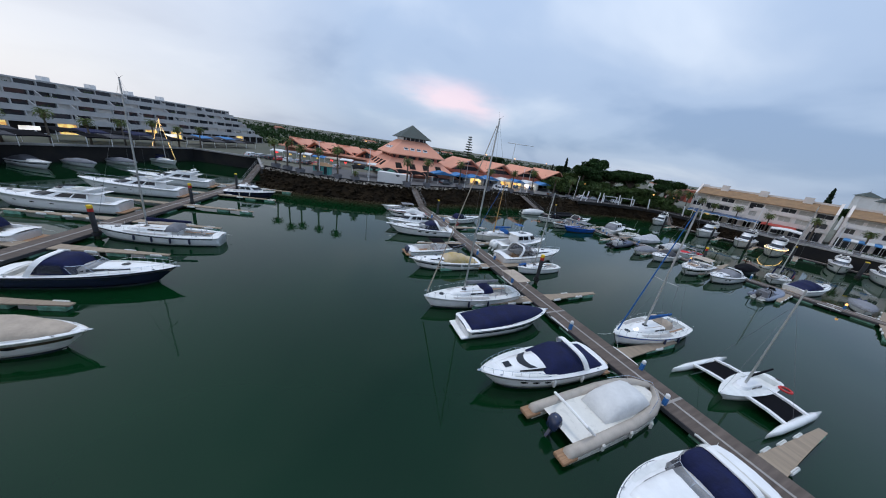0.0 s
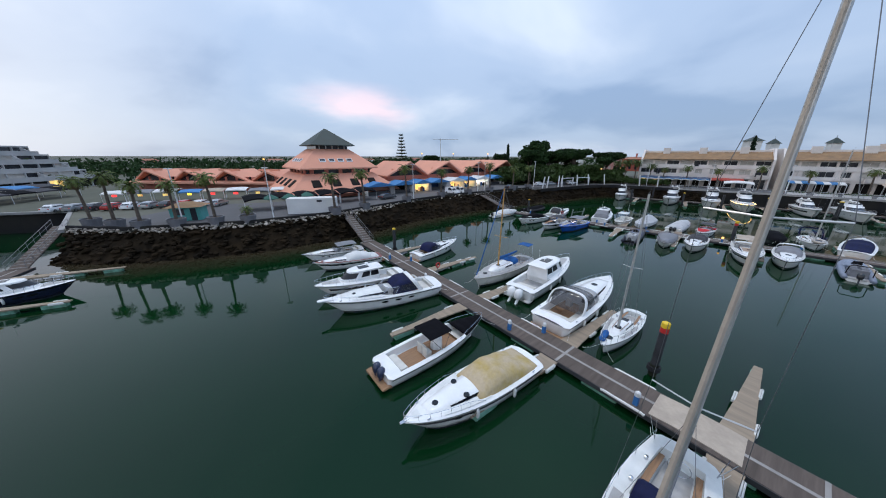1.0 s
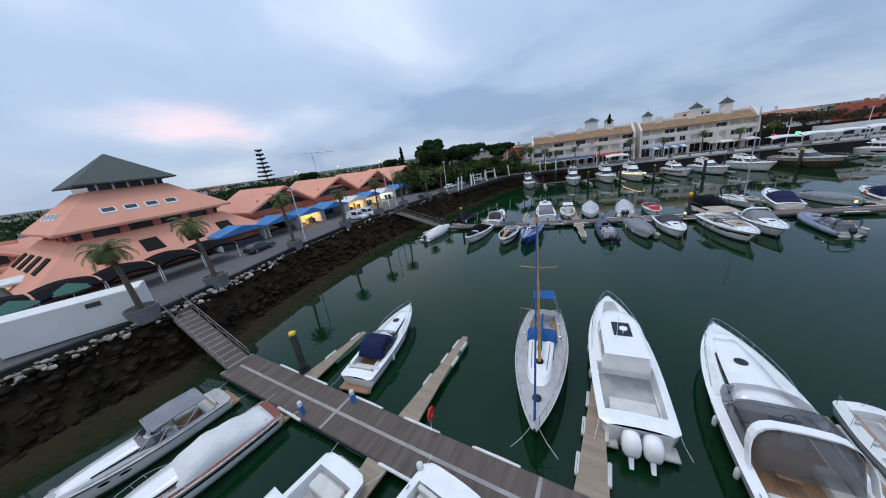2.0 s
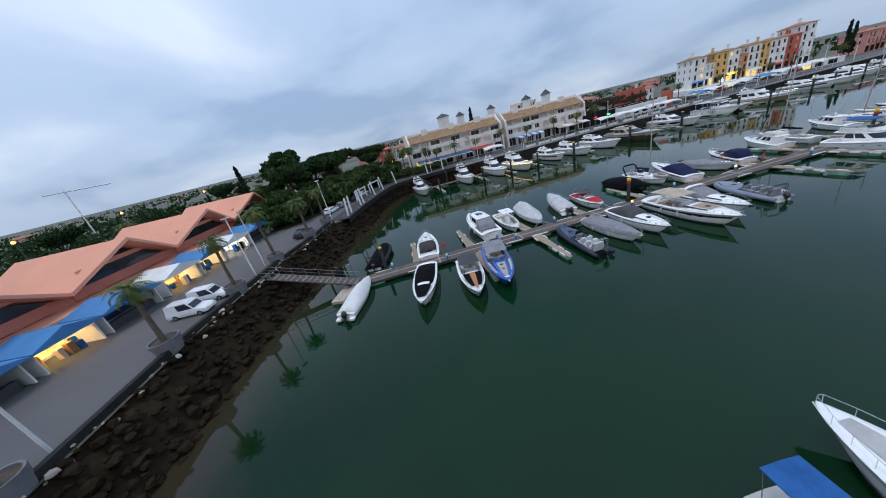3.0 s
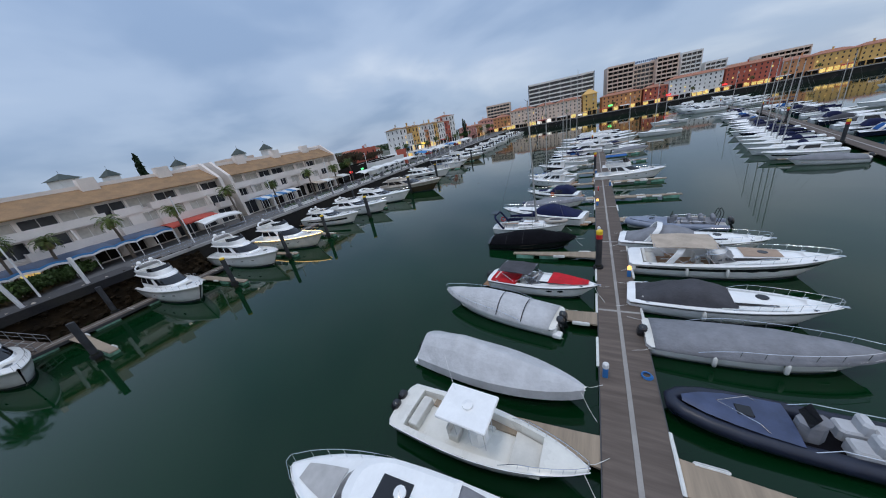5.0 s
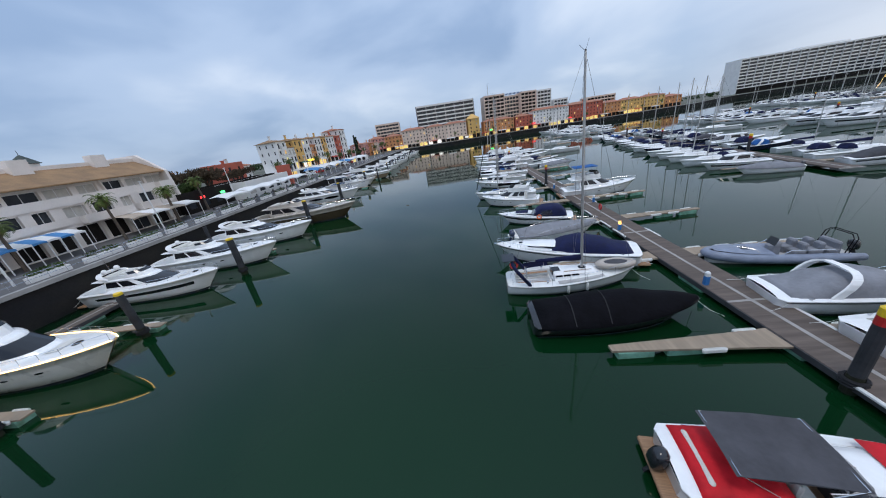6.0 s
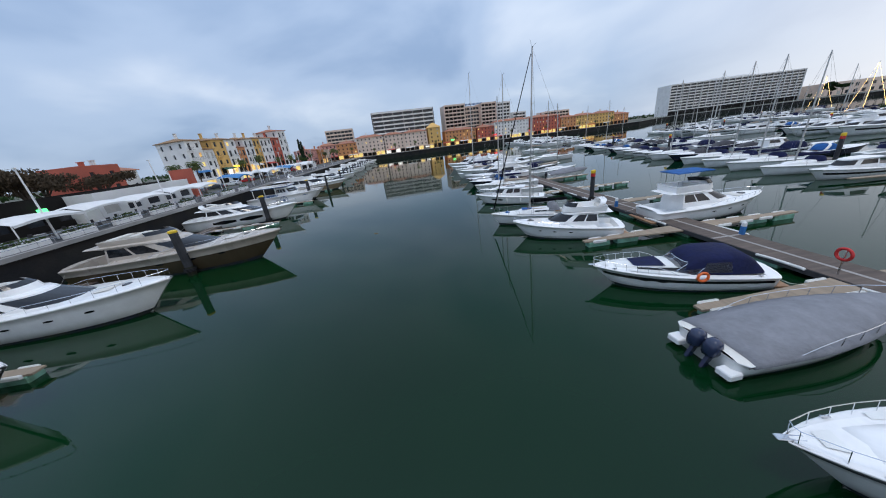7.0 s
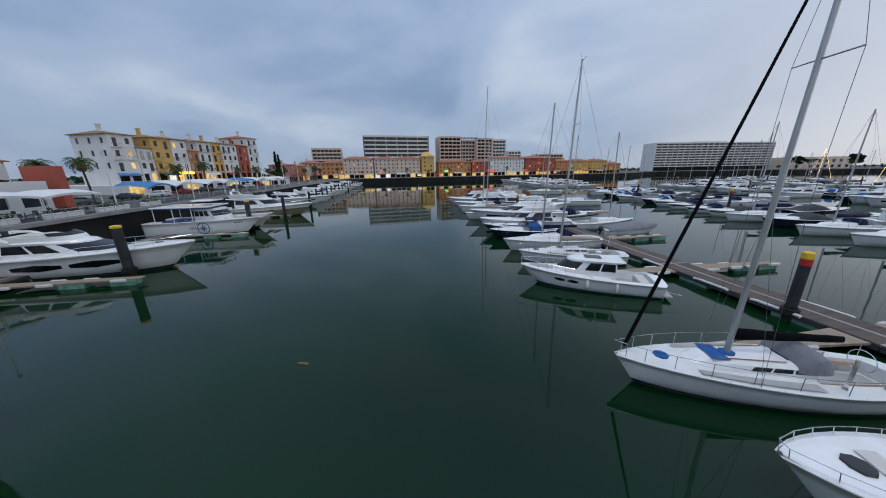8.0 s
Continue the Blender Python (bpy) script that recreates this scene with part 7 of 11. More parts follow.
def trimaran(x, y, hd):
    t = thing("trimaran", "white folding trimaran with black netting between its hulls", "sailboat", x, y, 0, hd, "moored boats")
    h = Hull(8.2, 2.2, 0.75, 0.95, stern=0.7, fine=1.8)
    part("hull", h.shell(), GEL, t, smooth=True)
    part("deck", h.deck(0.06, 0.42, 0.4, coam=0.7), DECKW, t)
    deckhouse(t, h.x(0.40), h.x(0.74), 1.15, 1.0, [(0.8, 0, 0, 0), (0.95, 0.1, 0, 0.05), (1.12, 0.3, 0, 0.12), (1.2, 0.4, 0, 0.2)], GEL, SMOKE, name="coachroof", front=False, panes=2)
    for sgn in (1, -1):
        bm = B0()
        loft(bm, [[(u, sgn * 3.1 + w * math.cos(a), 0.30 + hh * math.sin(a) * (1 if math.sin(a) > 0 else 0.9)) for a in (2 * math.pi * k / 8 for k in range(8))] for u, w, hh in ((-3.9, 0.06, 0.15), (-2.5, 0.24, 0.32), (0, 0.28, 0.36), (2.5, 0.24, 0.38), (4.3, 0.04, 0.28))])
        part("outrigger", bm, GEL, t, smooth=True)
        for xx in (-1.6, 1.7):
            bm = B0()
            loft(bm, [[(xx - 0.16, y_, z_), (xx + 0.16, y_, z_), (xx + 0.16, y_, z_ + 0.16), (xx - 0.16, y_, z_ + 0.16)] for y_, z_ in ((sgn * 0.7, 0.72), (sgn * 2.0, 0.66), (sgn * 3.1, 0.48))])
            part("cross_beam", bm, GEL, t)
        bm = B0()
        loft(bm, [[(xx, sgn * y_, z_) for y_, z_ in ((0.85, 0.72), (1.9, 0.66), (2.85, 0.55))] for xx in (-1.4, 0, 1.5)], closed=False)
        part("netting", bm, BLACKC, t)
    bm = B0()
    tube(bm, [(0.6, 0, 0.9), (0.4, 0, 9.8)], 0.09, 6, 0.06)
    ms = part("mast", bm, ALU, t)
    bm = B0()
    for sgn in (1, -1):
        tube(bm, [(0.2, sgn * 2.9, 0.5), (0.42, 0, 8.6)], 0.009, 3)
    tube(bm, [(4.0, 0, 1.0), (0.42, 0, 8.8)], 0.009, 3)
    part("rigging", bm, WIRE, ms)
    bm = B0()
    tube(bm, [(0.45, 0, 1.9), (-3.0, 0, 1.95)], 0.11, 6, 0.07)
    part("boom", bm, BLACKC, ms)
    outboard(t, -4.1, 0.3, 0.5, COWLB, 0.7, 0.4)
    bm = B0()
    torus(bm, (-3.1, 1.2, 0.85), 0.36, 0.09, "z", 16, 6)
    part("life_ring", bm, RED, t, "red life ring lying on the netting")
    return t


trimaran(27.0, 14.0, -160)

# ---------- boats on pontoon B ----------
openboat("white open boat under a white cover by the gangway", 33.4, 84.0, 15, 7.7, cover=WHITEC, coverh=0.75, eng=1, aft=False)
cruiser("white runabout with black covers", 27.9, 73.2, -158, 9.6, B=2.9, top="cover", topm=BLACKC, rail=False, hat=False, deckm=GEL, cov=(0.04, 0.62), fore=((0.66, 0.92, 0.80, BLACKC, 0.03),), boot=True)
cruiser("white day boat with an orange wooden foredeck panel and grey bimini", 30.2, 67.7, -153, 8.8, B=2.9, top="bimini", topm=DGREYC, hat=False, stripe=BLACKH, fore=((0.56, 0.88, 0.78, BLACKC, 0.03), (0.56, 0.93, 0.24, TEAKO, 0.055)))
cruiser("bright blue runabout with a grey bimini", 32.1, 65.0, -156, 10.0, B=3.1, top="bimini", topm=GREYC, hullm=BLUEH, deckm=BLUEH, hat=False, trunkm=BLUEH, fore=((0.60, 0.90, 0.34, BEIGED, 0.03),), dots=((0.66, 0.0), (0.75, 0.0)))
rib("large navy rigid inflatable with covered seats and a black outboard", 47.0, 60.6, 32, 9.0, B=2.6)
openboat("white boat under a grey cover with bow rails", 42.2, 52.0, -147, 9.0, cover=GREYC, coverh=0.5, eng=1, fend=(0.3, 0.6), railed=True)
cruiser("white cruiser with a dark grey cockpit cover", 44.0, 49.1, -152, 9.6, top="cover", topm=DGREYC, fend=(0.4,), ports=())
cruiser("large white cruiser with beige bimini and radar arch", 45.1, 42.6, -149, 11.6, top="bimini", topm=BEIGEC, archm=GEL, fend=(0.3, 0.5), stripe=BLACKH, pad=UPHB)
cruiser("white cruiser with grey cockpit cover and arch", 48.6, 40.7, -156, 10.2, top="cover", topm=GREYC, archm=GEL)
rib("blue-grey rigid inflatable with a black roll bar", 60.2, 39.6, 25, 8.4, tubem=HYPG, seatm=GREYC, archb=BLACKC)
rib("black covered inflatable with a black roll bar beside the pontoon", 44.2, 88.4, 20, 8.0, B=3.2, tubem=RUBBER, cover=BLACKC, archb=BLACKC, tilt=0.2)
openboat("small personal watercraft under a black and grey cover", 36.6, 92.0, 30, 3.3, B=1.3, cover=BLACKC, coverh=0.45, eng=0, hullm=DGREYC, inner=DGREYC, aft=False)
cruiser("white sports boat with a grey enclosed cockpit", 47.3, 81.9, 28, 9.2, B=3.2, top="hood", topm=DGREYC, archm=GEL, hat=True, ports=(), fend=(0.4,), teak=False)
hardtop("white hardtop cruiser with grey aft enclosure", 54.8, 76.3, 36, 10.6, B=3.6, encl=GREYC)
openboat("white centre console fishing boat with a white hard top", 47.2, 66.3, -150, 9.0, ttop=GEL, eng=2, inner=GEL2, aft=False)
openboat("motorboat under a light grey full cover", 49.4, 63.3, -154, 9.6, B=2.9, cover=LGREYC, coverh=1.25, eng=2, aft=False, ridged=True)
openboat("motorboat under a grey cover with black straps and twin outboards", 62.8, 63.0, 22, 9.4, B=2.9, cover=LGREYC, coverh=0.75, eng=2, engm=COWLB, strap=BLACKC, railed=True)
cruiser("white runabout with red covers, grey bimini and black outboard", 54.2, 54.8, -156, 8.6, B=2.6, top="bimini", topm=DGREYC, deckm=GEL, fore=((0.60, 0.93, 0.78, REDC, 0.04),), aftcover=REDC, eng=1, rail=False, hat=False, aft=False)
openboat("motorboat lashed under a black cover", 61.0, 47.6, -148, 9.4, B=3.2, cover=BLACKC, coverh=0.85, eng=0, hullm=BLACKH, inner=BLACKH, strap=RUBBER, aft=False)
sailboat("white sailing yacht with navy covers and a dinghy on its foredeck", 64.5, 44.6, -150, 8.9, B=3.3, mast=15.2, coverm=NAVY, dinghy=True, furl=None, solar=NAVY, cloth=NAVY, fend=(0.45, 0.6), fendm=FEND, aft=False)
cruiser("white sports cruiser with a navy cockpit cover", 75.6, 44.4, 17, 11.4, B=3.4, top="cover", topm=NAVY, stripe=None, ports=(), hat=False, dots=((0.80, 0.0),))
openboat("white motorboat under a grey cover with twin navy outboards", 68.7, 34.5, -144, 8.8, B=3.0, cover=GREYC, coverh=0.42, eng=2, engm=COWLN, railed=True, aft=False)
cruiser("white cruiser with a navy cockpit enclosure and orange ring", 80.2, 34.4, 18, 8.6, B=3.0, top="hood", topm=NAVY, stripe=BLACKH, pad=NAVY, clear=True, ring=ORANGE, big=True, hat=False)
flybridge("white flybridge cruiser with a bimini frame", 87.2, 26.6, 14, 8.9, B=3.2, domes=0)
sailboat("white sloop with blue hatches, boom and black furled headsail", 90.5, 23.2, 20, 10.2, mast=16.2, furl=BLACKC, coverm=BLACKC, hood=GREYC, stripe=None, hatchm=BLUEC)
hardtop("white pilothouse motorboat with smoked windows", 96.3, 13.3, 8, 9.4, glass=SMOKE)
sailboat("white sailing yacht with a tan sail cover", 97.4, 8.6, 22, 9.6, mast=17.0, coverm=BEIGEC)
cruiser("motor cruiser with a navy hull", 104.6, -2.4, 10, 10.2, hullm=NAVYH, top="bimini", topm=NAVY)
flybridge("white fishing cruiser with a blue canopy over its bridge", 67.0, 15.4, -150, 10.4, B=3.7, canopy=BLUEC, domes=0, archy=False)

def excursion_catamaran(bx, by, hd, L, B):
    """Trip boat on two tall hulls, with a wheelhouse, a roof on posts and a compass painted on its sides."""
    t = boat("excursion_catamaran", "white excursion catamaran with a navy compass painted on its side", "boat", bx, by, hd, L)
    h = Hull(L, 2.0, 2.1, 2.5, stern=0.95, fine=3.0, rake=0.16)
    for sgn in (1, -1):
        bm = h.shell()
        bmesh.ops.translate(bm, vec=(0, sgn * (B / 2 - 1.0), 0), verts=bm.verts)
        hl = part("hull", bm, GEL, t, smooth=True)
        bm = h.band(-0.06, 0.12)
        bmesh.ops.translate(bm, vec=(0, sgn * (B / 2 - 1.0), 0), verts=bm.verts)
        part("boot_top", bm, BOOT, hl)
        # compass: ring and points, and plain bars of lettering
        yo = sgn * (B / 2 - 1.0)
        pt = lambda s, f: (lambda p: (p[0], p[1] + yo, p[2]))(h.side(s, f, sgn, 0.02))
        bm = B0()
        n = 24
        for k in range(n):
            a0, a1 = 2 * math.pi * k / n, 2 * math.pi * (k + 1) / n
            quad(bm, *[pt(0.50 + 0.055 * rr_ * math.cos(a), 0.52 + 0.40 * rr_ * math.sin(a)) for rr_, a in ((1.0, a0), (1.0, a1), (0.86, a1), (0.86, a0))])
        for k in range(8):
            a = math.pi * k / 4
            ln = 1.15 if k % 2 == 0 else 0.75
            bm.faces.new([bm.verts.new(pt(0.50 + 0.055 * q * math.cos(a + e), 0.52 + 0.40 * q * math.sin(a + e))) for q, e in ((0.12, -1.2), (ln, 0.0), (0.12, 1.2))])
        part("compass_emblem", bm, BLUEPX, hl)
        for s0, s1 in ((0.385, 0.395), (0.40, 0.41), (0.415, 0.425), (0.43, 0.438)):
            bm = B0()
            quad(bm, pt(s0, 0.45), pt(s1, 0.45), pt(s1, 0.66), pt(s0, 0.66))
            part("bar", bm, GPLAS, hl)
        for s0 in (0.78, 0.80, 0.82, 0.84):
            bm = B0()
            quad(bm, pt(s0, 0.72), pt(s0 + 0.012, 0.72), pt(s0 + 0.012, 0.80), pt(s0, 0.80))
            part("bar", bm, BLUEPX, hl)
    bm = B0()
    box(bm, -L * 0.46, L * 0.30, -B / 2 + 0.9, B / 2 - 0.9, 1.0, 1.7)
    part("bridge_deck", bm, DECKW, t)
    bm = B0()
    loft(bm, [[(L * u, -w, z), (L * u, w, z)] for u, w, z in ((0.30, B / 2 - 1.2, 1.66), (0.40, B / 2 - 1.1, 1.9), (0.46, B / 2 - 1.0, 2.1))], closed=False)
    part("bow_netting", bm, DECKG, t)
    deckhouse(t, -L * 0.10, L * 0.16, B * 0.66, B * 0.62, [(1.6, 0, 0, 0), (2.7, 0.3, 0, 0.05), (3.6, 0.9, 0.05, 0.3), (3.75, 0.9, -0.2, 0.2), (3.85, 1.1, 0, 0.4)], GEL, SMOKE, name="wheelhouse", panes=3, overhang=0.05)
    bm = B0()
    box(bm, -L * 0.44, L * 0.06, -B * 0.42, B * 0.42, 4.1, 4.25, 0.05)
    rf = part("roof", bm, GEL, t)
    bm = B0()
    box(bm, -L * 0.44, L * 0.06, -B * 0.425, B * 0.425, 3.98, 4.1)
    part("roof_edge", bm, BLUEPX, rf)
    for sx in (-0.42, -0.26, -0.10):
        for sy in (-1, 1):
            bm = B0()
            tube(bm, [(sx * L, sy * B * 0.40, 1.7), (sx * L, sy * B * 0.40, 4.0)], 0.06, 6)
            part("post", bm, GEL, rf)
    bm = B0()
    loft(bm, [[(x, w, z) for w, z in ((-B * 0.26, 4.95), (-B * 0.2, 5.05), (B * 0.2, 5.05), (B * 0.26, 4.95), (B * 0.24, 4.88), (-B * 0.24, 4.88))] for x in (-L * 0.12, L * 0.06)])
    bt = part("bridge_roof", bm, GEL, t)
    bm = B0()
    for sx in (-0.11, 0.05):
        for sy in (-1, 1):
            tube(bm, [(sx * L, sy * B * 0.24, 4.2), (sx * L, sy * B * 0.24, 4.92)], 0.04, 5)
    part("bridge_posts", bm, DFRAME, bt)
    for k in range(5):
        bm = B0()
        x = -L * 0.40 + k * 0.95
        box(bm, x, x + 0.5, -B * 0.3, B * 0.3, 1.7, 2.15, 0.05)
        part("bench_seat", bm, BLUEP, t)
    bm = B0()
    for sgn in (1, -1):
        pts = [(L * u, sgn * (B / 2 - 0.3), 2.3 + 0.5 * max(0, u + 0.2) + 0.8) for u in (0.1, 0.2, 0.3, 0.4, 0.46)]
        tube(bm, pts, 0.022, 4)
        for p in pts:
            tube(bm, [(p[0], p[1], p[2] - 0.9), p], 0.018, 4)
    part("bow_rail", bm, STEEL, t)
    return t


# ---------- motor yachts along the east quay, bows to the water ----------
BHD = -144.6
flybridge("white flybridge yacht at the end of the quay", 78.2, 95.8, BHD + 4, 14.0, domes=2)
flybridge("white flybridge yacht with satellite domes", 84.6, 84.2, BHD - 3, 16.0, domes=2)
flybridge("white flybridge yacht with blue gear on its foredeck", 89.3, 75.6, BHD - 2, 16.5, domes=2)
flybridge("ivory motor yacht with a glowing rope light along its gunwale", 92.0, 68.8, BHD, 16.5, hullm=GEL2, rope=True, domes=1)
flybridge("white sports yacht with a black hull band", 100.6, 60.4, BHD, 15.0, stripe=BLACKH, sport=True, domes=2)
flybridge("white flybridge yacht with dark saloon windows", 102.6, 53.2, BHD, 16.5, sport=True, domes=1)
flybridge("white sports yacht with a swept arch", 107.3, 45.6, BHD, 17.0, sport=True, domes=0)
flybridge("bronze and beige sports yacht", 109.4, 35.4, BHD - 2, 20.0, hullm=TAUPE, housem=TAUPE, lowm=BRONZED, sport=True, domes=0, archy=False)
flybridge("white yacht with large black hull windows", 125.8, 21.8, BHD, 17.5, domes=0, sport=True, hullwin=True)
excursion_catamaran(137.0, 7.4, BHD, 15.0, 6.4)
flybridge("white flybridge yacht with gold underbody", 144.5, -7.4, BHD, 18.0, lowm=BRONZE, domes=1)

pier = pontoon("floating walkway along the east quay", *bank(-14, -5.5), math.degrees(math.atan2(BANKD.y, BANKD.x)), 170, 1.9, 10)
for k, u in enumerate((-9, 4, 12.5, 21, 38, 57, 70, 88, 106, 124)):
    x, y = bank(u, -6.2)
    finger(x, y, BHD, 10.5, 1.0, 0.9, seed=k + 120, gro="east quay fingers")
    if u < 30 or u > 100:
        mooring_pile(*bank(u - 0.9, -15.8), 4.3, "yellow" if k % 2 else "plain", 0.27)
    if k % 2 == 0:
        mooring_pile(*bank(u + 4.0, -4.2), 4.2, "plain", 0.25)
for x, y in ((102.4, 58.0), (115.0, 42.2), (128.0, 26.2), (140.5, 8.2)):
    mooring_pile(x, y, 4.6, "yellow", 0.36)
gangway("steep gangway from the east quay to the floating walkway", *bank(-11, -5.5), *bank(-15, 0.6), 0.6, QZ, 1.4)

# further boats: templates copied along the rows
TEMPL = [
    cruiser("white cruiser with a navy hood moored in the row", 0, -500, 0, 10, top="hood", topm=NAVY, fend=(), stripe=NAVYH),
    cruiser("white cruiser with a grey cover moored in the row", 0, -510, 0, 10, top="cover", topm=DGREYC, stripe=DGREYC),
    flybridge("white flybridge motor yacht moored in the row", 0, -520, 0, 13, panes=1),
    sailboat("white sailing yacht moored in the row", 0, -530, 0, 11, mast=15, coverm=NAVY, hood=NAVY),
    hardtop("white hardtop cruiser moored in the row", 0, -540, 0, 10, panes=1, stripe=BLACKH),
    flybridge("large white sports yacht moored in the row", 0, -550, 0, 16, sport=True, stripe=BLACKH, panes=1),
    cruiser("white cruiser with blue bimini moored in the row", 0, -560, 0, 9, top="hood", topm=BLUEC, archm=GEL, hullm=NAVYH),
    sailboat("white ketch with tan covers moored in the row", 0, -570, 0, 10, mast=13.5, coverm=BEIGEC, bimini=NAVY),
    cruiser("navy-hulled cruiser moored in the row", 0, -580, 0, 10, hullm=NAVYH, top="cover", topm=DGREYC),
    openboat("open boat under a grey cover in the row", 0, -590, 0, 8, cover=GREYC, coverh=0.6, eng=1),
]
SMALL = {"fender", "portlight", "mooring_line", "seat", "bench_seat", "bridge_seat", "deck_hatch", "sun_pad", "bimini_frame", "windscreen_frame", "anchor_roller", "aerial", "satellite_dome", "steering_wheel", "cockpit_bench", "vinyl_window", "masthead", "spreader", "boot_top", "cockpit_sole", "swim_platform", "life_line", "bow_rail", "sunroof", "roof_hatch", "radar_dome", "cockpit_sole", "bridge_screen", "panel_bracket", "rub_rail", "trunk_window", "side_deck_pad", "winch", "grab_rail", "companionway"}


def thin_out(t):
    """Drops the fittings that cannot be told on a boat far down the rows."""
    gone = []
    for o in t.children_recursive:
        if o.name.split(".")[0] == "side_window" and t.name.startswith("sail"):
            gone.append(o)
        elif o.name.split(".")[0] in SMALL or (o.parent and o.parent.name.split(".")[0] in SMALL):
            gone.append(o)
    for o in gone:
        bpy.data.objects.remove(o)


for tm_ in TEMPL:
    thin_out(tm_)
TLEN = [10, 10, 13, 11, 10, 16, 9, 10, 10, 8]
rb = random.Random(21)
spare = list(range(len(TEMPL)))


def row_boat(k, bx, by, hd, scale=1.0):
    """A boat of kind k with its stem at a place; the first use of a kind moves the template itself."""
    a = radians(hd)
    L = TLEN[k] * scale
    mtx = pose(bx - math.cos(a) * L / 2, by - math.sin(a) * L / 2, 0, 0, 0, hd) @ Matrix.Diagonal((scale, scale, scale, 1))
    if k in spare:
        spare.remove(k)
        TEMPL[k].matrix_basis = mtx
        return TEMPL[k]
    return copy_thing(TEMPL[k], mtx)


# rest of pontoon B
for u, k in ((109.5, 9),  (114, 7), (121, 0), (131, 2), (136, 5), (147, 2), (156, 4)):
    row_boat(k, *along_b(u, -11.2), -147 + rb.uniform(-2, 2))
for u, k in ((104.5, 3), (110, 6), (115, 2), (122, 5), (126, 7), (138.5, 2), (144, 5), (150, 2)):
    row_boat(k, *along_b(u, 12.4), 33 + rb.uniform(-3, 3))
sailboat("tall white sloop with a navy sail cover", *along_b(134.5, 12.0), 33, 13.0, mast=24.0, coverm=NAVY, hood=NAVY)
# rest of the east quay
for u, k in ((132, 5), (139, 2), (146, 4), (153, 2), (160, 5), (168, 2), (176, 4), (184, 2), (192, 5), (200, 2), (208, 5), (216, 4), (225, 2), (234, 5), (243, 2), (252, 4)):
    row_boat(k, *bank(u, -16.5 + rb.uniform(-2, 1)), BHD + rb.uniform(-3, 3))
    mooring_pile(*bank(u + 3.4, -14.5), 4.2, "plain", 0.25)

# ---------- further pontoons to the south ----------
def row(x0, y0, ang, length, step, kinds, sides=(1, -1), seed=1, reach=11.5, skip=()):
    rr = random.Random(seed)
    t = pontoon("boarded pontoon with rows of moored yachts", x0, y0, ang, length, 2.4, 30, lite=True)
    d = Vector((math.cos(radians(ang)), math.sin(radians(ang))))
    nn = Vector((-d.y, d.x))
    u = 4.0
    i = 0
    while u < length:
        for sgn in sides:
            if rr.random() < 0.93 and i not in skip:
                k = rr.choice(kinds)
                L = TLEN[k]
                p = Vector((x0, y0)) + d * u + nn * sgn * (1.8 + L)
                row_boat(k, p.x, p.y, ang + sgn * 90 + rr.uniform(-3, 3), rr.uniform(0.78, 1.0))
            i += 1
        if int(u / step) % 9 == 0:
            for sgn in sides:
                p = Vector((x0, y0)) + d * (u + step / 2) + nn * sgn * 1.2
                finger(p.x, p.y, ang + sgn * 90, 9, seed=int(u), bumpers=False, gro="far fingers")
        if int(u / step) % 7 == 2:
            p = Vector((x0, y0)) + d * (u + step / 2) + nn * 1.6
            mooring_pile(p.x, p.y, 4.2, "red")
        u += step + rr.uniform(-0.3, 0.6)
    return t


row(44.6, 6.5, -68, 104, 5.0, (0, 1, 9, 4, 6, 8, 3, 3), seed=3)
row(8, -26, -68, 120, 4.9, (0, 2, 4, 5, 3, 6, 7, 2), seed=4)
row(96, -112, -62, 80, 5.6, (2, 5, 2, 5, 4), seed=5)
row(-32, -55, -70, 150, 5.0, (0, 3, 2, 4, 7, 3, 5, 1), seed=6)
row(-74, -95, -72, 80, 5.2, (3, 2, 7, 4, 3, 5), seed=7)
# pontoon C
cruiser("white cruiser with a navy hull and navy bimini", -24.0, 20.0, 16, 11.5, hullm=NAVYH, top="hood", topm=NAVY, archm=GEL)
sailboat("white ketch-rigged yacht with navy fenders and sail covers", -39.5, 27.2, -167, 12.4, mast=17.5, coverm=NAVY, hood=GREYC, fend=(0.2, 0.35, 0.5, 0.65), stripe=NAVYH)
cruiser("cream motorboat under a beige canvas cover with a brown band", -21.6, 10.8, 10, 10.5, top="full", topm=BEIGEC, hullm=GEL2, stripe=BRONZED, hat=False, rail=False)
flybridge("large white sports yacht with navy cockpit cover", -60, 33, -166, 14.5, sport=True, domes=0)
flybridge("large white motor yacht beside the pontoon", -62, 45, -166, 14.5, sport=True)
flybridge("white sports yacht with a swept arch beside the pontoon", -64, 55, -164, 14, sport=True)
hardtop("white hardtop motorboat with a dark hull", -35.5, 57.4, 16, 9.2, hullm=NAVYH)
cruiser("white cruiser with a navy cockpit hood beside the pontoon", -54.5, 22, -170, 11.5, top="hood", topm=NAVY)
row_boat(3, -57, 12, -170)
row_boat(0, -25, 2, 10)
row_boat(9, -78, 62, -8)
row_boat(1, -79, 55, -8)
row_boat(9, -77, 70, -8)
row_boat(0, -80, 47, -8)


def dressed_yacht(x, y, hd, scale=1.0):
    """A yacht of the row with warm strings of lights on its stays."""
    t = row_boat(3, x, y, hd, scale)
    for k, (a, b) in enumerate((((5.2, 0, 1.6), (0.85, 0, 14.8)), ((0.85, 0, 14.8), (-5.2, 0, 1.5)), ((0.9, 0.12, 2.4), (0.86, 0.1, 14.6)))):
        bm = B0()
        tube(bm, [a, b], 0.03, 4)
        part("string_light", bm, ROPE, t, "glowing warm string of lights")
    return t


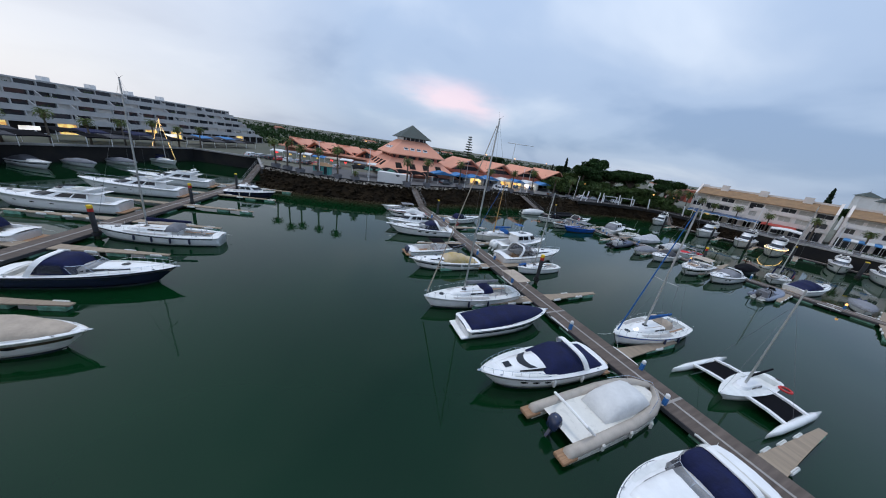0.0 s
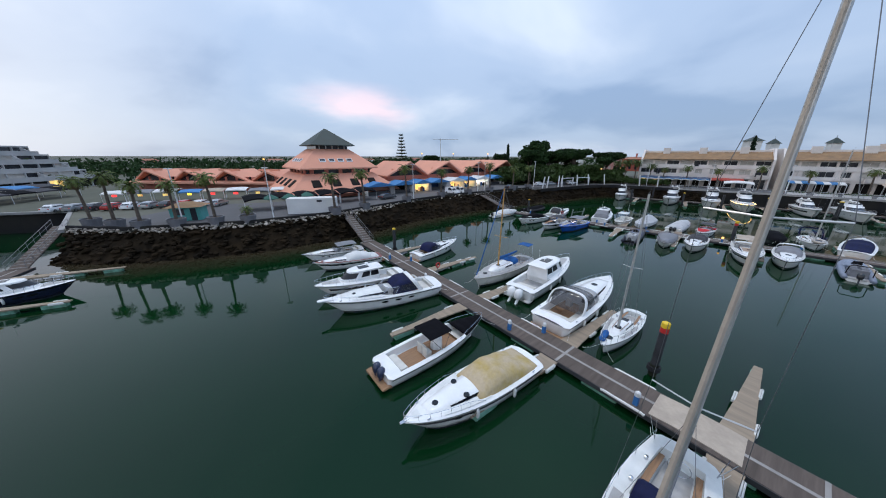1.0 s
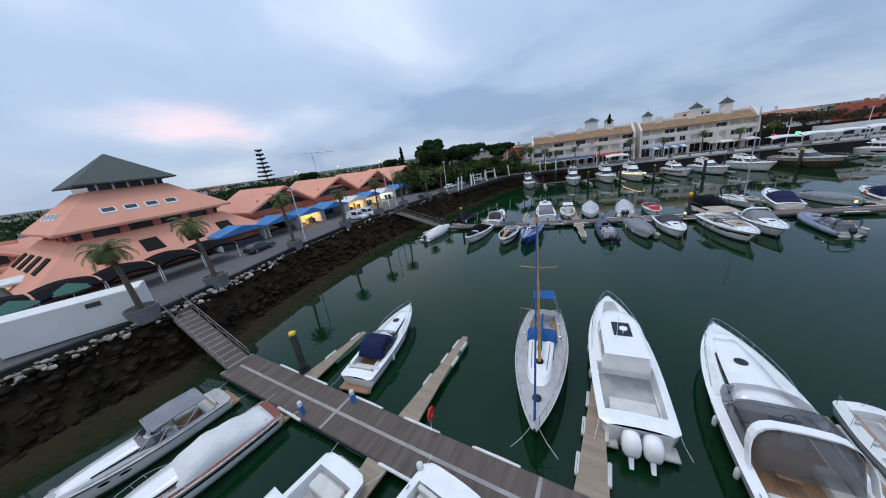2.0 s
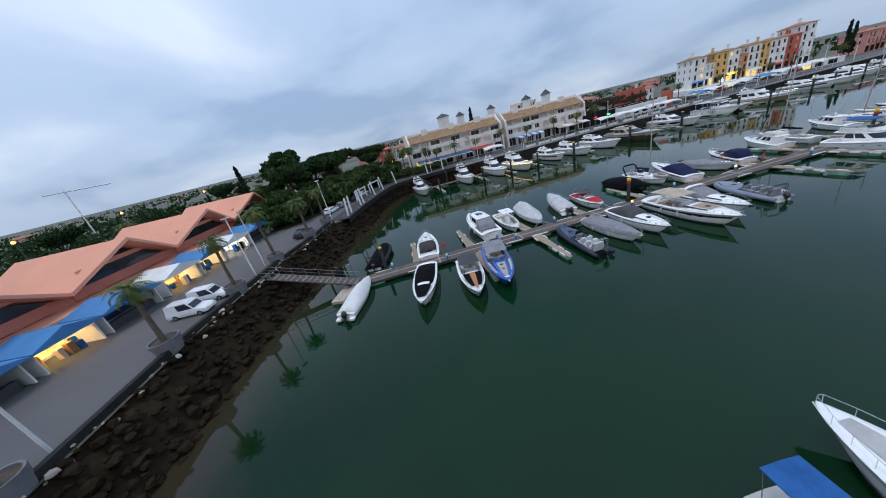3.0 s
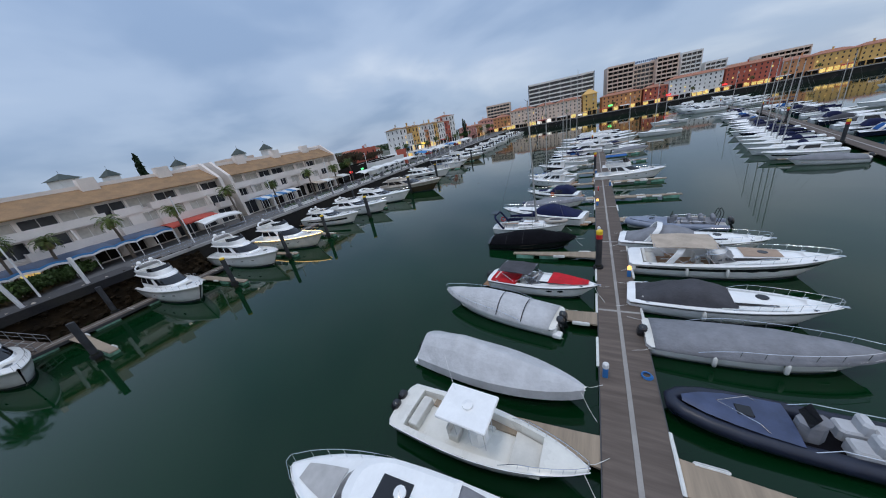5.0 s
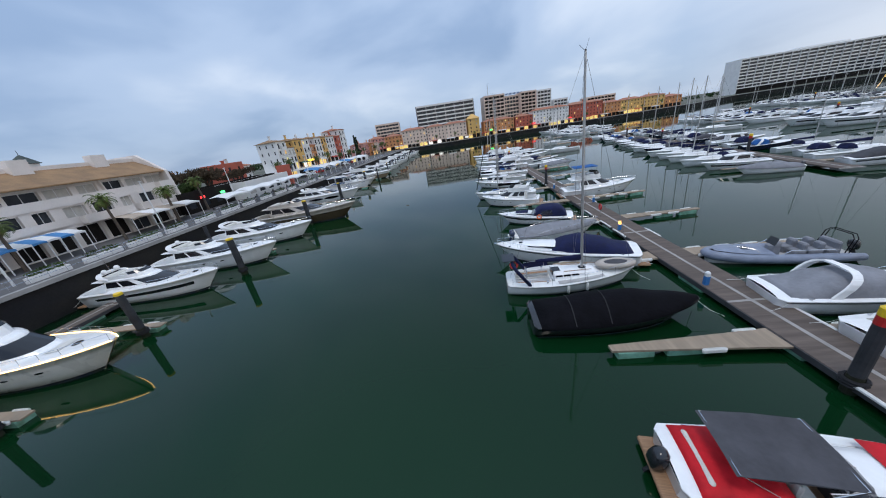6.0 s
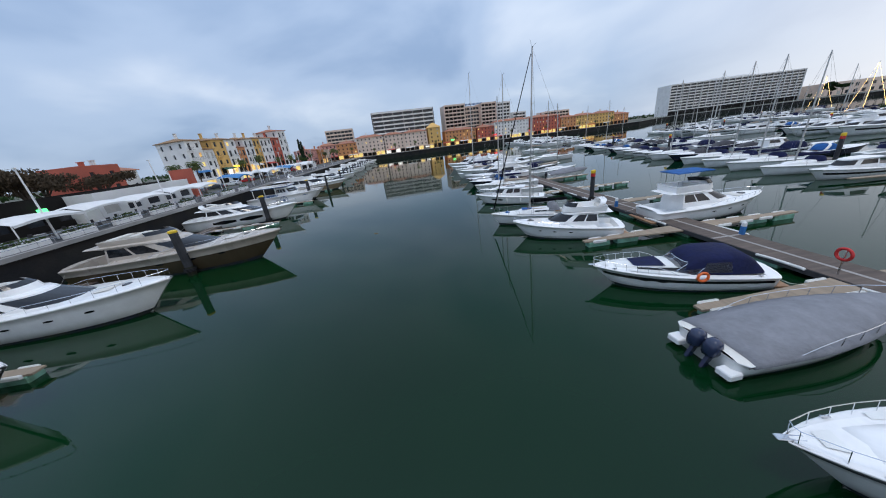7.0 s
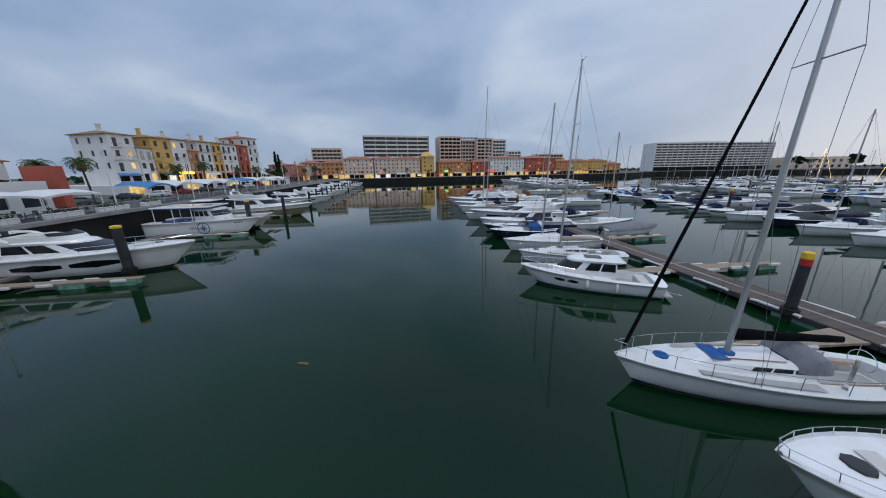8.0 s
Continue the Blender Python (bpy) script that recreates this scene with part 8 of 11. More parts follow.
dressed_yacht(-76, 80, -8, 0.8)
for x, y, hd in ((-18, -128, 20), (-30, -150, 22), (4, -118, 18), (-60, -165, 20), (-14, -190, 22)):
    dressed_yacht(x, y, hd, 1.15)
for x, y, hd in ((58, -62, 22), (84, -84, 24), (20, -92, 20), (110, -70, 33), (99, -38, 33)):
    row_boat(7, x, y, hd, 1.2)

# ---------- buildings: local x along the front, y inland, z up from the ground ----------
def open_wall(bm, w, z0, z1, ops, y=0.0, depth=0.25):
    """A front wall with real openings and their reveals."""
    xs = sorted({0.0, w, *[o[0] for o in ops], *[o[1] for o in ops]})
    zs = sorted({z0, z1, *[o[2] for o in ops], *[o[3] for o in ops]})
    for a, b in zip(xs, xs[1:]):
        for c, d in zip(zs, zs[1:]):
            mx, mz = (a + b) / 2, (c + d) / 2
            if not any(o[0] < mx < o[1] and o[2] < mz < o[3] for o in ops):
                quad(bm, (a, y, c), (b, y, c), (b, y, d), (a, y, d))
    for a, b, c, d in ops:
        for p, q in (((a, c), (b, c)), ((b, c), (b, d)), ((b, d), (a, d)), ((a, d), (a, c))):
            quad(bm, (p[0], y, p[1]), (q[0], y, q[1]), (q[0], y + depth, q[1]), (p[0], y + depth, p[1]))


def pane(parent, o, y, mat, framem=None, split=1, fr=0.06):
    """A recessed window: the pane, and its frame as a sub-part."""
    a, b, c, d = o
    bm = B0()
    quad(bm, (a, y + 0.02, c), (b, y + 0.02, c), (b, y + 0.02, d), (a, y + 0.02, d))
    win = part("window", bm, mat, parent)
    if framem:
        bm = B0()
        box(bm, a, a + fr, y - 0.04, y + 0.02, c, d)
        box(bm, b - fr, b, y - 0.04, y + 0.02, c, d)
        box(bm, a + fr, b - fr, y - 0.04, y + 0.02, c, c + fr)
        box(bm, a + fr, b - fr, y - 0.04, y + 0.02, d - fr, d)
        for k in range(1, split):
            m_ = a + (b - a) * k / split
            box(bm, m_ - fr / 2, m_ + fr / 2, y - 0.04, y + 0.02, c + fr, d - fr)
        part("frame", bm, framem, win)
    return win


def hip_roof(bm, w, d, z, h, over=0.5, ridge=None):
    x0, x1, y0, y1 = -over, w + over, -over, d + over
    r = min(w, d) / 2 if ridge is None else ridge
    ra, rb_ = (x0 + r, (y0 + y1) / 2, z + h), (x1 - r, (y0 + y1) / 2, z + h)
    lo = [(x0, y0, z), (x1, y0, z), (x1, y1, z), (x0, y1, z)]
    up_ = [(p[0], p[1], z + 0.16) for p in lo]
    for i in range(4):
        j = (i + 1) % 4
        quad(bm, lo[i], lo[j], up_[j], up_[i])
    quad(bm, up_[0], up_[1], rb_, ra)
    quad(bm, up_[2], up_[3], ra, rb_)
    bm.faces.new([bm.verts.new(p) for p in (up_[1], up_[2], rb_)])
    bm.faces.new([bm.verts.new(p) for p in (up_[3], up_[0], ra)])
    quad(bm, *reversed(lo))


def house(label, x, y, ang, w, d, floors, fh, wall, roofm=None, roofh=2.2, bays=3, ground=None, gh=3.4, winw=1.1, winh=1.5, balcony=0.0, z=None, side_bays=0, chimney=True, cat="house", name="house", framem=None, gable=False):
    """A rendered house with recessed windows, balconies, a shop front and a tiled roof."""
    z = QZ if z is None else z
    t = thing(name, label, cat, x, y, z, ang, "quayside buildings")
    rr = random.Random(int(x * 7 + y * 13 + w * 3))
    base = gh if ground else 0.0
    H = base + floors * fh
    ops, shops = [], []
    for f in range(floors):
        for b in range(bays):
            c = w * (b + 0.5) / bays
            ops.append((c - winw / 2, c + winw / 2, base + f * fh + (0.15 if balcony and rr.random() < 0.6 else 0.9), base + f * fh + 0.9 + winh))
    if ground:
        n = max(2, round(w / 4))
        for b in range(n):
            shops.append((w * b / n + 0.3, w * (b + 1) / n - 0.3, 0.1, gh - 0.5))
    bm = B0()
    open_wall(bm, w, 0, H, ops + shops)
    sops = []
    for f in range(floors):
        for b in range(side_bays):
            c = d * (b + 0.5) / side_bays
            sops.append((c - 0.5, c + 0.5, base + f * fh + 0.9, base + f * fh + 0.9 + winh))
    for flip in (0, 1):
        sm = B0()
        open_wall(sm, d, 0, H, sops)
        for v in sm.verts:
            v.co = Vector((v.co.y, d - v.co.x, v.co.z)) if not flip else Vector((w - v.co.y, v.co.x, v.co.z))
        tmp = bpy.data.meshes.new("tmp")
        sm.to_mesh(tmp)
        sm.free()
        bm.from_mesh(tmp)
        bpy.data.meshes.remove(tmp)
    quad(bm, (0, d, 0), (w, d, 0), (w, d, H), (0, d, H))
    quad(bm, (0, 0, H), (w, 0, H), (w, d, H), (0, d, H))
    part("wall", bm, wall, t)
    for o in ops:
        pane(t, o, 0.20, BLIND if rr.random() < 0.15 else (WARM if rr.random() < 0.04 else DWIN), framem, 2)
    for o in sops:
        for flip in (0, 1):
            bm = B0()
            xx = 0.2 if not flip else w - 0.2
            a, b = (d - o[0], d - o[1]) if not flip else (o[0], o[1])
            quad(bm, (xx, a, o[2]), (xx, b, o[2]), (xx, b, o[3]), (xx, a, o[3]))
            part("window", bm, DWIN, t)
    for o in shops:
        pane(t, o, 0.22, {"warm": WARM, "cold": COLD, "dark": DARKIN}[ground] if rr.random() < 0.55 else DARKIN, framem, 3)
    if balcony:
        for f in range(floors):
            for b in range(bays):
                if rr.random() < 0.55:
                    c = w * (b + 0.5) / bays
                    bm = B0()
                    bw = w / bays * 0.42
                    box(bm, c - bw, c + bw, -balcony, -0.01, base + f * fh - 0.05, base + f * fh + 0.10)
                    bl_ = part("balcony", bm, wall, t)
                    bm = B0()
                    zz = base + f * fh + 0.10
                    for q in range(9):
                        xx = c - bw + 0.04 + (2 * bw - 0.08) * q / 8
                        tube(bm, [(xx, -balcony + 0.05, zz), (xx, -balcony + 0.05, zz + 0.9)], 0.018, 3)
                    tube(bm, [(c - bw + 0.04, -balcony + 0.05, zz + 0.9), (c + bw - 0.04, -balcony + 0.05, zz + 0.9)], 0.03, 4)
                    part("railing", bm, DFRAME, bl_)
    if roofm:
        bm = B0()
        if gable:
            x0, x1, o = -0.3, w + 0.3, 0.4
            for y0_, y1_, in ((-o, d / 2), (d + o, d / 2)):
                quad(bm, (x0, y0_, H), (x1, y0_, H), (x1, y1_, H + roofh), (x0, y1_, H + roofh))
                quad(bm, (x0, y0_, H - 0.15), (x1, y0_, H - 0.15), (x1, y0_, H), (x0, y0_, H))
            for xx in (0.02, w - 0.02):
                bm.faces.new([bm.verts.new(p) for p in ((xx, 0, H), (xx, d, H), (xx, d / 2, H + roofh))])
        else:
            hip_roof(bm, w, d, H, roofh)
        part("roof", bm, roofm, t)
    else:
        bm = B0()
        for a in ((0, w, 0, 0.25), (0, w, d - 0.25, d), (0, 0.25, 0.25, d - 0.25), (w - 0.25, w, 0.25, d - 0.25)):
            box(bm, a[0], a[1], a[2], a[3], H, H + 0.8)
        part("parapet", bm, wall, t)
    if chimney:
        bm = B0()
        cx = w * rr.uniform(0.25, 0.75)
        zc = H + (roofh * 0.4 if roofm else 0)
        box(bm, cx - 0.35, cx + 0.35, d * 0.4, d * 0.4 + 0.7, zc, zc + 1.7 + (roofh * 0.4 if roofm else 0))
        box(bm, cx - 0.5, cx + 0.5, d * 0.4 - 0.15, d * 0.4 + 0.85, zc + 1.7 + (roofh * 0.4 if roofm else 0), zc + 1.85 + (roofh * 0.4 if roofm else 0))
        part("chimney", bm, wall, t)
    return t


def awning(label, x, y, ang, w, d, z, mats, waves=5, sag=0.35, posts=True, valance=()):
    """A scalloped awning on posts; mats alternate from bay to bay."""
    t = thing("awning", label, "awning", x, y, QZ, ang, "awnings")
    z -= QZ
    for k in range(waves):
        bm = B0()
        rows_ = []
        for i in range(7):
            u = w * (k + i / 6) / waves
            dz = sag * math.sin(math.pi * i / 6)
            rows_.append([(u, 0, z - 0.15 + dz), (u, -d * 0.5, z - 0.05 + dz * 0.8), (u, -d, z - 0.55 + dz), (u, -d, z - 0.80 + dz)])
        loft(bm, [r_[:3] for r_ in rows_] if valance else rows_, closed=False)
        cv = part("canvas", bm, mats[k % len(mats)], t)
        for q, vm in enumerate(valance):
            bm = B0()
            loft(bm, [[(p[0], -d - 0.01 * q, z - 0.50 + 0.25 * math.sin(math.pi * i / 6) - 0.28 * (q + e)) for e in (0, 1)] for i, p in enumerate(r_[0] for r_ in rows_)], closed=False)
            part("valance", bm, vm, cv)
    if posts:
        for k in range(waves + 1):
            bm = B0()
            tube(bm, [(w * k / waves, -d + 0.15, 0), (w * k / waves, -d + 0.15, z - 0.5)], 0.06, 6)
            part("post", bm, WFRAME, t)
    return t


# east terrace block: stepped white storeys under a tan roof
def terrace_block(label, u0, u1, off=14.0, seed=1, plas=TPLAS):
    x, y = bank(u0, off)
    ang = math.degrees(math.atan2(BANKD.y, BANKD.x))
    w = u1 - u0
    t = thing("terrace_building", label, "apartment building", x, y, QZ, ang, "quayside buildings")
    rr = random.Random(seed)
    # storeys: front line and height
    levels = [(0.0, 0.0, 3.6), (0.6, 3.6, 6.6), (1.6, 6.6, 9.4)]
    for k, (yf, z0, z1) in enumerate(levels):
        ops = []
        n = int(w / 3.6)
        for b in range(n):
            a = w * b / n
            ww = w / n
            pw = rr.choice((0.5, 0.72, 0.84) if k < 2 else (0.72, 0.84, 0.92))
            ops.append((a + ww * (1 - pw) / 2, a + ww * (1 + pw) / 2, z0 + (0.1 if k == 0 else 0.25), z1 - 0.55))
        bm = B0()
        open_wall(bm, w, z0, z1, ops, yf, 0.5)
        for xx in (0, w):
            quad(bm, (xx, yf, z0), (xx, 14, z0), (xx, 14, z1), (xx, yf, z1))
        quad(bm, (0, yf, z1), (w, yf, z1), (w, 14, z1), (0, 14, z1))
        part("storey", bm, plas, t)
        for o in ops:
            r = rr.random()
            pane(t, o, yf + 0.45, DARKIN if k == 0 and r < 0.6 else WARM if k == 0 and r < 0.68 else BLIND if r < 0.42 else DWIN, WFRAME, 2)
        if k:
            for b in range(1, n):
                if rr.random() < 0.45:
                    xx, dp = w * b / n, rr.choice((0.7, 1.1))
                    bm = B0()
                    loft(bm, [[(xx - 0.1, yf - dp, z0 + 0.96), (xx + 0.1, yf - dp, z0 + 0.96), (xx + 0.1, yf - 0.01, z0 + 0.96), (xx - 0.1, yf - 0.01, z0 + 0.96)], [(xx - 0.1, yf - dp * 0.5, z1 - 0.1), (xx + 0.1, yf - dp * 0.5, z1 - 0.1), (xx + 0.1, yf - 0.01, z1 - 0.1), (xx - 0.1, yf - 0.01, z1 - 0.1)]])
                    part("balcony_divider", bm, plas, t)
            a = 0.0
            while a < w - 2:
                ln = rr.choice((3.6, 5.4, 7.2, 9.0))
                b = min(w, a + ln)
                dp = rr.choice((0.6, 1.2, 1.7))
                bm = B0()
                box(bm, a, b, yf - dp, yf - dp + 0.14, z0 - 0.3, z0 + 0.95)
                box(bm, a, b, yf - dp + 0.14, yf - 0.01, z0 - 0.3, z0 - 0.1)
                box(bm, a, a + 0.14, yf - dp + 0.14, yf - 0.01, z0 - 0.1, z0 + 0.9)
                box(bm, b - 0.14, b, yf - dp + 0.14, yf - 0.01, z0 - 0.1, z0 + 0.9)
                part("balcony", bm, plas, t)
                a = b + rr.choice((0.0, 0.0, 1.2))
    bm = B0()
    for z_, yy0, zz, yy1 in ((9.2, 0.4, 11.6, 5.6),):
        loft(bm, [[(-0.2, yy0, z_), (-0.2, yy0, z_ + 0.2), (-0.2, yy1, zz + 0.2), (-0.2, yy1, z_)], [(w + 0.2, yy0, z_), (w + 0.2, yy0, z_ + 0.2), (w + 0.2, yy1, zz + 0.2), (w + 0.2, yy1, z_)]])
    part("roof", bm, BTILE, t)
    bm = B0()
    box(bm, 0, w, 5.6, 14, 9.4, 12.4)
    part("upper_wall", bm, plas, t)
    for k in range(3):
        cx = w * (0.2 + 0.3 * k)
        bm = B0()
        box(bm, cx - 1.1, cx + 1.1, 4.6, 6.0, 10.6, 13.4)
        part("chimney", bm, plas, t)
    for xx in (-0.25, w - 0.35):
        bm = B0()
        loft(bm, [[(xx, -0.6, 0), (xx + 0.6, -0.6, 0), (xx + 0.6, 14, 0), (xx, 14, 0)], [(xx, 0.3, 9.4), (xx + 0.6, 0.3, 9.4), (xx + 0.6, 14, 9.4), (xx, 14, 9.4)], [(xx, 5.0, 12.9), (xx + 0.6, 5.0, 12.9), (xx + 0.6, 14, 12.9), (xx, 14, 12.9)]])
        part("end_wall", bm, plas, t)
    return t


terrace_block("white stepped terrace of apartments under a tan tiled roof", -12, 23.5, seed=2)
terrace_block("white stepped terrace of apartments with long balconies", 25.5, 59, seed=5)
awning("slate awning with a scalloped blue and white edge", *bank(-11, 13.6), -54.6, 20, 5.4, 7.35, (AWND,), 8, 0.12, valance=(AWNB, AWNW))
awning("orange-red awning over a restaurant terrace", *bank(9.5, 13.6), -54.6, 8, 4.5, 7.3, (AWNR,), 3, 0.12)
awning("white awning with blue fields over a cafe terrace", *bank(27, 13.6), -54.6, 11, 4.6, 7.4, (AWNB, AWNW), 8, 0.08)
awning("beige awning over a cafe terrace", *bank(44, 13.6), -54.6, 13, 5.0, 7.3, (BEIGEC, AWNW), 4, 0.12)
awning("white low marquee roof on the quay", *bank(12.5, 8.5), -54.6, 7, 3.4, 6.7, (AWNW,), 1, 0.35)


def lookout(u, off, z, s=1.0):
    t = thing("roof_turret", "small white turret with a grey pyramid cap above the roofs", "turret", *bank(u, off), QZ, -54.6 + 20, "roof turrets")
    bm = B0()
    box(bm, -2.0 * s, 2.0 * s, -2.0 * s, 2.0 * s, 0.0, z - QZ - 2.4)
    part("wall", bm, WPLAS, t)
    bm = B0()
    a, b = z - QZ - 2.4, z - QZ
    loft(bm, [[(-2.6 * s, -2.6 * s, a), (2.6 * s, -2.6 * s, a), (2.6 * s, 2.6 * s, a), (-2.6 * s, 2.6 * s, a)], [(-0.15, -0.15, b), (0.15, -0.15, b), (0.15, 0.15, b), (-0.15, 0.15, b)]])
    part("cap", bm, GREENT, t)
    bm = B0()
    tube(bm, [(0, 0, b), (0, 0, b + 1.2)], 0.06, 5)
    part("finial", bm, DFRAME, t)


lookout(29.6, 126.3, 25.2, 1.5)
lookout(34, 98, 22.8, 0.85)
lookout(51, 88, 22.4, 0.8)
lookout(67.0, 73.5, 22.6, 0.85)
lookout(77.3, 69.9, 22.9, 0.85)
# blocks behind the terraces
house("pink house with red window surrounds behind the trees", 121, 150, -54.6, 7, 8, 2, 3.0, PPLAS, RTILE, 1.2, 3, z=QZ + 3)
house("red-trimmed house behind the trees", 126, 143, -54.6, 8, 8, 2, 2.9, RPLAS, RTILE, 1.2, 3, z=QZ + 3)
house("white house behind the trees", 131.5, 135.5, -54.6, 12, 9, 2, 2.9, WPLAS, RTILE, 1.4, 4, z=QZ + 2.5)
house("tall beige block beyond the roofs", *bank(62, 75), -54.6, 12, 9, 5, 2.9, CPLAS, None, bays=5, winw=1.4)
house("white house with a tiled roof beyond the terrace", *bank(63, 40), -54.6, 13, 9, 3, 2.9, WPLAS, RTILE, 1.6, 4)
house("white house with a tiled roof among trees", *bank(80, 46), -54.6, 12, 9, 3, 2.9, WPLAS, RTILE, 1.6, 4)
house("red house on the slope above the quay", *bank(94, 30), -54.6, 9, 8, 2, 3.0, RPLAS, None, bays=2, z=QZ + 2.5)
house("tiled house on the slope above the quay", *bank(103, 34), -54.6, 9, 8, 2, 2.8, WPLAS, RTILE, 1.8, 3, z=QZ + 2)

# restaurants on the quay between the terrace and the row of houses
house("low white restaurant pavilion on the quay", *bank(72, 9), -54.6, 20, 8, 1, 3.4, WPLAS, None, bays=5, winw=2.6, winh=1.6, chimney=False, cat="restaurant", name="pavilion")
for k, u in enumerate((56, 63, 70, 77, 84)):
    awning("white tensile canopy over a quayside terrace", *bank(u, 5.6), -54.6, 6.8, 3.6, 7.0 + 0.1 * (k % 2), (AWNW,), 1, 0.35)
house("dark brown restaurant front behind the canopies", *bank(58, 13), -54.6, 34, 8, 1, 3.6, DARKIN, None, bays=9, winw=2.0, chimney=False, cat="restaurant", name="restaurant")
bm_t = thing("sign_pylon", "maroon pylon wall beside the pavilion", "pylon", *bank(93.5, 9), QZ, -54.6)
bmx = B0()
box(bmx, 0, 1.2, 0, 4, 0, 6.2)
part("slab", bmx, RPLAS, bm_t)

for k, (u, mt) in enumerate(((62, LEDR), (68, LEDG), (74, LEDG), (80, LEDB))):
    t_ = thing("lit_sign", ("glowing red", "glowing green", "glowing green", "glowing blue")[k] + " sign on the dark restaurant front", "sign", *bank(u, 12.7), QZ, -54.6, "lit signs")
    bm = B0()
    box(bm, 0, 1.2, -0.1, 0.1, 2.6, 3.1, 0.05)
    part("panel", bm, mt, t_)


def cafe_table(x, y):
    t = thing("cafe_table", "small round white cafe table on the terrace", "table", x, y, QZ + 0.012, 0, "cafe tables")
    bm = B0()
    lathe(bm, 0, 0, [(0.42, 0.72), (0.42, 0.75)], 12)
    part("tabletop", bm, WFRAME, t)
    bm = B0()
    lathe(bm, 0, 0, [(0.24, 0.0), (0.05, 0.05), (0.04, 0.72)], 8)
    part("pedestal_leg", bm, DFRAME, t)
    return t


def cafe_chair(x, y, rz):
    t = thing("cafe_chair", "dark woven cafe chair drawn up to a table", "chair", x, y, QZ + 0.012, rz, "cafe chairs")
    bm = B0()
    box(bm, -0.22, 0.22, -0.22, 0.22, 0.42, 0.48, 0.02)
    part("seat", bm, DFRAME, t)
    bm = B0()
    box(bm, -0.24, -0.19, -0.22, 0.22, 0.48, 0.9, 0.02)
    part("backrest", bm, DFRAME, t)
    for sx in (-0.18, 0.18):
        for sy in (-0.18, 0.18):
            bm = B0()
            tube(bm, [(sx, sy, 0), (sx, sy, 0.43)], 0.02, 4)
            part("leg", bm, STEEL, t)
    return t


TAB, CHA = cafe_table(*bank(57, 3.2)), cafe_chair(*bank(57, 4.0), -54.6 + 90 + 180)
for u in (57, 60.5, 64, 67.5, 71, 74.5, 78, 81.5, 85, 88.5):
    for off in (3.2, 5.4):
        x, y = bank(u, off)
        if not (u == 57 and off == 3.2):
            copy_thing(TAB, pose(x, y, QZ + 0.012))
            copy_thing(CHA, pose(*bank(u, off + 0.8), QZ + 0.012, 0, 0, 215.4))
        copy_thing(CHA, pose(*bank(u, off - 0.8), QZ + 0.012, 0, 0, 35.4))


def planter_box(u, off, w):
    t = thing("planter_box", "long white planter box with low green shrubs", "planter", *bank(u, off), QZ + 0.012, -54.6, "planter boxes")
    bm = B0()
    box(bm, 0, w, 0, 0.5, 0, 0.62, 0.03)
    part("box", bm, WPLAS, t)
    bm = B0()
    clumps(bm, random.Random(int(u)), (w / 2, 0.25, 0.85), (w / 2, 0.3, 0.35), 160, 0.14)
    part("shrubs", bm, LEAFS, t)


for k, u in enumerate((26, 31, 36, 41.5, 47, 53, 59, 65, 71, 77, 83, 89, 96)):
    planter_box(u, 1.3, 3.6 + (k % 3) * 0.5)

# row of coloured houses on a low podium, turned a little from the quay
RA = -75.0
RD = Vector((math.cos(radians(RA)), math.sin(radians(RA))))
RN = Vector((-RD.y, RD.x))


def rowline(u, off):
    p = Vector((205.0, 3.0)) + RD * u + RN * off
    return p.x, p.y


pod = thing("podium", "long white podium wall with a rail below the coloured houses", "terrace", *rowline(-4, -7), QZ, RA)
bm = B0()
box(bm, 0, 60, 0, 24, 0, 2.4, 0.05)
part("wall", bm, WPLAS, pod)
bm = B0()
for zz in (2.9, 3.35):
    tube(bm, [(0.2, 0.2, zz), (59.8, 0.2, zz)], 0.035, 4)
for k in range(31):
    tube(bm, [(0.2 + 1.985 * k, 0.2, 2.35), (0.2 + 1.985 * k, 0.2, 3.35)], 0.03, 4)
part("railing", bm, WFRAME, pod)
# thin near-black panels for shaded bays, with a glowing one every third
for k in range(12):
    bm = B0()
    box(bm, 1.2 + 4.8 * k, 4.4 + 4.8 * k, -0.05, 0.0, 0.2, 1.9)
    part("bay", bm, DARKIN if k % 3 else WARM, pod)
for u, w, fl, wall, rm, grd, nm in (
        (0, 5.5, 3, WPLAS, BTILE, "dark", "white corner house with a low tan roof"), (5.7, 3.6, 2, WPLAS, BTILE, "warm", "low white house in the quayside row"),
        (9.5, 5.2, 3, YPLAS, BTILE, "cold", "yellow rendered house in the quayside row"), (14.8, 4.6, 3, WPLAS, BTILE, "warm", "narrow white house in the quayside row"),
        (19.5, 3.4, 2, OPLAS, RTILE, "dark", "orange house in the quayside row"), (23, 4.8, 3, WPLAS, BTILE, "warm", "white house with narrow windows in the quayside row"),
        (27.9, 3.6, 3, YPLAS, BTILE, "warm", "yellow house with balconies in the quayside row"), (31.6, 6.4, 3, WPLAS, BTILE, "dark", "white house at the end of the long row"),
        (38.3, 4.8, 3, RPLAS, RTILE, "dark", "red rendered house with a tiled roof"), (43.3, 5.0, 4, WPLAS, RTILE, "dark", "tall white house with a steep gable")):
    house(nm, *rowline(u, 0), RA, w, 13, fl, 3.2, wall, rm, 1.3, max(2, int(w / 1.9)), winw=0.95, ground=grd, gh=3.4, balcony=0.7, side_bays=3, z=QZ + 2.4)
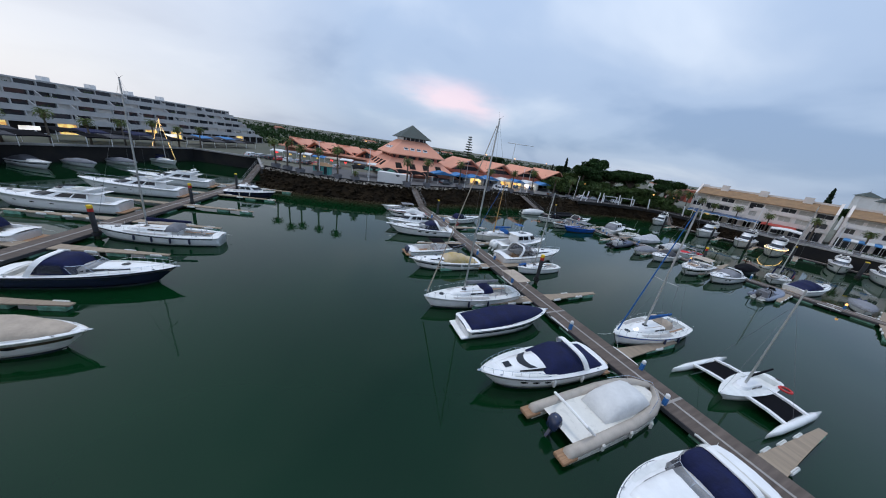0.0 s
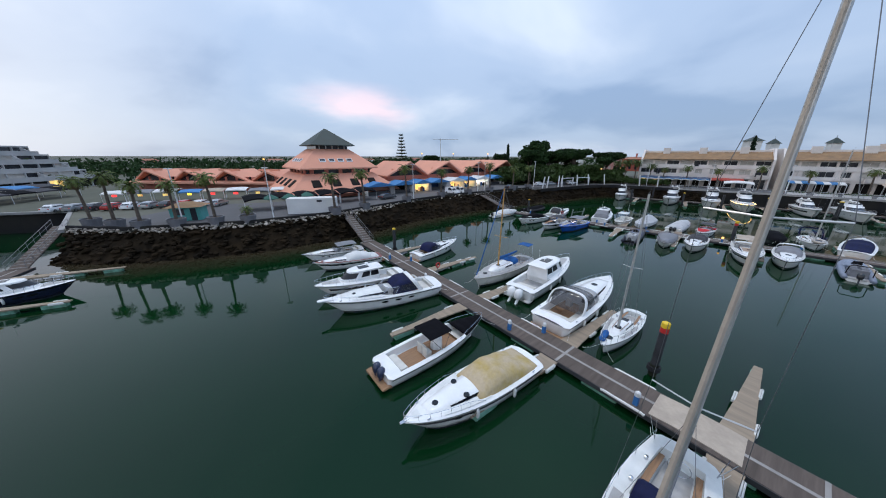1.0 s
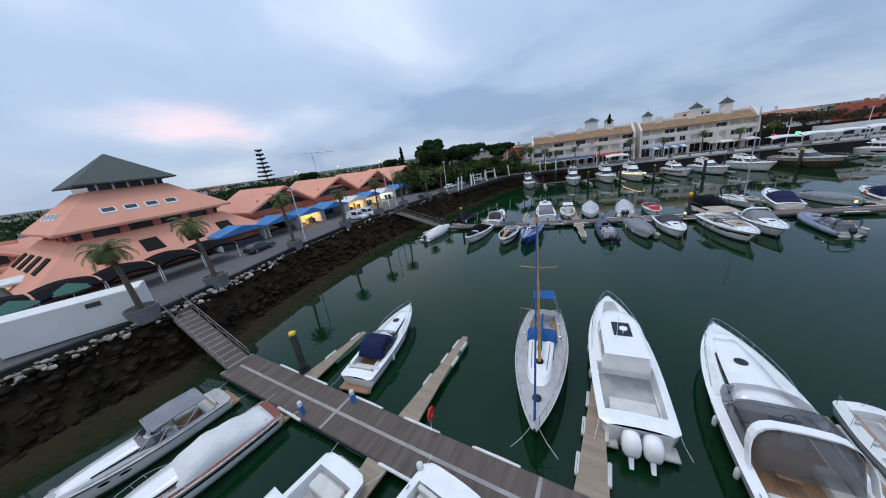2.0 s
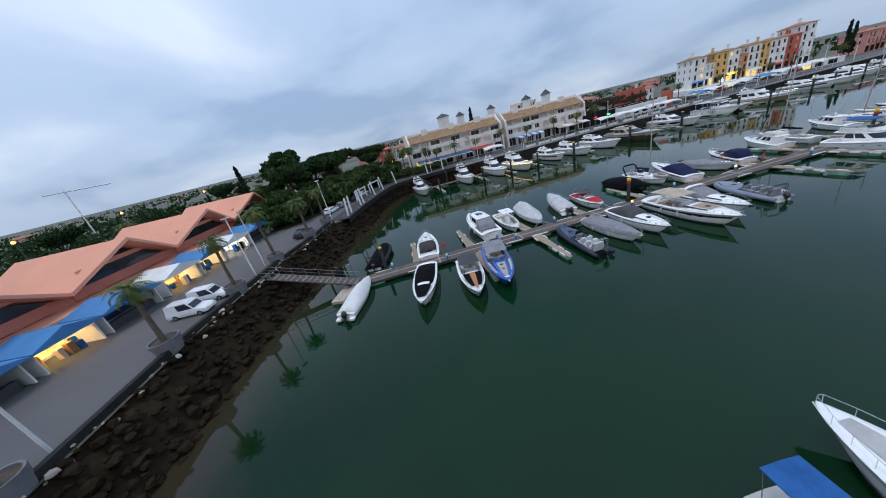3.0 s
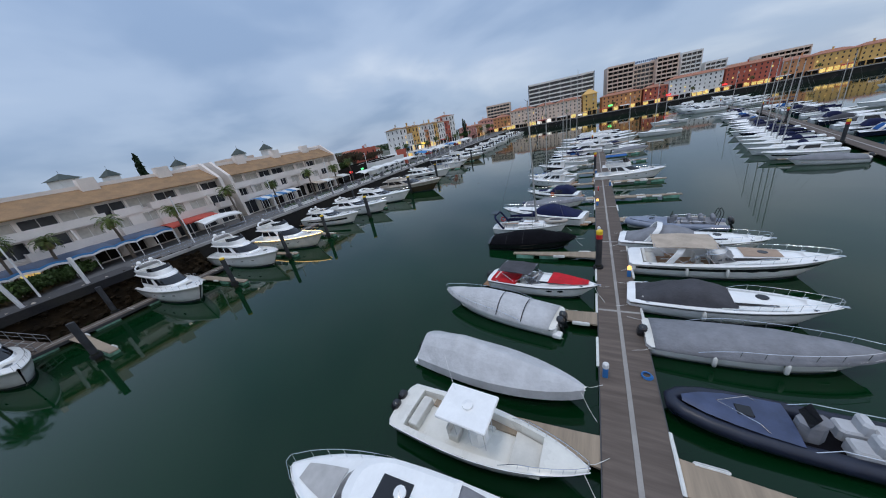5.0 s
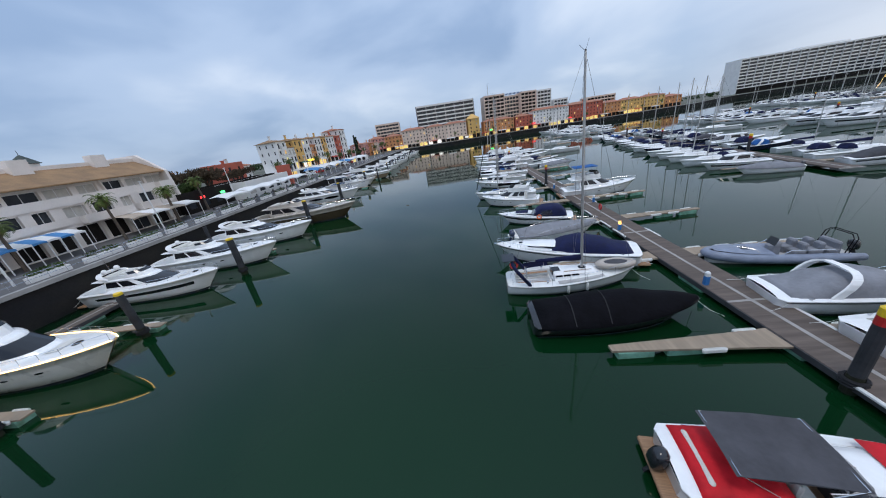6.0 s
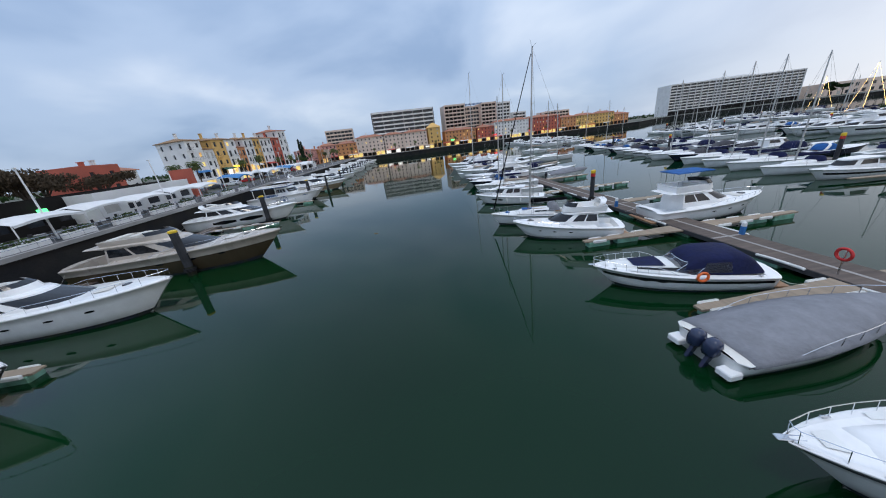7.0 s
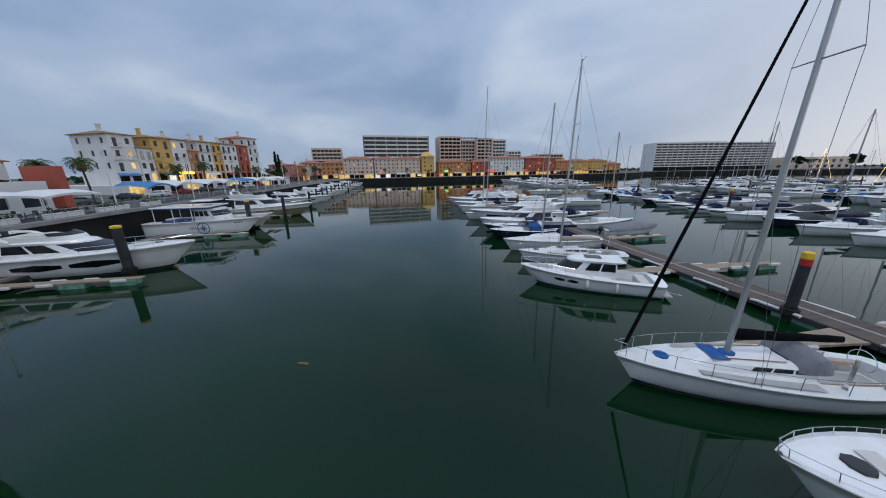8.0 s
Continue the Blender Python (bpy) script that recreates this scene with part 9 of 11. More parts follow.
for u, w, fl, wall, rm, grd, nm in ((222, 14, 2, PPLAS, RTILE, "dark", "pale pink house with a tiled roof"), (240, 14, 2, OPLAS, RTILE, "warm", "salmon house by the palms"), (257, 12, 2, CPLAS, RTILE, "warm", "cream house with a tiled roof by the palms")):
    house(nm, *bank(u, 21), -54.6, w, 10, fl, 3.0, wall, rm, 1.3, max(2, int(w / 2.6)), ground=grd, gh=3.2, balcony=0.9, side_bays=2)
for k, (u, mt, nm) in enumerate(((-1, AWNB, "blue"), (9.5, AWNG, "green"), (23, AWNW, "white"), (31, AWNR, "red"))):
    awning(nm + " shop awning along the podium houses", *rowline(u, -0.1), RA, 5, 2.2, QZ + 5.4, (mt,), 2, 0.1, False)
lit = thing("lit_sign", "glowing yellow shop sign on a house front", "sign", *rowline(15, -0.3), QZ, RA, "lit signs")
bm = B0()
box(bm, 0, 5, -0.1, 0.1, 5.0, 5.8, 0.04)
part("panel", bm, LEDY, lit)
for k, u in enumerate((100, 108, 116, 124, 133, 142, 152, 163)):
    awning(("white square parasol roof on the promenade", "blue canopy beside the parked cars")[k % 4 == 0], *bank(u, 8.0 + (k % 2)), -54.6, 6.5, 5, 7.2, ((AWNB,) if k % 4 == 0 else (AWNW,)), 1, 0.7)

# ---------- town across the end of the basin ----------
for u, w, fl, wall, nm, grd in (
        (-13, 11, 3, PPLAS, "pink house at the corner of the basin", "dark"), (-2, 12, 3, OPLAS, "salmon house with a tiled roof", "warm"), (10, 16.5, 4, CPLAS, "cream apartment row with a red tiled roof", "warm"),
        (27.3, 12, 4, CPLAS, "cream house with a red tiled roof", "cold"), (39.5, 15, 4, CPLAS, "cream house with small windows and a red roof", "warm"),
        (66.5, 21, 3, OPLAS, "ochre house with an orange front", "warm"), (88.5, 12, 3, RPLAS, "terracotta house by the water", "warm"),
        (101, 25, 4, WPLAS, "long white apartment row with a red roof", "warm"), (127, 23, 4, RPLAS, "red apartment row by the water", "warm"),
        (151, 12, 3, OPLAS, "plain orange rendered town house", "dark"), (163, 16, 3, YPLAS, "yellow house with a tiled roof", "warm"), (179.5, 15, 3, YPLAS, "yellow ochre house at the row's end", "dark"),
        (195, 12, 2, OPLAS, "low orange house at the end of the town", "dark")):
    house(nm, *town(u, 0), TA, w * 1.4, 12, fl, 2.9, wall, RTILE, 2.2, max(3, int(w / 2.2)), ground=grd, gh=3.4, winw=1.0, winh=1.3)
house("yellow gabled tower house", *town(55.5, -1), TA, 11, 10, 4, 3.2, YPLAS, YPLAS, 4.2, 2, ground="warm", gh=4.0, chimney=False)
for k, u in enumerate(range(-8, 196, 12)):
    awning("quayside restaurant awning above a lit front", *town(u, -0.1), TA, 8, 3.2, 7.2, (AWNR, AWNW, BEIGEC)[k % 3:k % 3 + 1], 2, 0.1, False)
    if k % 4 == 1:
        t_ = thing("lit_terrace", "warm lit restaurant terrace on the quay", "terrace", *town(u + 0.5, -2.2), QZ, TA, "lit terraces")
        bm = B0()
        box(bm, 0, 3.4, 0, 0.3, 0.9, 2.2)
        part("lit_screen", bm, COLD if k in (4, 5, 6) else WARM, t_)
for k, (u, mt) in enumerate(((57, LEDG), (70, LEDG), (60, LEDY), (100, LEDR), (126, LEDR))):
    t_ = thing("lit_sign", "glowing shop sign on a house front", "sign", *town(u, -0.6), QZ, TA, "lit signs")
    bm = B0()
    box(bm, 0, (2.2, 3.0, 5.0, 3.2, 3.0)[k], -0.1, 0.1, 4.0, (6.0, 5.0, 5.0, 4.9, 4.8)[k], 0.05)
    part("panel", bm, mt, t_)


def slab_hotel(label, x, y, ang, w, d, floors, fh, wall, dark, base=0.0, bays=12, roofbox=True, endm=None, z=None):
    """A long hotel slab with continuous balconies."""
    t = thing("hotel", label, "hotel", x, y, QZ, ang, "hotels")
    # with DARKIN the solid core's blackness stands for shade behind the balconies
    bm = B0()
    box(bm, 0, w, 0, d, base, base + floors * fh)
    part("core", bm, dark, t)
    for f in range(floors + 1):
        bm = B0()
        zz = base + f * fh
        box(bm, -0.3, w + 0.3, -1.4, d + 0.3, zz - 0.2, zz + 0.1)
        box(bm, -0.3, w + 0.3, -1.4, -1.2, zz + 0.1, zz + (1.0 if f < floors else 1.3))
        part("balcony", bm, wall, t)
    for b in range(bays + 1):
        bm = B0()
        xx = w * b / bays
        box(bm, xx - 0.12, xx + 0.12, -1.19, -0.005, base - 0.1, base + floors * fh + 0.1)
        part("fin", bm, wall, t)
    for xx in (-0.6, w + 0.05):
        bm = B0()
        box(bm, xx, xx + 0.55, -1.5, d + 0.5, 0, base + floors * fh + 1.2)
        part("end_wall", bm, endm or wall, t)
    if base:
        # solid near-black block in place of a shaded open ground floor
        bm = B0()
        box(bm, 0.2, w - 0.2, 0.3, d, 0, base)
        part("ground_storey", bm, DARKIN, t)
    if roofbox:
        bm = B0()
        box(bm, w * 0.35, w * 0.62, d * 0.2, d * 0.8, base + floors * fh, base + floors * fh + 3.2)
        part("roof_plant", bm, wall, t)
    return t


def town2(u, off):
    p = Vector((300, -150)) + TD * u + TN * off
    return p.x, p.y


slab_hotel("white modern hotel slab with dark glass bands", *town2(37, 0), TA, 58, 16, 9, 3.55, WPLAS, DWIN, 3.0, 6, False, DFRAME)
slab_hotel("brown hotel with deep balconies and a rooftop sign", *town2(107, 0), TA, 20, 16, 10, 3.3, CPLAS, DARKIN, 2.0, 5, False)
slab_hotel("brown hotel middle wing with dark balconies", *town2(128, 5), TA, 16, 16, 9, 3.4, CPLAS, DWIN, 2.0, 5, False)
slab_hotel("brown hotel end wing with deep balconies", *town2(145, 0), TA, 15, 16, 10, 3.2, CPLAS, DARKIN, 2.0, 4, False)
slab_hotel("tall grey apartment tower with balconies", *town2(166, 10), TA, 14, 14, 10, 3.2, WPLAS, DWIN, 2.0, 4, False)
slab_hotel("pale apartment block beyond the town", *town2(184, 10), TA, 14, 14, 7, 3.0, WPLAS, DWIN, 2.0, 4, False)
slab_hotel("lower brown wing of the apartment block", *town2(200, 8), TA, 16, 14, 5, 3.0, CPLAS, DARKIN, 2.0, 5, False)
slab_hotel("distant cream apartment block", *town2(-8, 10), TA, 24, 14, 7, 3.1, CPLAS, DWIN, 3.0, 7, False)
slab_hotel("distant apartment block with balconies", *town2(222, 12), TA, 30, 14, 6, 3.0, CPLAS, DARKIN, 2.0, 8, False)
slab_hotel("large pale hotel with a grid of balconies across the marina", 8, -470, 211, 182, 22, 9, 3.45, WPLAS, DWIN, 5.5, 21, True)
house("long low pale hall beside the large hotel", -165, -560, 205, 90, 22, 2, 7.5, CPLAS, None, bays=9, winw=4.5, winh=4.0, chimney=False, cat="hall", name="hall")
# raised letters along the roof of the brown hotel, too small to read
t_ = thing("roof_sign", "row of small blue letters standing on a hotel roof", "sign", *town2(127, 0), QZ, TA)
for k in range(14):
    bm = B0()
    box(bm, k * 1.4, k * 1.4 + 0.9, 0, 0.2, 34.2, 35.8)
    part("bar", bm, BLUEPX, t_)

# ---------- terraced hotel to the west ----------
WH = thing("terraced_hotel", "long white terraced hotel stepping back with balconies", "hotel", -110, 36, QZ, 83, "hotels")
wrr = random.Random(9)
for f in range(5):
    w, yf = 119 - f * 2.4, f * 2.3
    hgt = 3.2 if f == 0 else 2.45
    z0 = 0.0 if f == 0 else 3.2 + (f - 1) * 2.45
    ops = []
    n = int(w / 4.2)
    for b in range(n):
        a = w * b / n
        ops.append((a + 0.12, a + w / n - 0.12, z0 + 0.1, z0 + hgt - 0.42))
    bm = B0()
    open_wall(bm, w, z0, z0 + hgt, ops, yf, 0.5)
    for xx in (0, w):
        quad(bm, (xx, yf, z0), (xx, 26, z0), (xx, 26, z0 + hgt), (xx, yf, z0 + hgt))
    quad(bm, (0, yf, z0 + hgt), (w, yf, z0 + hgt), (w, 26, z0 + hgt), (0, 26, z0 + hgt))
    part("storey", bm, GPLAS if f == 0 else HPLAS, WH)
    for o in ops:
        r = wrr.random()
        pane(WH, o, yf + 0.45, (WARM if r < 0.22 else DARKIN) if f == 0 else (BLIND if r < 0.2 else DWIN))
    if f:
        a = 0.0
        while a < w:
            b = min(w, a + wrr.choice((8, 12, 17)))
            bm = B0()
            box(bm, a, b, yf - 2.2, yf - 2.0, z0 - 0.25, z0 + 0.95)
            box(bm, a, b, yf - 2.0, yf - 0.01, z0 - 0.25, z0 - 0.05)
            part("balcony", bm, HPLAS, WH)
            bm = B0()
            loft(bm, [[(a + 0.02, yf - 1.98, z0 - 0.04), (a + 0.2, yf - 1.98, z0 - 0.04), (a + 0.2, yf - 0.02, z0 - 0.04), (a + 0.02, yf - 0.02, z0 - 0.04)], [(a + 0.02, yf - 1.98, z0 + 1.0), (a + 0.2, yf - 1.98, z0 + 1.0), (a + 0.2, yf - 0.02, z0 + hgt - 0.2), (a + 0.02, yf - 0.02, z0 + hgt - 0.2)]])
            part("divider", bm, HPLAS, WH)
            if wrr.random() < 0.4:
                bm = B0()
                clumps(bm, wrr, (a + 2, yf - 1.7, z0 + 1.0), (1.2, 0.35, 0.4), 60, 0.16)
                part("plant", bm, LEAFS, WH)
            a = b
for k in range(8):
    bm = B0()
    box(bm, 8 + k * 10.5, 9.6 + k * 10.5, 13, 15, 12.9, 14.2)
    part("chimney", bm, WPLAS, WH)
for k in range(3):
    awning("dark restaurant awnings along the west quay", -97 + 2.6 * k, 34 + 32 * k, 84, 26, 5, 7.0, ((DGREYC, BLACKC), (BLACKC, NAVY), (DGREYC, AWNB))[k], 5, 0.2)
    awning("low dark canopy at the edge of the west quay", -90.5 + 2.6 * k, 36 + 30 * k, 84, 24, 5, 6.6, (BLACKC, DGREYC), 5, 0.1)
for k, (u, mt) in enumerate(((3, COLD), (12, WARM), (30, COLD), (44, WARM), (62, COLD), (80, COLD), (84, COLD))):
    t_ = thing("lit_shop_front", "lit shop window below the terraced hotel", "shop", -102 + 0.12 * u, 36 + u, QZ, 83, "lit shop fronts")
    bm = B0()
    box(bm, 0, (2.2, 1.2, 3.4, 2.4, 4.0, 3.0, 2.0)[k], 0, 0.2, 1.6, 2.5)
    part("panel", bm, mt, t_)

# ---------- salmon shopping complex on the north bank ----------
SA = 24.0
SD = Vector((math.cos(radians(SA)), math.sin(radians(SA))))
SN = Vector((-SD.y, SD.x))
G0 = Vector((-10.0, 103.5))


def sal(u, v):
    p = G0 + SD * u + SN * v
    return p.x, p.y


# pyramid-roofed hall
PY = thing("pyramid_hall", "salmon hall of stacked pyramid roofs with a dark green cap", "building", -13.5, 111.3, QZ, SA)


def tier(bm, a, za, b, zb, inner=None):
    ra = [(-a, -a, za), (a, -a, za), (a, a, za), (-a, a, za)]
    rb_ = [(-b, -b, zb), (b, -b, zb), (b, b, zb), (-b, b, zb)]
    loft(bm, [ra, rb_])


bm = B0()
tier(bm, 15.0, 1.2, 9.2, 5.9)
part("lower_roof", bm, SALM, PY)
bm = B0()
tier(bm, 12.5, -0.2, 12.5, 1.25)
part("base_wall", bm, SALMD, PY)
bm = B0()
tier(bm, 8.6, 5.85, 8.6, 7.3)
part("window_band", bm, DWIN, PY)
for sgn_x, sgn_y in ((0, -1), (1, 0), (0, 1), (-1, 0)):
    for k in range(5):
        bm = B0()
        q = -7.4 + 3.7 * k
        if sgn_x == 0:
            box(bm, q - 0.5, q + 0.5, sgn_y * 8.75 - 0.18, sgn_y * 8.75 + 0.18, 5.86, 7.28)
        else:
            box(bm, sgn_x * 8.75 - 0.18, sgn_x * 8.75 + 0.18, q - 0.5, q + 0.5, 5.86, 7.28)
        part("pier", bm, SALMD, PY)
bm = B0()
tier(bm, 10.4, 7.0, 10.4, 7.35)
tier(bm, 10.4, 7.35, 4.6, 12.1)
part("upper_roof", bm, SALM, PY)
bm = B0()
tier(bm, 4.3, 12.0, 4.3, 13.0)
part("lantern", bm, DWIN, PY)
for k in range(5):
    bm = B0()
    q = -3.4 + 1.7 * k
    box(bm, q - 0.12, q + 0.12, -4.42, -4.2, 12.1, 12.98)
    part("mullion", bm, WFRAME, PY)
bm = B0()
tier(bm, 5.9, 12.95, 5.9, 13.15)
tier(bm, 5.9, 13.15, 0.12, 17.6)
part("cap", bm, GREENT, PY)
# dormer slots in the lower roof and panes in the upper one
for face in range(4):
    rot = Matrix.Rotation(radians(90 * face), 4, "Z")
    for k in range(4):
        q = -7.5 + 5.0 * k
        bm = B0()
        loft(bm, [[(q - 1.1, -13.0, 2.6), (q + 1.1, -13.0, 2.6), (q + 1.1, -13.0, 3.0), (q - 1.1, -13.0, 3.0)], [(q - 1.0, -11.2, 4.05), (q + 1.0, -11.2, 4.05), (q + 1.0, -11.2, 4.5), (q - 1.0, -11.2, 4.5)]])
        bmesh.ops.transform(bm, matrix=rot, verts=bm.verts)
        part("roof_window", bm, DARKIN, PY)
    for k in range(4):
        q = -4.2 + 2.4 * k
        bm = B0()
        f0, f1 = 0.30, 0.45
        p = lambda f: (-10.4 + 5.8 * f, 7.35 + 4.75 * f + 0.05)
        (ya, za), (yb, zb) = p(f0), p(f1)
        loft(bm, [[(q - 0.8, ya, za - 0.1), (q + 0.8, ya, za - 0.1), (q + 0.8, ya, za + 0.12), (q - 0.8, ya, za + 0.12)], [(q - 0.8, yb, zb - 0.1), (q + 0.8, yb, zb - 0.1), (q + 0.8, yb, zb + 0.12), (q - 0.8, yb, zb + 0.12)]])
        bmesh.ops.transform(bm, matrix=rot, verts=bm.verts)
        sk = part("skylight", bm, WFRAME, PY)
        bm = B0()
        quad(bm, (q - 0.65, ya + 0.15, za + 0.25), (q + 0.65, ya + 0.15, za + 0.25), (q + 0.65, yb - 0.1, zb + 0.06), (q - 0.65, yb - 0.1, zb + 0.06))
        bmesh.ops.transform(bm, matrix=rot, verts=bm.verts)
        part("pane", bm, DWIN, sk)


def gable_unit(label, x, y, ang, w=15.5, depth=15.0, ez=4.6, tz=8.7, over=2.6, well=True):
    """One folded roof unit: a great gable over a recessed dark glazed front."""
    t = thing("gabled_shop_unit", label, "building", x, y, QZ, ang, "gabled shop units")
    bm = B0()
    th = 0.45
    for sgn in (1, -1):
        lo0, hi0 = (w / 2 * sgn + w / 2, -over + 1.8, ez), (w / 2, -over, tz)
        lo1, hi1 = (w / 2 * sgn + w / 2, depth, ez), (w / 2, depth, tz)
        loft(bm, [[lo0, hi0, (hi0[0], hi0[1], hi0[2] - th), (lo0[0], lo0[1], lo0[2] - th)], [lo1, hi1, (hi1[0], hi1[1], hi1[2] - th), (lo1[0], lo1[1], lo1[2] - th)]])
    part("roof", bm, SALM, t)
    bm = B0()
    bm.faces.new([bm.verts.new(p) for p in ((0.8, 1.2, ez - 0.3), (w - 0.8, 1.2, ez - 0.3), (w / 2, 1.2, tz - 0.6))])
    part("gable_glazing", bm, DWIN, t)
    bm = B0()
    box(bm, 1.0, w - 1.0, 0.9, 1.3, ez - 1.5, ez - 0.25)
    part("gable_beam", bm, SALMD, t)
    bm = B0()
    box(bm, 2.8, w - 2.8, 0.75, 0.95, 5.9, 6.5)
    part("gable_beam", bm, SALM, t)
    ops = [(1.2 + 3.4 * k, 3.9 + 3.4 * k, 2.9, 4.1) for k in range(4)]
    bm = B0()
    open_wall(bm, w, 0, ez - 0.3, ops, 1.1, 0.4)
    for xx in (0.0, w):
        quad(bm, (xx, 1.1, 0), (xx, depth, 0), (xx, depth, ez - 0.3), (xx, 1.1, ez - 0.3))
    part("wall", bm, SALMD, t)
    for o in ops:
        pane(t, o, 1.45, DARKIN, DFRAME, 2)
    bm = B0()
    loft(bm, [[(-0.02, -2.2, 2.2), (-0.02, -2.2, 2.75), (-0.02, 1.05, 3.0), (-0.02, 1.05, 2.2)], [(w + 0.02, -2.2, 2.2), (w + 0.02, -2.2, 2.75), (w + 0.02, 1.05, 3.0), (w + 0.02, 1.05, 2.2)]])
    part("canopy_beam", bm, SALM, t)
    if well:
        cx, cy = w * 0.76, depth * 0.62
        z0 = tz - (cx - w / 2) / (w / 2) * (tz - ez)
        bm = B0()
        loft(bm, [ring_pts(cx, cy, z0 - 1.4, 1.9, 1.3, 16), ring_pts(cx, cy, z0 + 0.55, 1.9, 1.3, 16), ring_pts(cx, cy, z0 + 0.62, 1.75, 1.15, 16), ring_pts(cx, cy, z0 + 0.3, 1.65, 1.05, 16)])
        part("roof_well", bm, SALM, t)
        # near-black disc just below the rim, painted as the well's shaded depth
        bm = B0()
        loft(bm, [ring_pts(cx, cy, z0 + 0.305, 1.6, 1.0, 16), ring_pts(cx, cy, z0 + 0.31, 0.5, 0.3, 16)])
        part("well_opening", bm, DARKIN, t)
    return t


for k in range(4):
    gable_unit("salmon shop unit under a great folded gable roof", *sal(13.6 + 15.5 * k, 0), SA)
for k in range(4):
    gable_unit("distant salmon shop unit with a small gable", -37.5 - 11.8 * k, 119.5 + 3.9 * k, -18.3, 12.4, 12, 2.9, 6.2, 1.6, False)


def stall(label, u, v, w, d, h, roofm, inside, side=None):
    """A shop stall: side walls, counter, lit inside and a pitched canvas roof."""
    t = thing("shop_stall", label, "shop", *sal(u, v), QZ, SA, "shop stalls")
    bm = B0()
    for xx in (0.0, w - 0.15):
        box(bm, xx, xx + 0.15, 0, d, 0, h)
    box(bm, 0.15, w - 0.15, d - 0.15, d, 0, h)
    part("wall", bm, side or WPLAS, t)
    bm = B0()
    box(bm, 0.2, w - 0.2, d - 0.35, d - 0.18, 0.3, h - 0.15)
    part("display", bm, inside, t)
    rr = random.Random(int(u * 10))
    if inside in (WARM, COLD):
        for k in range(2):
            bm = B0()
            box(bm, w * (0.2 + 0.4 * k), w * (0.4 + 0.4 * k), d * 0.25, d * 0.6, h - 0.28, h - 0.22)
            part("ceiling_light", bm, SHOPC if inside is COLD else SHOPL, t)
        for k in range(7):
            x = 0.4 + (w - 1.2) * k / 6
            y = rr.uniform(0.5, d - 1.2)
            bm = B0()
            box(bm, x, x + rr.uniform(0.35, 0.6), y, y + rr.uniform(0.4, 0.8), 0, rr.uniform(0.7, 1.5), 0.03)
            part("goods_stand", bm, (DARKIN, CPLAS, TEAK, DARKIN, BLUEC)[rr.randrange(5)], t)
    else:
        bm = B0()
        box(bm, 0.5, w - 0.5, 0.6, 1.2, 0, 0.95, 0.04)
        part("counter", bm, DFRAME, t)
    bm = B0()
    loft(bm, [[(-0.3, -0.9, h - 0.1), (w / 2, -0.9, h + 0.9), (w + 0.3, -0.9, h - 0.1), (w + 0.3, -0.9, h - 0.3), (-0.3, -0.9, h - 0.3)], [(-0.3, d, h), (w / 2, d, h + 0.9), (w + 0.3, d, h), (w + 0.3, d, h - 0.2), (-0.3, d, h - 0.2)]])
    part("roof", bm, roofm, t)
    return t


for u, w, rm, ins, nm in ((4.0, 7.5, AWNB, DARKIN, "blue-roofed shop stall, closed and dark"), (12.2, 6.2, AWNB, DARKIN, "blue-roofed open stall with dark goods"), (19.2, 5.2, AWNB, WARM, "blue-roofed stall glowing warm inside"), (25.2, 6.5, AWNB, BLUEPX, "blue-roofed stall with a printed banner wall"),
                           (33, 5.8, AWNW, WARM, "white-roofed souvenir stall lit warm inside"), (39.3, 5.2, AWNB, WARM, "blue-roofed souvenir stall lit warm inside"), (45, 6.5, AWNW, COLD, "white stall brightly lit inside"), (52.5, 6.5, AWNB, DARKIN, "blue-roofed shop stall standing closed"), (60.5, 6.5, AWNB, DARKIN, "blue-roofed open market arcade, dark inside"), (68, 6.5, AWNB, DARKIN, "blue-roofed arcade at the end")):
    stall(nm, u, -7.6, w, 4.6, 2.7, rm, ins)
strip("arcade_roof", [sal(2, -3.0), sal(40, -3.0), sal(76, -3.0)], 0, 3.2, QZ + 2.95, SALM, "narrow salmon arcade roof along the shops", "roof", 0.35)

# restaurant terrace in front of the pyramid: dark awnings and green parasols
for k in range(6):
    awning("dark restaurant awning in front of the hall", *sal(-24 + 4.6 * k, -9.0), SA, 4.4, 5.0, QZ + 2.7, (BLACKC,), 1, 0.4)
for k, (u, v) in enumerate(((-19.5, -13.6), (-16.2, -14.2), (-12.6, -13.4))):
    t_ = thing("parasol", "dark green parasol over restaurant tables", "parasol", *sal(u, v), QZ, SA + 20 * k, "parasols")
    bm = B0()
    loft(bm, [ring_pts(0, 0, 2.2, 1.6, n=8), ring_pts(0, 0, 2.3, 1.6, n=8), ring_pts(0, 0, 3.1, 0.06, n=8)])
    part("canopy", bm, AWNG, t_)
    bm = B0()
    tube(bm, [(0, 0, 0), (0, 0, 2.3)], 0.035, 6)
    part("pole", bm, WFRAME, t_)
bx = thing("site_cabin", "long white cabin standing behind the kerb wall", "cabin", -18.0, 76.6, QZ, -1)
bm = B0()
box(bm, 0, 8.6, 0, 2.6, 0.1, 2.9, 0.05)
part("body", bm, WPLAS, bx)
bm = B0()
box(bm, 5.2, 6.1, -0.06, 0.0, 2.2, 2.6)
part("lamp_box", bm, DFRAME, bx)
kk = thing("kiosk", "turquoise kiosk with a brown roof among planters", "kiosk", -35.2, 75.2, QZ, 6)
bm = B0()
box(bm, 0, 4.2, 0, 3, 0, 2.3, 0.05)
part("body", bm, KIOSK, kk)
bm = B0()
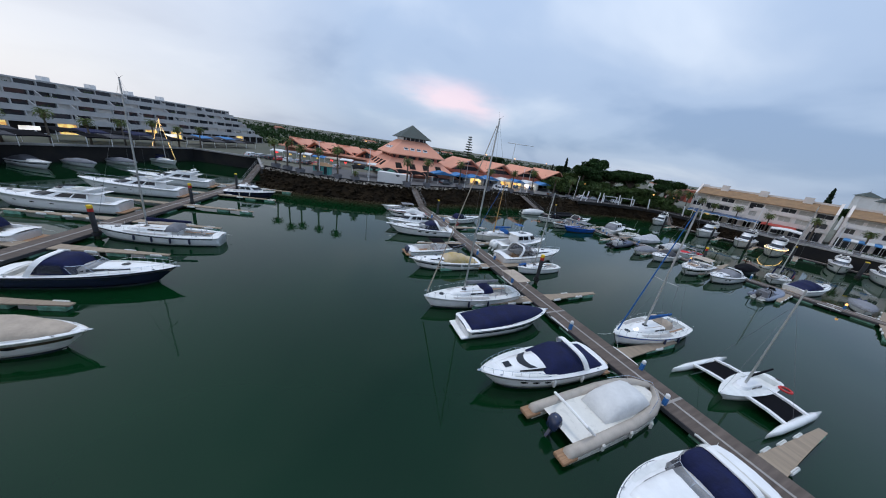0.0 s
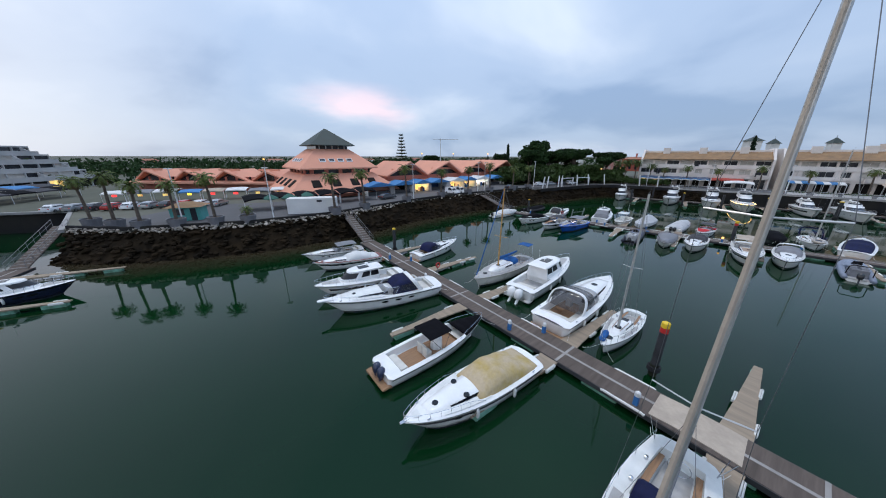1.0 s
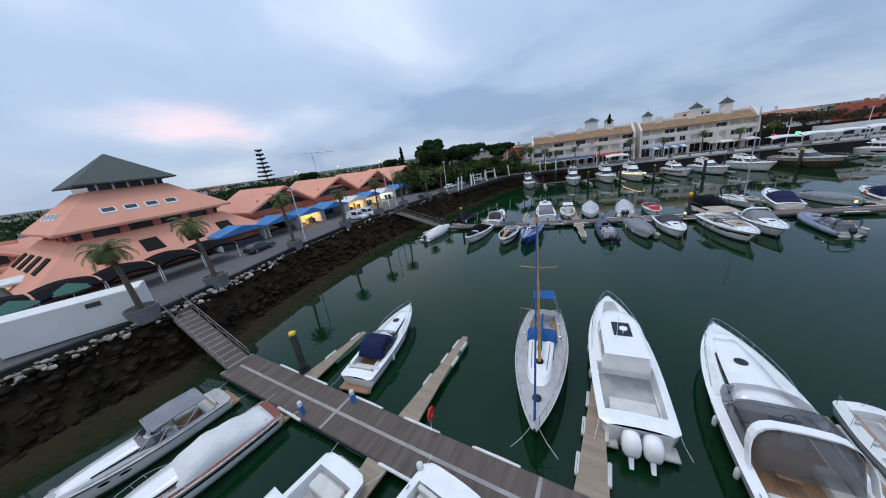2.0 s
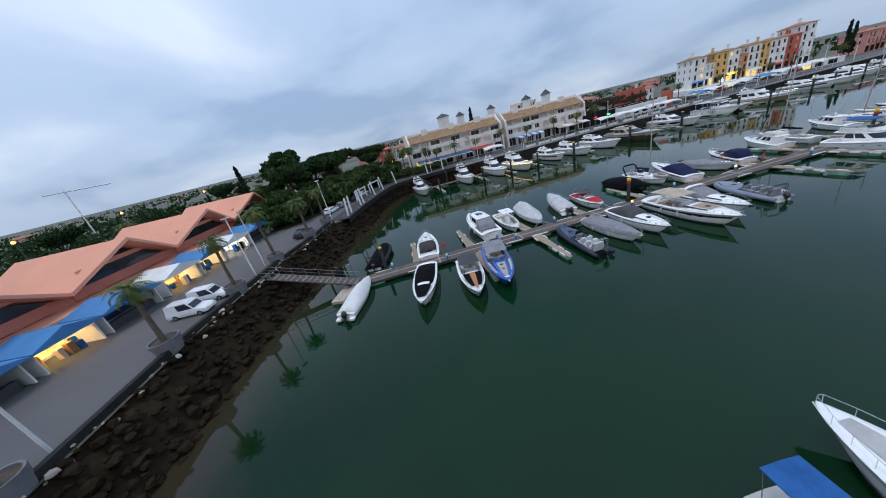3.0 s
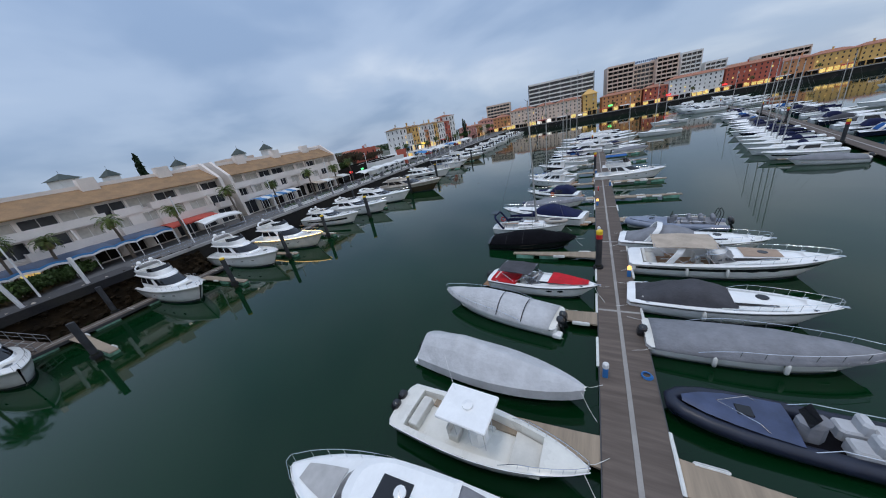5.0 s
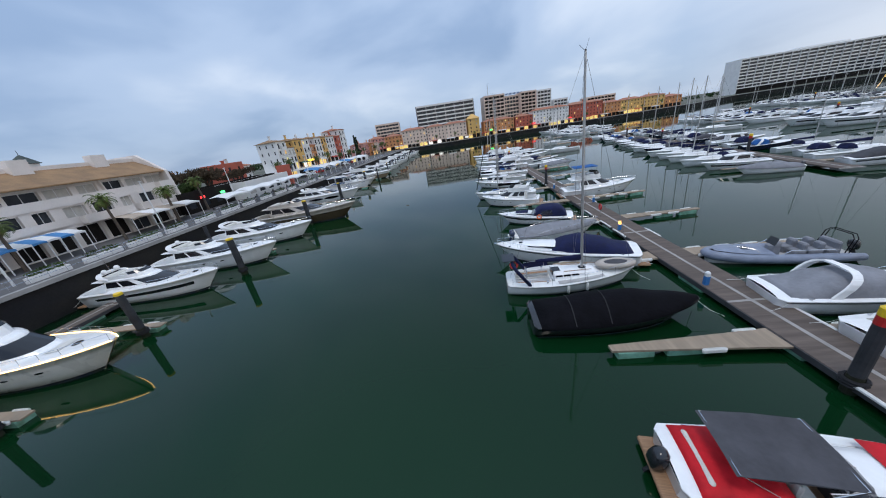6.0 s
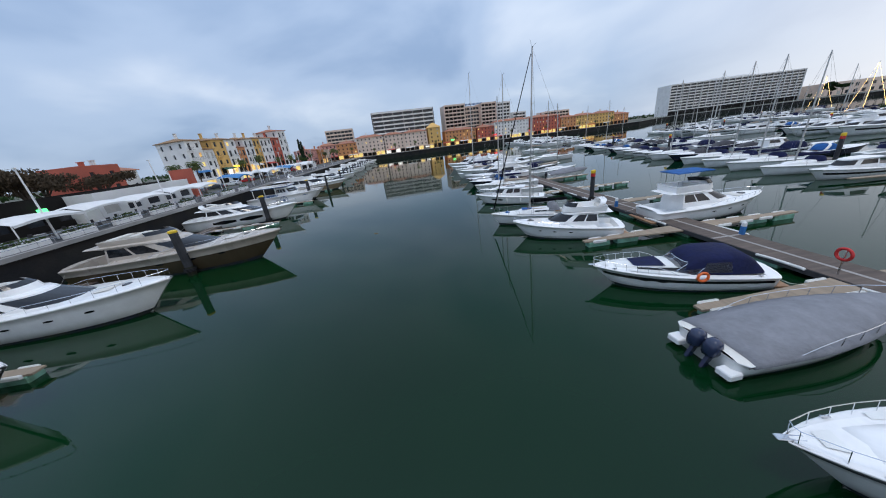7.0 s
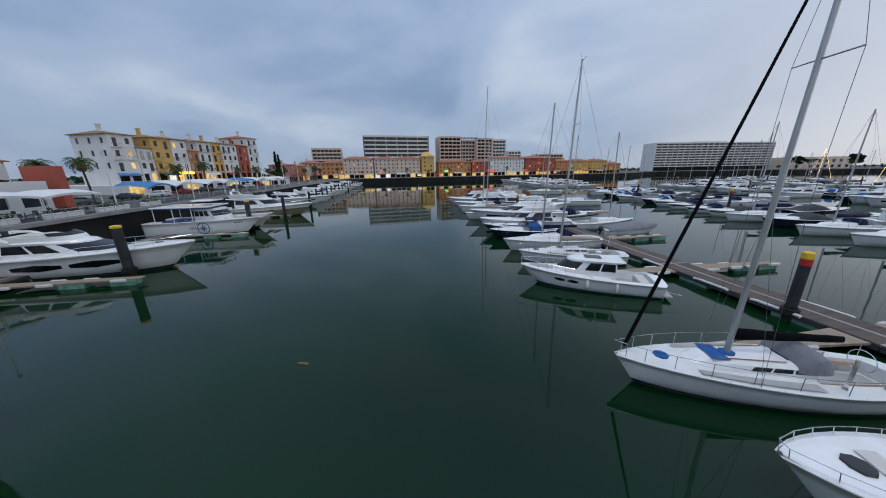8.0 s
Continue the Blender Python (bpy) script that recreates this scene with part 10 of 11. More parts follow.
box(bm, 0.5, 2.0, -0.05, 0.0, 1.0, 2.0, 0.01)
part("hatch", bm, DFRAME, kk, "dark serving hatch")
bm = B0()
box(bm, 2.8, 3.6, -0.05, 0.0, 0.05, 2.05, 0.01)
part("door", bm, DWIN, kk)
bm = B0()
loft(bm, [[(-0.5, -0.8, 2.3), (4.7, -0.8, 2.3), (4.7, 3.6, 2.3), (-0.5, 3.6, 2.3)], [(1.2, 1.2, 3.0), (3.0, 1.2, 3.0), (3.0, 1.7, 3.0), (1.2, 1.7, 3.0)]])
part("roof", bm, BTILE, kk)
for k in range(9):
    awning("small pale market awning in the car park", -62 + 5.0 * k, 105.5 - 0.15 * k, -6, 4.7, 3, QZ + 2.5 + 0.12 * (k % 3), ((AWNW, GREYC, AWNW, AWNB, BEIGEC)[k % 5],), 1, 0.12)
for k in range(9):
    t_ = thing("lit_stall_front", "small stall front glowing red and yellow", "stall", -61 + 5.0 * k, 103.6 - 0.15 * k, QZ, -6, "lit stall fronts")
    bm = B0()
    box(bm, 0, 0.9, 0, 0.2, 1.1, 1.6)
    part("panel", bm, (LEDR, WARM, WARM, LEDY, LEDR)[k % 5], t_)

# ---------- plants ----------
def palm(h, label="feathery palm with a slim ringed trunk", seed=1, lean=0.3, spread=2.1, nf=26):
    rr = random.Random(seed)
    t = thing("palm_tree", label, "palm tree", 0, -600 - seed * 10, 0, 0, "palm trees")
    bm = B0()
    tube(bm, [(lean * (q ** 2), 0.1 * q, h * q) for q in (0, 0.15, 0.35, 0.6, 0.8, 1.0)], 0.24, 8, 0.15)
    part("trunk", bm, BARK, t)
    bm = B0()
    dry = B0()
    for k in range(nf + 8):
        old = k >= nf
        a = 2.4 * k + rr.uniform(-0.2, 0.2)
        el_ = rr.uniform(-0.9, -0.5) if old else 1.15 - 1.5 * (k / nf) + rr.uniform(-0.12, 0.12)
        L = spread * rr.uniform(0.85, 1.1) * (0.7 if old else 1)
        pts = []
        dirh = Vector((math.cos(a), math.sin(a), 0))
        p = Vector((lean, 0.1, h))
        ang = el_
        for s in range(8):
            pts.append(p.copy())
            p = p + (dirh * math.cos(ang) + Vector((0, 0, math.sin(ang)))) * (L / 7)
            ang -= 0.17 + 0.05 * s
        side = Vector((-dirh.y, dirh.x, 0))
        tgt = dry if old else bm
        for s in range(7):
            for sg in (1, -1):
                for j in range(2):
                    q = pts[s].lerp(pts[s + 1], j / 2)
                    ll = 0.52 * spread / 2.1 * math.sin(math.pi * (0.16 + 0.8 * (s + j / 2) / 7)) + 0.05
                    tip = q + side * sg * ll * 0.85 + (pts[s + 1] - pts[s]).normalized() * ll * 0.6 - Vector((0, 0, ll * 0.35))
                    nxt = q + (pts[s + 1] - pts[s]) * 0.42
                    tgt.faces.new([tgt.verts.new(v) for v in (q, nxt, tip)])
    part("crown", bm, LEAFP, t)
    part("dead_fronds", dry, LEAFD, t)
    return t


def tree(name, label, h, lobes, leaf, trunk_r=0.3, n=420, size=0.42, seed=1, cat="tree"):
    """A trunk with limbs to each lobe, and a crown of leaf sprays."""
    rr = random.Random(seed)
    t = thing(name, label, cat, 0, -700 - seed * 10, 0, 0, "trees")
    bm = B0()
    tube(bm, [(0, 0, 0), (0.1, 0.05, h * 0.3), (0, 0.1, h * 0.55)], trunk_r, 7, trunk_r * 0.6)
    for c, r in lobes:
        tube(bm, [(0, 0.05, h * 0.42), (c[0] * 0.5, c[1] * 0.5, (h * 0.5 + c[2]) / 2), c], trunk_r * 0.45, 5, trunk_r * 0.12)
    part("trunk", bm, TRUNK, t)
    bm = B0()
    for c, r in lobes:
        for _ in range(5):
            o = Vector((rr.uniform(-0.5, 0.5) * r[0], rr.uniform(-0.5, 0.5) * r[1], rr.uniform(-0.35, 0.4) * r[2]))
            clumps(bm, rr, Vector(c) + o, [q * rr.uniform(0.45, 0.7) for q in r], n // 5, size)
    part("crown", bm, leaf, t)
    return t


def umbrella_lobes(R, h, k, seed):
    rr = random.Random(seed)
    return [((rr.uniform(-R, R) * 0.7, rr.uniform(-R, R) * 0.7, h + rr.uniform(-0.6, 0.7)), (R * 0.62, R * 0.62, R * 0.28)) for _ in range(k)]


PALMS = [palm(6.0, seed=1), palm(6.6, seed=2, lean=-0.3), palm(5.2, seed=3, lean=0.15, spread=1.9), palm(9.0, "tall palm with a heavy drooping crown", seed=4, spread=3.0, nf=34), palm(1.2, "short bushy palm in a planter", seed=5, spread=1.3, nf=20, lean=0.05)]
PINE = tree("stone_pine", "dark umbrella pine with a broad flat crown", 9.5, umbrella_lobes(5.2, 8.6, 7, 3), LEAFT, 0.4, 900, 0.34, 1)
PINE2 = tree("pine_tree", "tall dark pine with a rounded crown", 14, umbrella_lobes(4.6, 10.8, 7, 5) + [((1.0, 0.4, 12.6), (3.2, 3.2, 1.6)), ((-1.6, 1, 12.0), (2.6, 2.6, 1.6)), ((2.0, 0, 8.2), (3.8, 3.8, 2.2)), ((-2.2, 1, 7.4), (3.6, 3.6, 2.2)), ((0.4, -2.4, 6.4), (3.2, 3.2, 2.0))], LEAFT, 0.45, 700, 0.36, 2)
CYP = tree("cypress", "slim dark green cypress tree", 8.5, [((0, 0, 1.8 + 1.1 * k), (0.95 - 0.115 * k, 0.95 - 0.115 * k, 1.2)) for k in range(7)], LEAFC, 0.16, 330, 0.22, 3)
BUSH = tree("shrub", "low rounded green shrub", 1.6, [((0.5 * k - 0.7, 0.3 * (k % 2), 0.85), (0.9, 0.9, 0.7)) for k in range(4)], LEAFS, 0.08, 260, 0.17, 4, "shrub")
BROAD = tree("broadleaf_tree", "full green broadleaf tree near the quay", 6.5, umbrella_lobes(2.6, 4.6, 6, 9), LEAFS, 0.22, 520, 0.28, 5)
BARE = tree("winter_tree", "thin brown winter tree with sparse twigs", 7.5, umbrella_lobes(4.2, 5.6, 7, 11), LEAFB, 0.3, 420, 0.2, 6)


def araucaria(x, y, h):
    t = thing("araucaria", "tall dark star pine with tiers of level branches", "tree", x, y, QZ, 0, "trees")
    rr = random.Random(8)
    bm = B0()
    tube(bm, [(0, 0, 0), (0.1, 0, h * 0.5), (0, 0, h)], 0.26, 7, 0.05)
    part("trunk", bm, TRUNK, t)
    bm = B0()
    for k in range(13):
        z = h * (0.28 + 0.70 * k / 12)
        R = 2.7 * (1 - k / 14) ** 0.8
        for j in range(7):
            a = 2 * math.pi * j / 7 + k
            for s in range(7):
                q = R * (s + 1) / 7
                clumps(bm, rr, (q * math.cos(a), q * math.sin(a), z + 0.25 * q - 0.08 * q * q), (0.22, 0.22, 0.14), 5, 0.2)
    part("crown", bm, LEAFC, t)


araucaria(9.8, 125.5, 17.5)
used = set()


def plant(tm, x, y, s=1.0, rz=0.0, z=None):
    mtx = pose(x, y, QZ if z is None else z, 0, 0, rz) @ Matrix.Diagonal((s, s, s, 1))
    if tm.name not in used:
        used.add(tm.name)
        tm.matrix_basis = mtx
        return tm
    return copy_thing(tm, mtx)


def planter(x, y, r=1.2, h=1.35):
    t = thing("planter", "large round grey planter on the promenade edge", "planter", x, y, QZ, 0, "planters")
    bm = B0()
    loft(bm, [ring_pts(0, 0, 0, r * 0.82, n=14), ring_pts(0, 0, h, r, n=14), ring_pts(0, 0, h, r * 0.88, n=14), ring_pts(0, 0, h - 0.2, r * 0.86, n=14)])
    part("pot", bm, PLANTER, t)
    bm = B0()
    loft(bm, [ring_pts(0, 0, h - 0.19, r * 0.85, n=14), ring_pts(0, 0, h - 0.12, r * 0.4, n=14)])
    part("soil", bm, TRUNK, t)


pr = random.Random(3)
for k, (x, y) in enumerate(((-44.5, 74.0), (-40.5, 72.2), (-36.5, 70.7), (-32, 70.7), (-27, 70.9), (-9.6, 75.3), (-4.2, 79.4), (5.6, 87.0), (15.6, 92.6), (24.6, 96.6), (32.8, 99.8), (41.8, 102.2), (49, 105))):
    planter(x, y)
    plant(PALMS[k % 3], x, y, pr.uniform(0.92, 1.08), pr.uniform(0, 360), QZ + 1.05)
planter(-22.6, 71.2)
plant(PALMS[4], -22.6, 71.2, 1.0, 40, QZ + 1.05)
# palms, shrubs and pines on land
for u, off, k, s in ((-16, 8, 3, 0.9), (-13, 12, 3, 1.0), (-8, 9, 3, 0.85), (-20, 13, 3, 0.95), (-4, 10, 0, 1), (3, 9, 1, 1), (11, 9, 0, 1), (21, 9, 1, 1.05), (31, 9.5, 0, 1), (42, 9, 1, 1), (52, 9.5, 2, 1.1), (97, 14, 3, 0.8), (101, 12, 3, 0.85), (122, 12, 0, 1.1), (128, 10, 1, 1.1), (146, 11, 3, 0.75), (158, 11, 0, 1.1), (172, 12, 3, 0.75), (186, 11, 0, 1.1), (220, 12, 3, 0.8), (228, 9, 1, 1.2), (246, 13, 0, 1.3), (236, 10, 1, 1.2), (252, 11, 0, 1.2), (62, 12, 1, 1)):
    plant(PALMS[k], *bank(u, off), s, pr.uniform(0, 360))
for u in range(-6, 200, 13):
    plant(PALMS[u % 3], *town(u, -5.5), pr.uniform(0.9, 1.2), pr.uniform(0, 360))
for k in range(7):
    plant(PALMS[3], -6 + 21 * k + pr.uniform(-3, 3), 131 + 7.5 * k + pr.uniform(-3, 5), pr.uniform(0.8, 1.05), pr.uniform(0, 360))
for k in range(10):
    plant(PALMS[k % 3], -92 + 1.3 * k, 36 + 6.5 * k, 1.0, 40 * k)
for x, y, tm, s in ((75, 143, PINE2, 1.25), (84, 141, PINE, 1.2), (92, 136, PINE, 1.1), (80, 132, PINE, 1.0), (72, 130, BROAD, 1.2), (98, 143, PINE, 1.1), (64, 138, BROAD, 1.3), (58, 141, CYP, 1.2), (61, 144, CYP, 1.35), (54, 142, CYP, 1.0), (51, 143.5, CYP, 0.9), (48, 144, CYP, 0.8), (66, 136, CYP, 0.9),
                    (100, 128, PINE, 0.8), (92, 124, BROAD, 0.9), (86, 121, BROAD, 0.8), (97, 117, BROAD, 0.8), (104, 122, BROAD, 0.9), (79, 118, BUSH, 1.5), (88, 113, BUSH, 1.4), (94, 110, BUSH, 1.3), (74, 121, BROAD, 0.7), (68, 118, BUSH, 1.6), (62, 122, BROAD, 0.8)):
    plant(tm, x, y, s, pr.uniform(0, 360))
for k in range(34):
    plant(BUSH, 48 + 1.5 * k + pr.uniform(-1, 1), 115.5 + pr.uniform(0, 16), pr.uniform(1.7, 2.7), pr.uniform(0, 360))
for k in range(16):
    plant((BROAD, BUSH)[k % 3 == 2], 50 + pr.uniform(0, 44), 115 + pr.uniform(0, 14), pr.uniform(0.75, 1.15), pr.uniform(0, 360))
for k in range(26):
    plant((BUSH, BROAD, PINE)[k % 3], 60 + pr.uniform(0, 52), 128 + pr.uniform(0, 26), pr.uniform(0.7, 1.1), pr.uniform(0, 360))
for k in range(14):
    plant(BUSH, *bank(-18 + 1.2 * k, 5.5 + pr.uniform(0, 5)), pr.uniform(0.7, 1.1), pr.uniform(0, 360))
for u, off, tm, s in ((63, 24, BARE, 1.15), (70, 27, BARE, 1.2), (76, 22, BARE, 1.1), (84, 28, BARE, 1.0), (60, 22, BROAD, 1.1), (66, 20, BROAD, 0.9), (91, 25, BARE, 0.9), (20, 36, CYP, 1.55), (29, 40, PINE, 0.95), (6, 38, BROAD, 1.25), (-6, 33, PALMS[3], 1.2), (214, 24, CYP, 1.4), (218, 24, CYP, 1.3), (206, 22, BROAD, 0.9)):
    plant(tm, *bank(u, off), s, pr.uniform(0, 360))
for k in range(17, 30):
    plant((PINE, BROAD, PINE2)[k % 3], 60 - 13 * k + pr.uniform(-5, 5), -480 + pr.uniform(-60, 12) - (0 if k > 6 else 20), pr.uniform(0.9, 1.5), pr.uniform(0, 360))
for k in range(12, 26):
    plant((PINE, BROAD, PALMS[3])[k % 3], -75 + 7 * k + pr.uniform(-3, 3), 150 + pr.uniform(0, 25) + max(0, k - 14) * 3, pr.uniform(0.6, 0.95), pr.uniform(0, 360))


# ---------- vehicles and street furniture ----------
def car(label, paint, van=False):
    t = thing("car", label, "van" if van else "car", 0, -900 - len(used) * 9, 0, 0, "parked vehicles")
    used.add(label)
    L, W = (4.5, 1.8)
    bm = B0()
    prof = [(-L / 2, 0.32, 0.62), (-L / 2 + 0.05, 0.28, 0.95), (-L * 0.2, 0.26, 0.95), (L * 0.2, 0.26, 0.93), (L / 2 - 0.25, 0.28, 0.80), (L / 2, 0.34, 0.60)]
    loft(bm, [[(x, -W / 2 * 0.92, a), (x, -W / 2, (a + b) / 2), (x, -W / 2 * 0.93, b), (x, W / 2 * 0.93, b), (x, W / 2, (a + b) / 2), (x, W / 2 * 0.92, a)] for x, a, b in prof])
    part("body", bm, paint, t)
    bm = B0()
    x0, x1, r0, r1, zr = (-L / 2 + 0.08, L * 0.22, -L / 2 + 0.15, L * 0.08, 1.75) if van else (-L / 2 + 0.25, L * 0.20, -L * 0.26, L * 0.05, 1.42)
    loft(bm, [[(x0, -W * 0.46, 0.93), (x1, -W * 0.46, 0.93), (x1, W * 0.46, 0.93), (x0, W * 0.46, 0.93)], [(r0, -W * 0.39, zr), (r1, -W * 0.39, zr), (r1, W * 0.39, zr), (r0, W * 0.39, zr)]])
    part("cabin", bm, paint, t)
    mixv = lambda a, b, f: a + (b - a) * f
    for sgn in (1, -1):
        bm = B0()
        y0, y1 = sgn * W * 0.462, sgn * (W * 0.395 + 0.006)
        xa = mixv(x0, x1, 0.45) if van else x0 + 0.35
        quad(bm, (xa, y0 - sgn * 0.012, 1.0), (x1 - 0.15, y0 - sgn * 0.012, 1.0), (r1 - 0.08, y1, zr - 0.08), (mixv(r0, r1, 0.5) if van else r0 + 0.12, y1, zr - 0.08))
        part("side_window", bm, DWIN, t)
    bm = B0()
    quad(bm, (x1 - 0.02, -W * 0.40, 1.0), (x1 - 0.02, W * 0.40, 1.0), (r1 + 0.035, W * 0.35, zr - 0.06), (r1 + 0.035, -W * 0.35, zr - 0.06))
    part("windscreen", bm, DWIN, t)
    if not van:
        bm = B0()
        quad(bm, (x0 + 0.02, -W * 0.40, 1.0), (x0 + 0.02, W * 0.40, 1.0), (r0 - 0.03, W * 0.35, zr - 0.06), (r0 - 0.03, -W * 0.35, zr - 0.06))
        part("rear_window", bm, DWIN, t)
    for sx in (-L * 0.30, L * 0.31):
        for sy in (-1, 1):
            bm = B0()
            tube(bm, [(sx, sy * (W / 2 - 0.2), 0.31), (sx, sy * (W / 2 + 0.01), 0.31)], 0.31, 12)
            wh = part("wheel", bm, TYRE, t)
            bm = B0()
            tube(bm, [(sx, sy * (W / 2 + 0.005), 0.31), (sx, sy * (W / 2 + 0.025), 0.31)], 0.19, 10)
            part("rim", bm, CARS, wh)
    for sy in (-1, 1):
        bm = B0()
        box(bm, L / 2 - 0.14, L / 2 - 0.02, sy * 0.62 - 0.17, sy * 0.62 + 0.17, 0.60, 0.72, 0.02)
        part("headlight", bm, WFRAME, t)
        bm = B0()
        box(bm, -L / 2 - 0.01, -L / 2 + 0.06, sy * 0.68 - 0.12, sy * 0.68 + 0.12, 0.66, 0.86, 0.02)
        part("tail_light", bm, RED, t)
    return t


CARS_ = [car("white hatchback parked on the promenade", CARW), car("white delivery van parked by the stalls", CARW, True), car("dark saloon car parked on the promenade", CARD), car("red car parked by the houses", CARR), car("silver car parked in a row", CARS)]
for k, (x, y, rz) in ((2, (1.5, 92.5, 35)), (1, (20.4, 98.4, -62)), (1, (23.2, 99.6, -62)), (2, (43.3, 105.6, 20))):
    plant(CARS_[k], x, y, 1.0, rz)
for k in range(10):
    plant(CARS_[(0, 4, 2, 3)[k % 4]], -62 + 3.0 * (k % 12), 92 + 7 * (k // 12) + pr.uniform(-0.3, 0.3), 1.0, 84)
for k in range(11):
    plant(CARS_[(4, 2, 0, 3, 2)[k % 5]], *bank(103 + 8.2 * k, 15.5), 1.0, 35)
for k in range(4):
    plant(CARS_[(0, 4, 2, 0)[k]], 58 + 5 * k, 112 + 0.6 * k, 1.0, 10)


def street_lamp(x, y, h=8.0, tilt=0.0):
    t = thing("street_lamp", "slim white lamp post on the promenade", "street lamp", x, y, QZ, tilt, "street lamps")
    bm = B0()
    tube(bm, [(0, 0, 0), (0, 0, h)], 0.11, 7, 0.07)
    part("post", bm, WFRAME, t)
    bm = B0()
    box(bm, -0.5, 0.5, -0.12, 0.12, h - 0.05, h + 0.08, 0.03)
    part("head", bm, WFRAME, t)


for x, y in ((-19.6, 73.6), (7.5, 88.5), (28.5, 98.8), (31.5, 101), (-33, 74), (52, 106.5)):
    street_lamp(x, y, 8.5)
for u in range(-8, 200, 17):
    street_lamp(*bank(u, 3.2), 8.0)


def glow_lamp(x, y, h, r=0.28):
    t = thing("lit_street_lamp", "street lamp glowing warm orange", "street lamp", x, y, QZ, 0, "lit street lamps")
    bm = B0()
    tube(bm, [(0, 0, 0), (0, 0, h)], 0.09, 6)
    part("post", bm, DFRAME, t)
    bm = B0()
    lathe(bm, 0, 0, [(0.05, h - 0.05), (r, h + 0.1), (r, h + 0.3), (0.05, h + 0.5)], 8)
    part("globe", bm, LAMPW, t)


for x, y, h in ((72, 132, 8.5), (84, 128, 5), (66, 129, 5), (94, 122, 5), (52, 146, 11), (20, 140, 11), (-35, 128, 9), (100, 118, 5), (78, 124, 5), (36, 148, 11)):
    glow_lamp(x, y, h)


def pergola_frame(x, y, ang, w=6.0, h=2.5):
    t = thing("pergola", "white steel pergola on the quay deck", "pergola", x, y, QZ, ang, "terrace frames")
    for xx in (0, w):
        bm = B0()
        box(bm, xx - 0.14, xx + 0.14, -0.14, 0.14, 0, h)
        part("post", bm, WFRAME, t)
    bm = B0()
    box(bm, -0.3, w + 0.3, -0.12, 0.12, h, h + 0.22)
    part("beam", bm, WFRAME, t)


for x, y, a in ((66, 110.2, 12), (74, 111.6, 8)):
    pergola_frame(x, y, a)
for k, (x, y) in enumerate(((53, 102.6), (55.4, 103.6), (61, 105.2), (63, 105.8), (71, 107.9), (77, 109.1), (84, 108.8), (92.4, 101.4), (95.6, 97.2))):
    t_ = thing("deck_post", "thick white leaning post at the edge of the deck", "post", x, y, QZ, 25 * k, "deck posts")
    bm = B0()
    tube(bm, [(0, 0, 0), (0.55, 0, 3.9)], 0.2, 8)
    part("shaft", bm, WFRAME, t_)
rail_pts = [bank(u, 0.3) for u in range(0, 270, 6)]
for k, (a, b) in enumerate(zip(rail_pts, rail_pts[1:])):
    t_ = thing("quay_railing", "thin steel railing along the quay edge", "railing", a[0], a[1], QZ + 0.1, -54.6, "quay railings")
    bm = B0()
    for zz in (0.5, 1.0):
        tube(bm, [(0, 0, zz), (6, 0, zz)], 0.022, 4)
    for q in range(4):
        tube(bm, [(q * 1.5, 0, 0), (q * 1.5, 0, 1.0)], 0.025, 4)
    part("rail", bm, STEEL, t_)
dw = thing("driftwood", "small brown scrap floating on the water", "debris", 103.4, 28.0, 0.0, 20)
bm = B0()
box(bm, -0.28, 0.28, -0.07, 0.07, -0.05, 0.05, 0.03)
part("scrap", bm, LEAFD, dw)
# construction crane far inland
cr = thing("tower_crane", "distant tower crane above the trees", "crane", 70, 300, QZ, 20)
bm = B0()
tube(bm, [(0, 0, 0), (0, 0, 26)], 0.35, 4)
part("tower", bm, WFRAME, cr)
bm = B0()
tube(bm, [(-9, 0, 25), (22, 0, 25.5)], 0.3, 4)
part("jib", bm, WFRAME, cr)
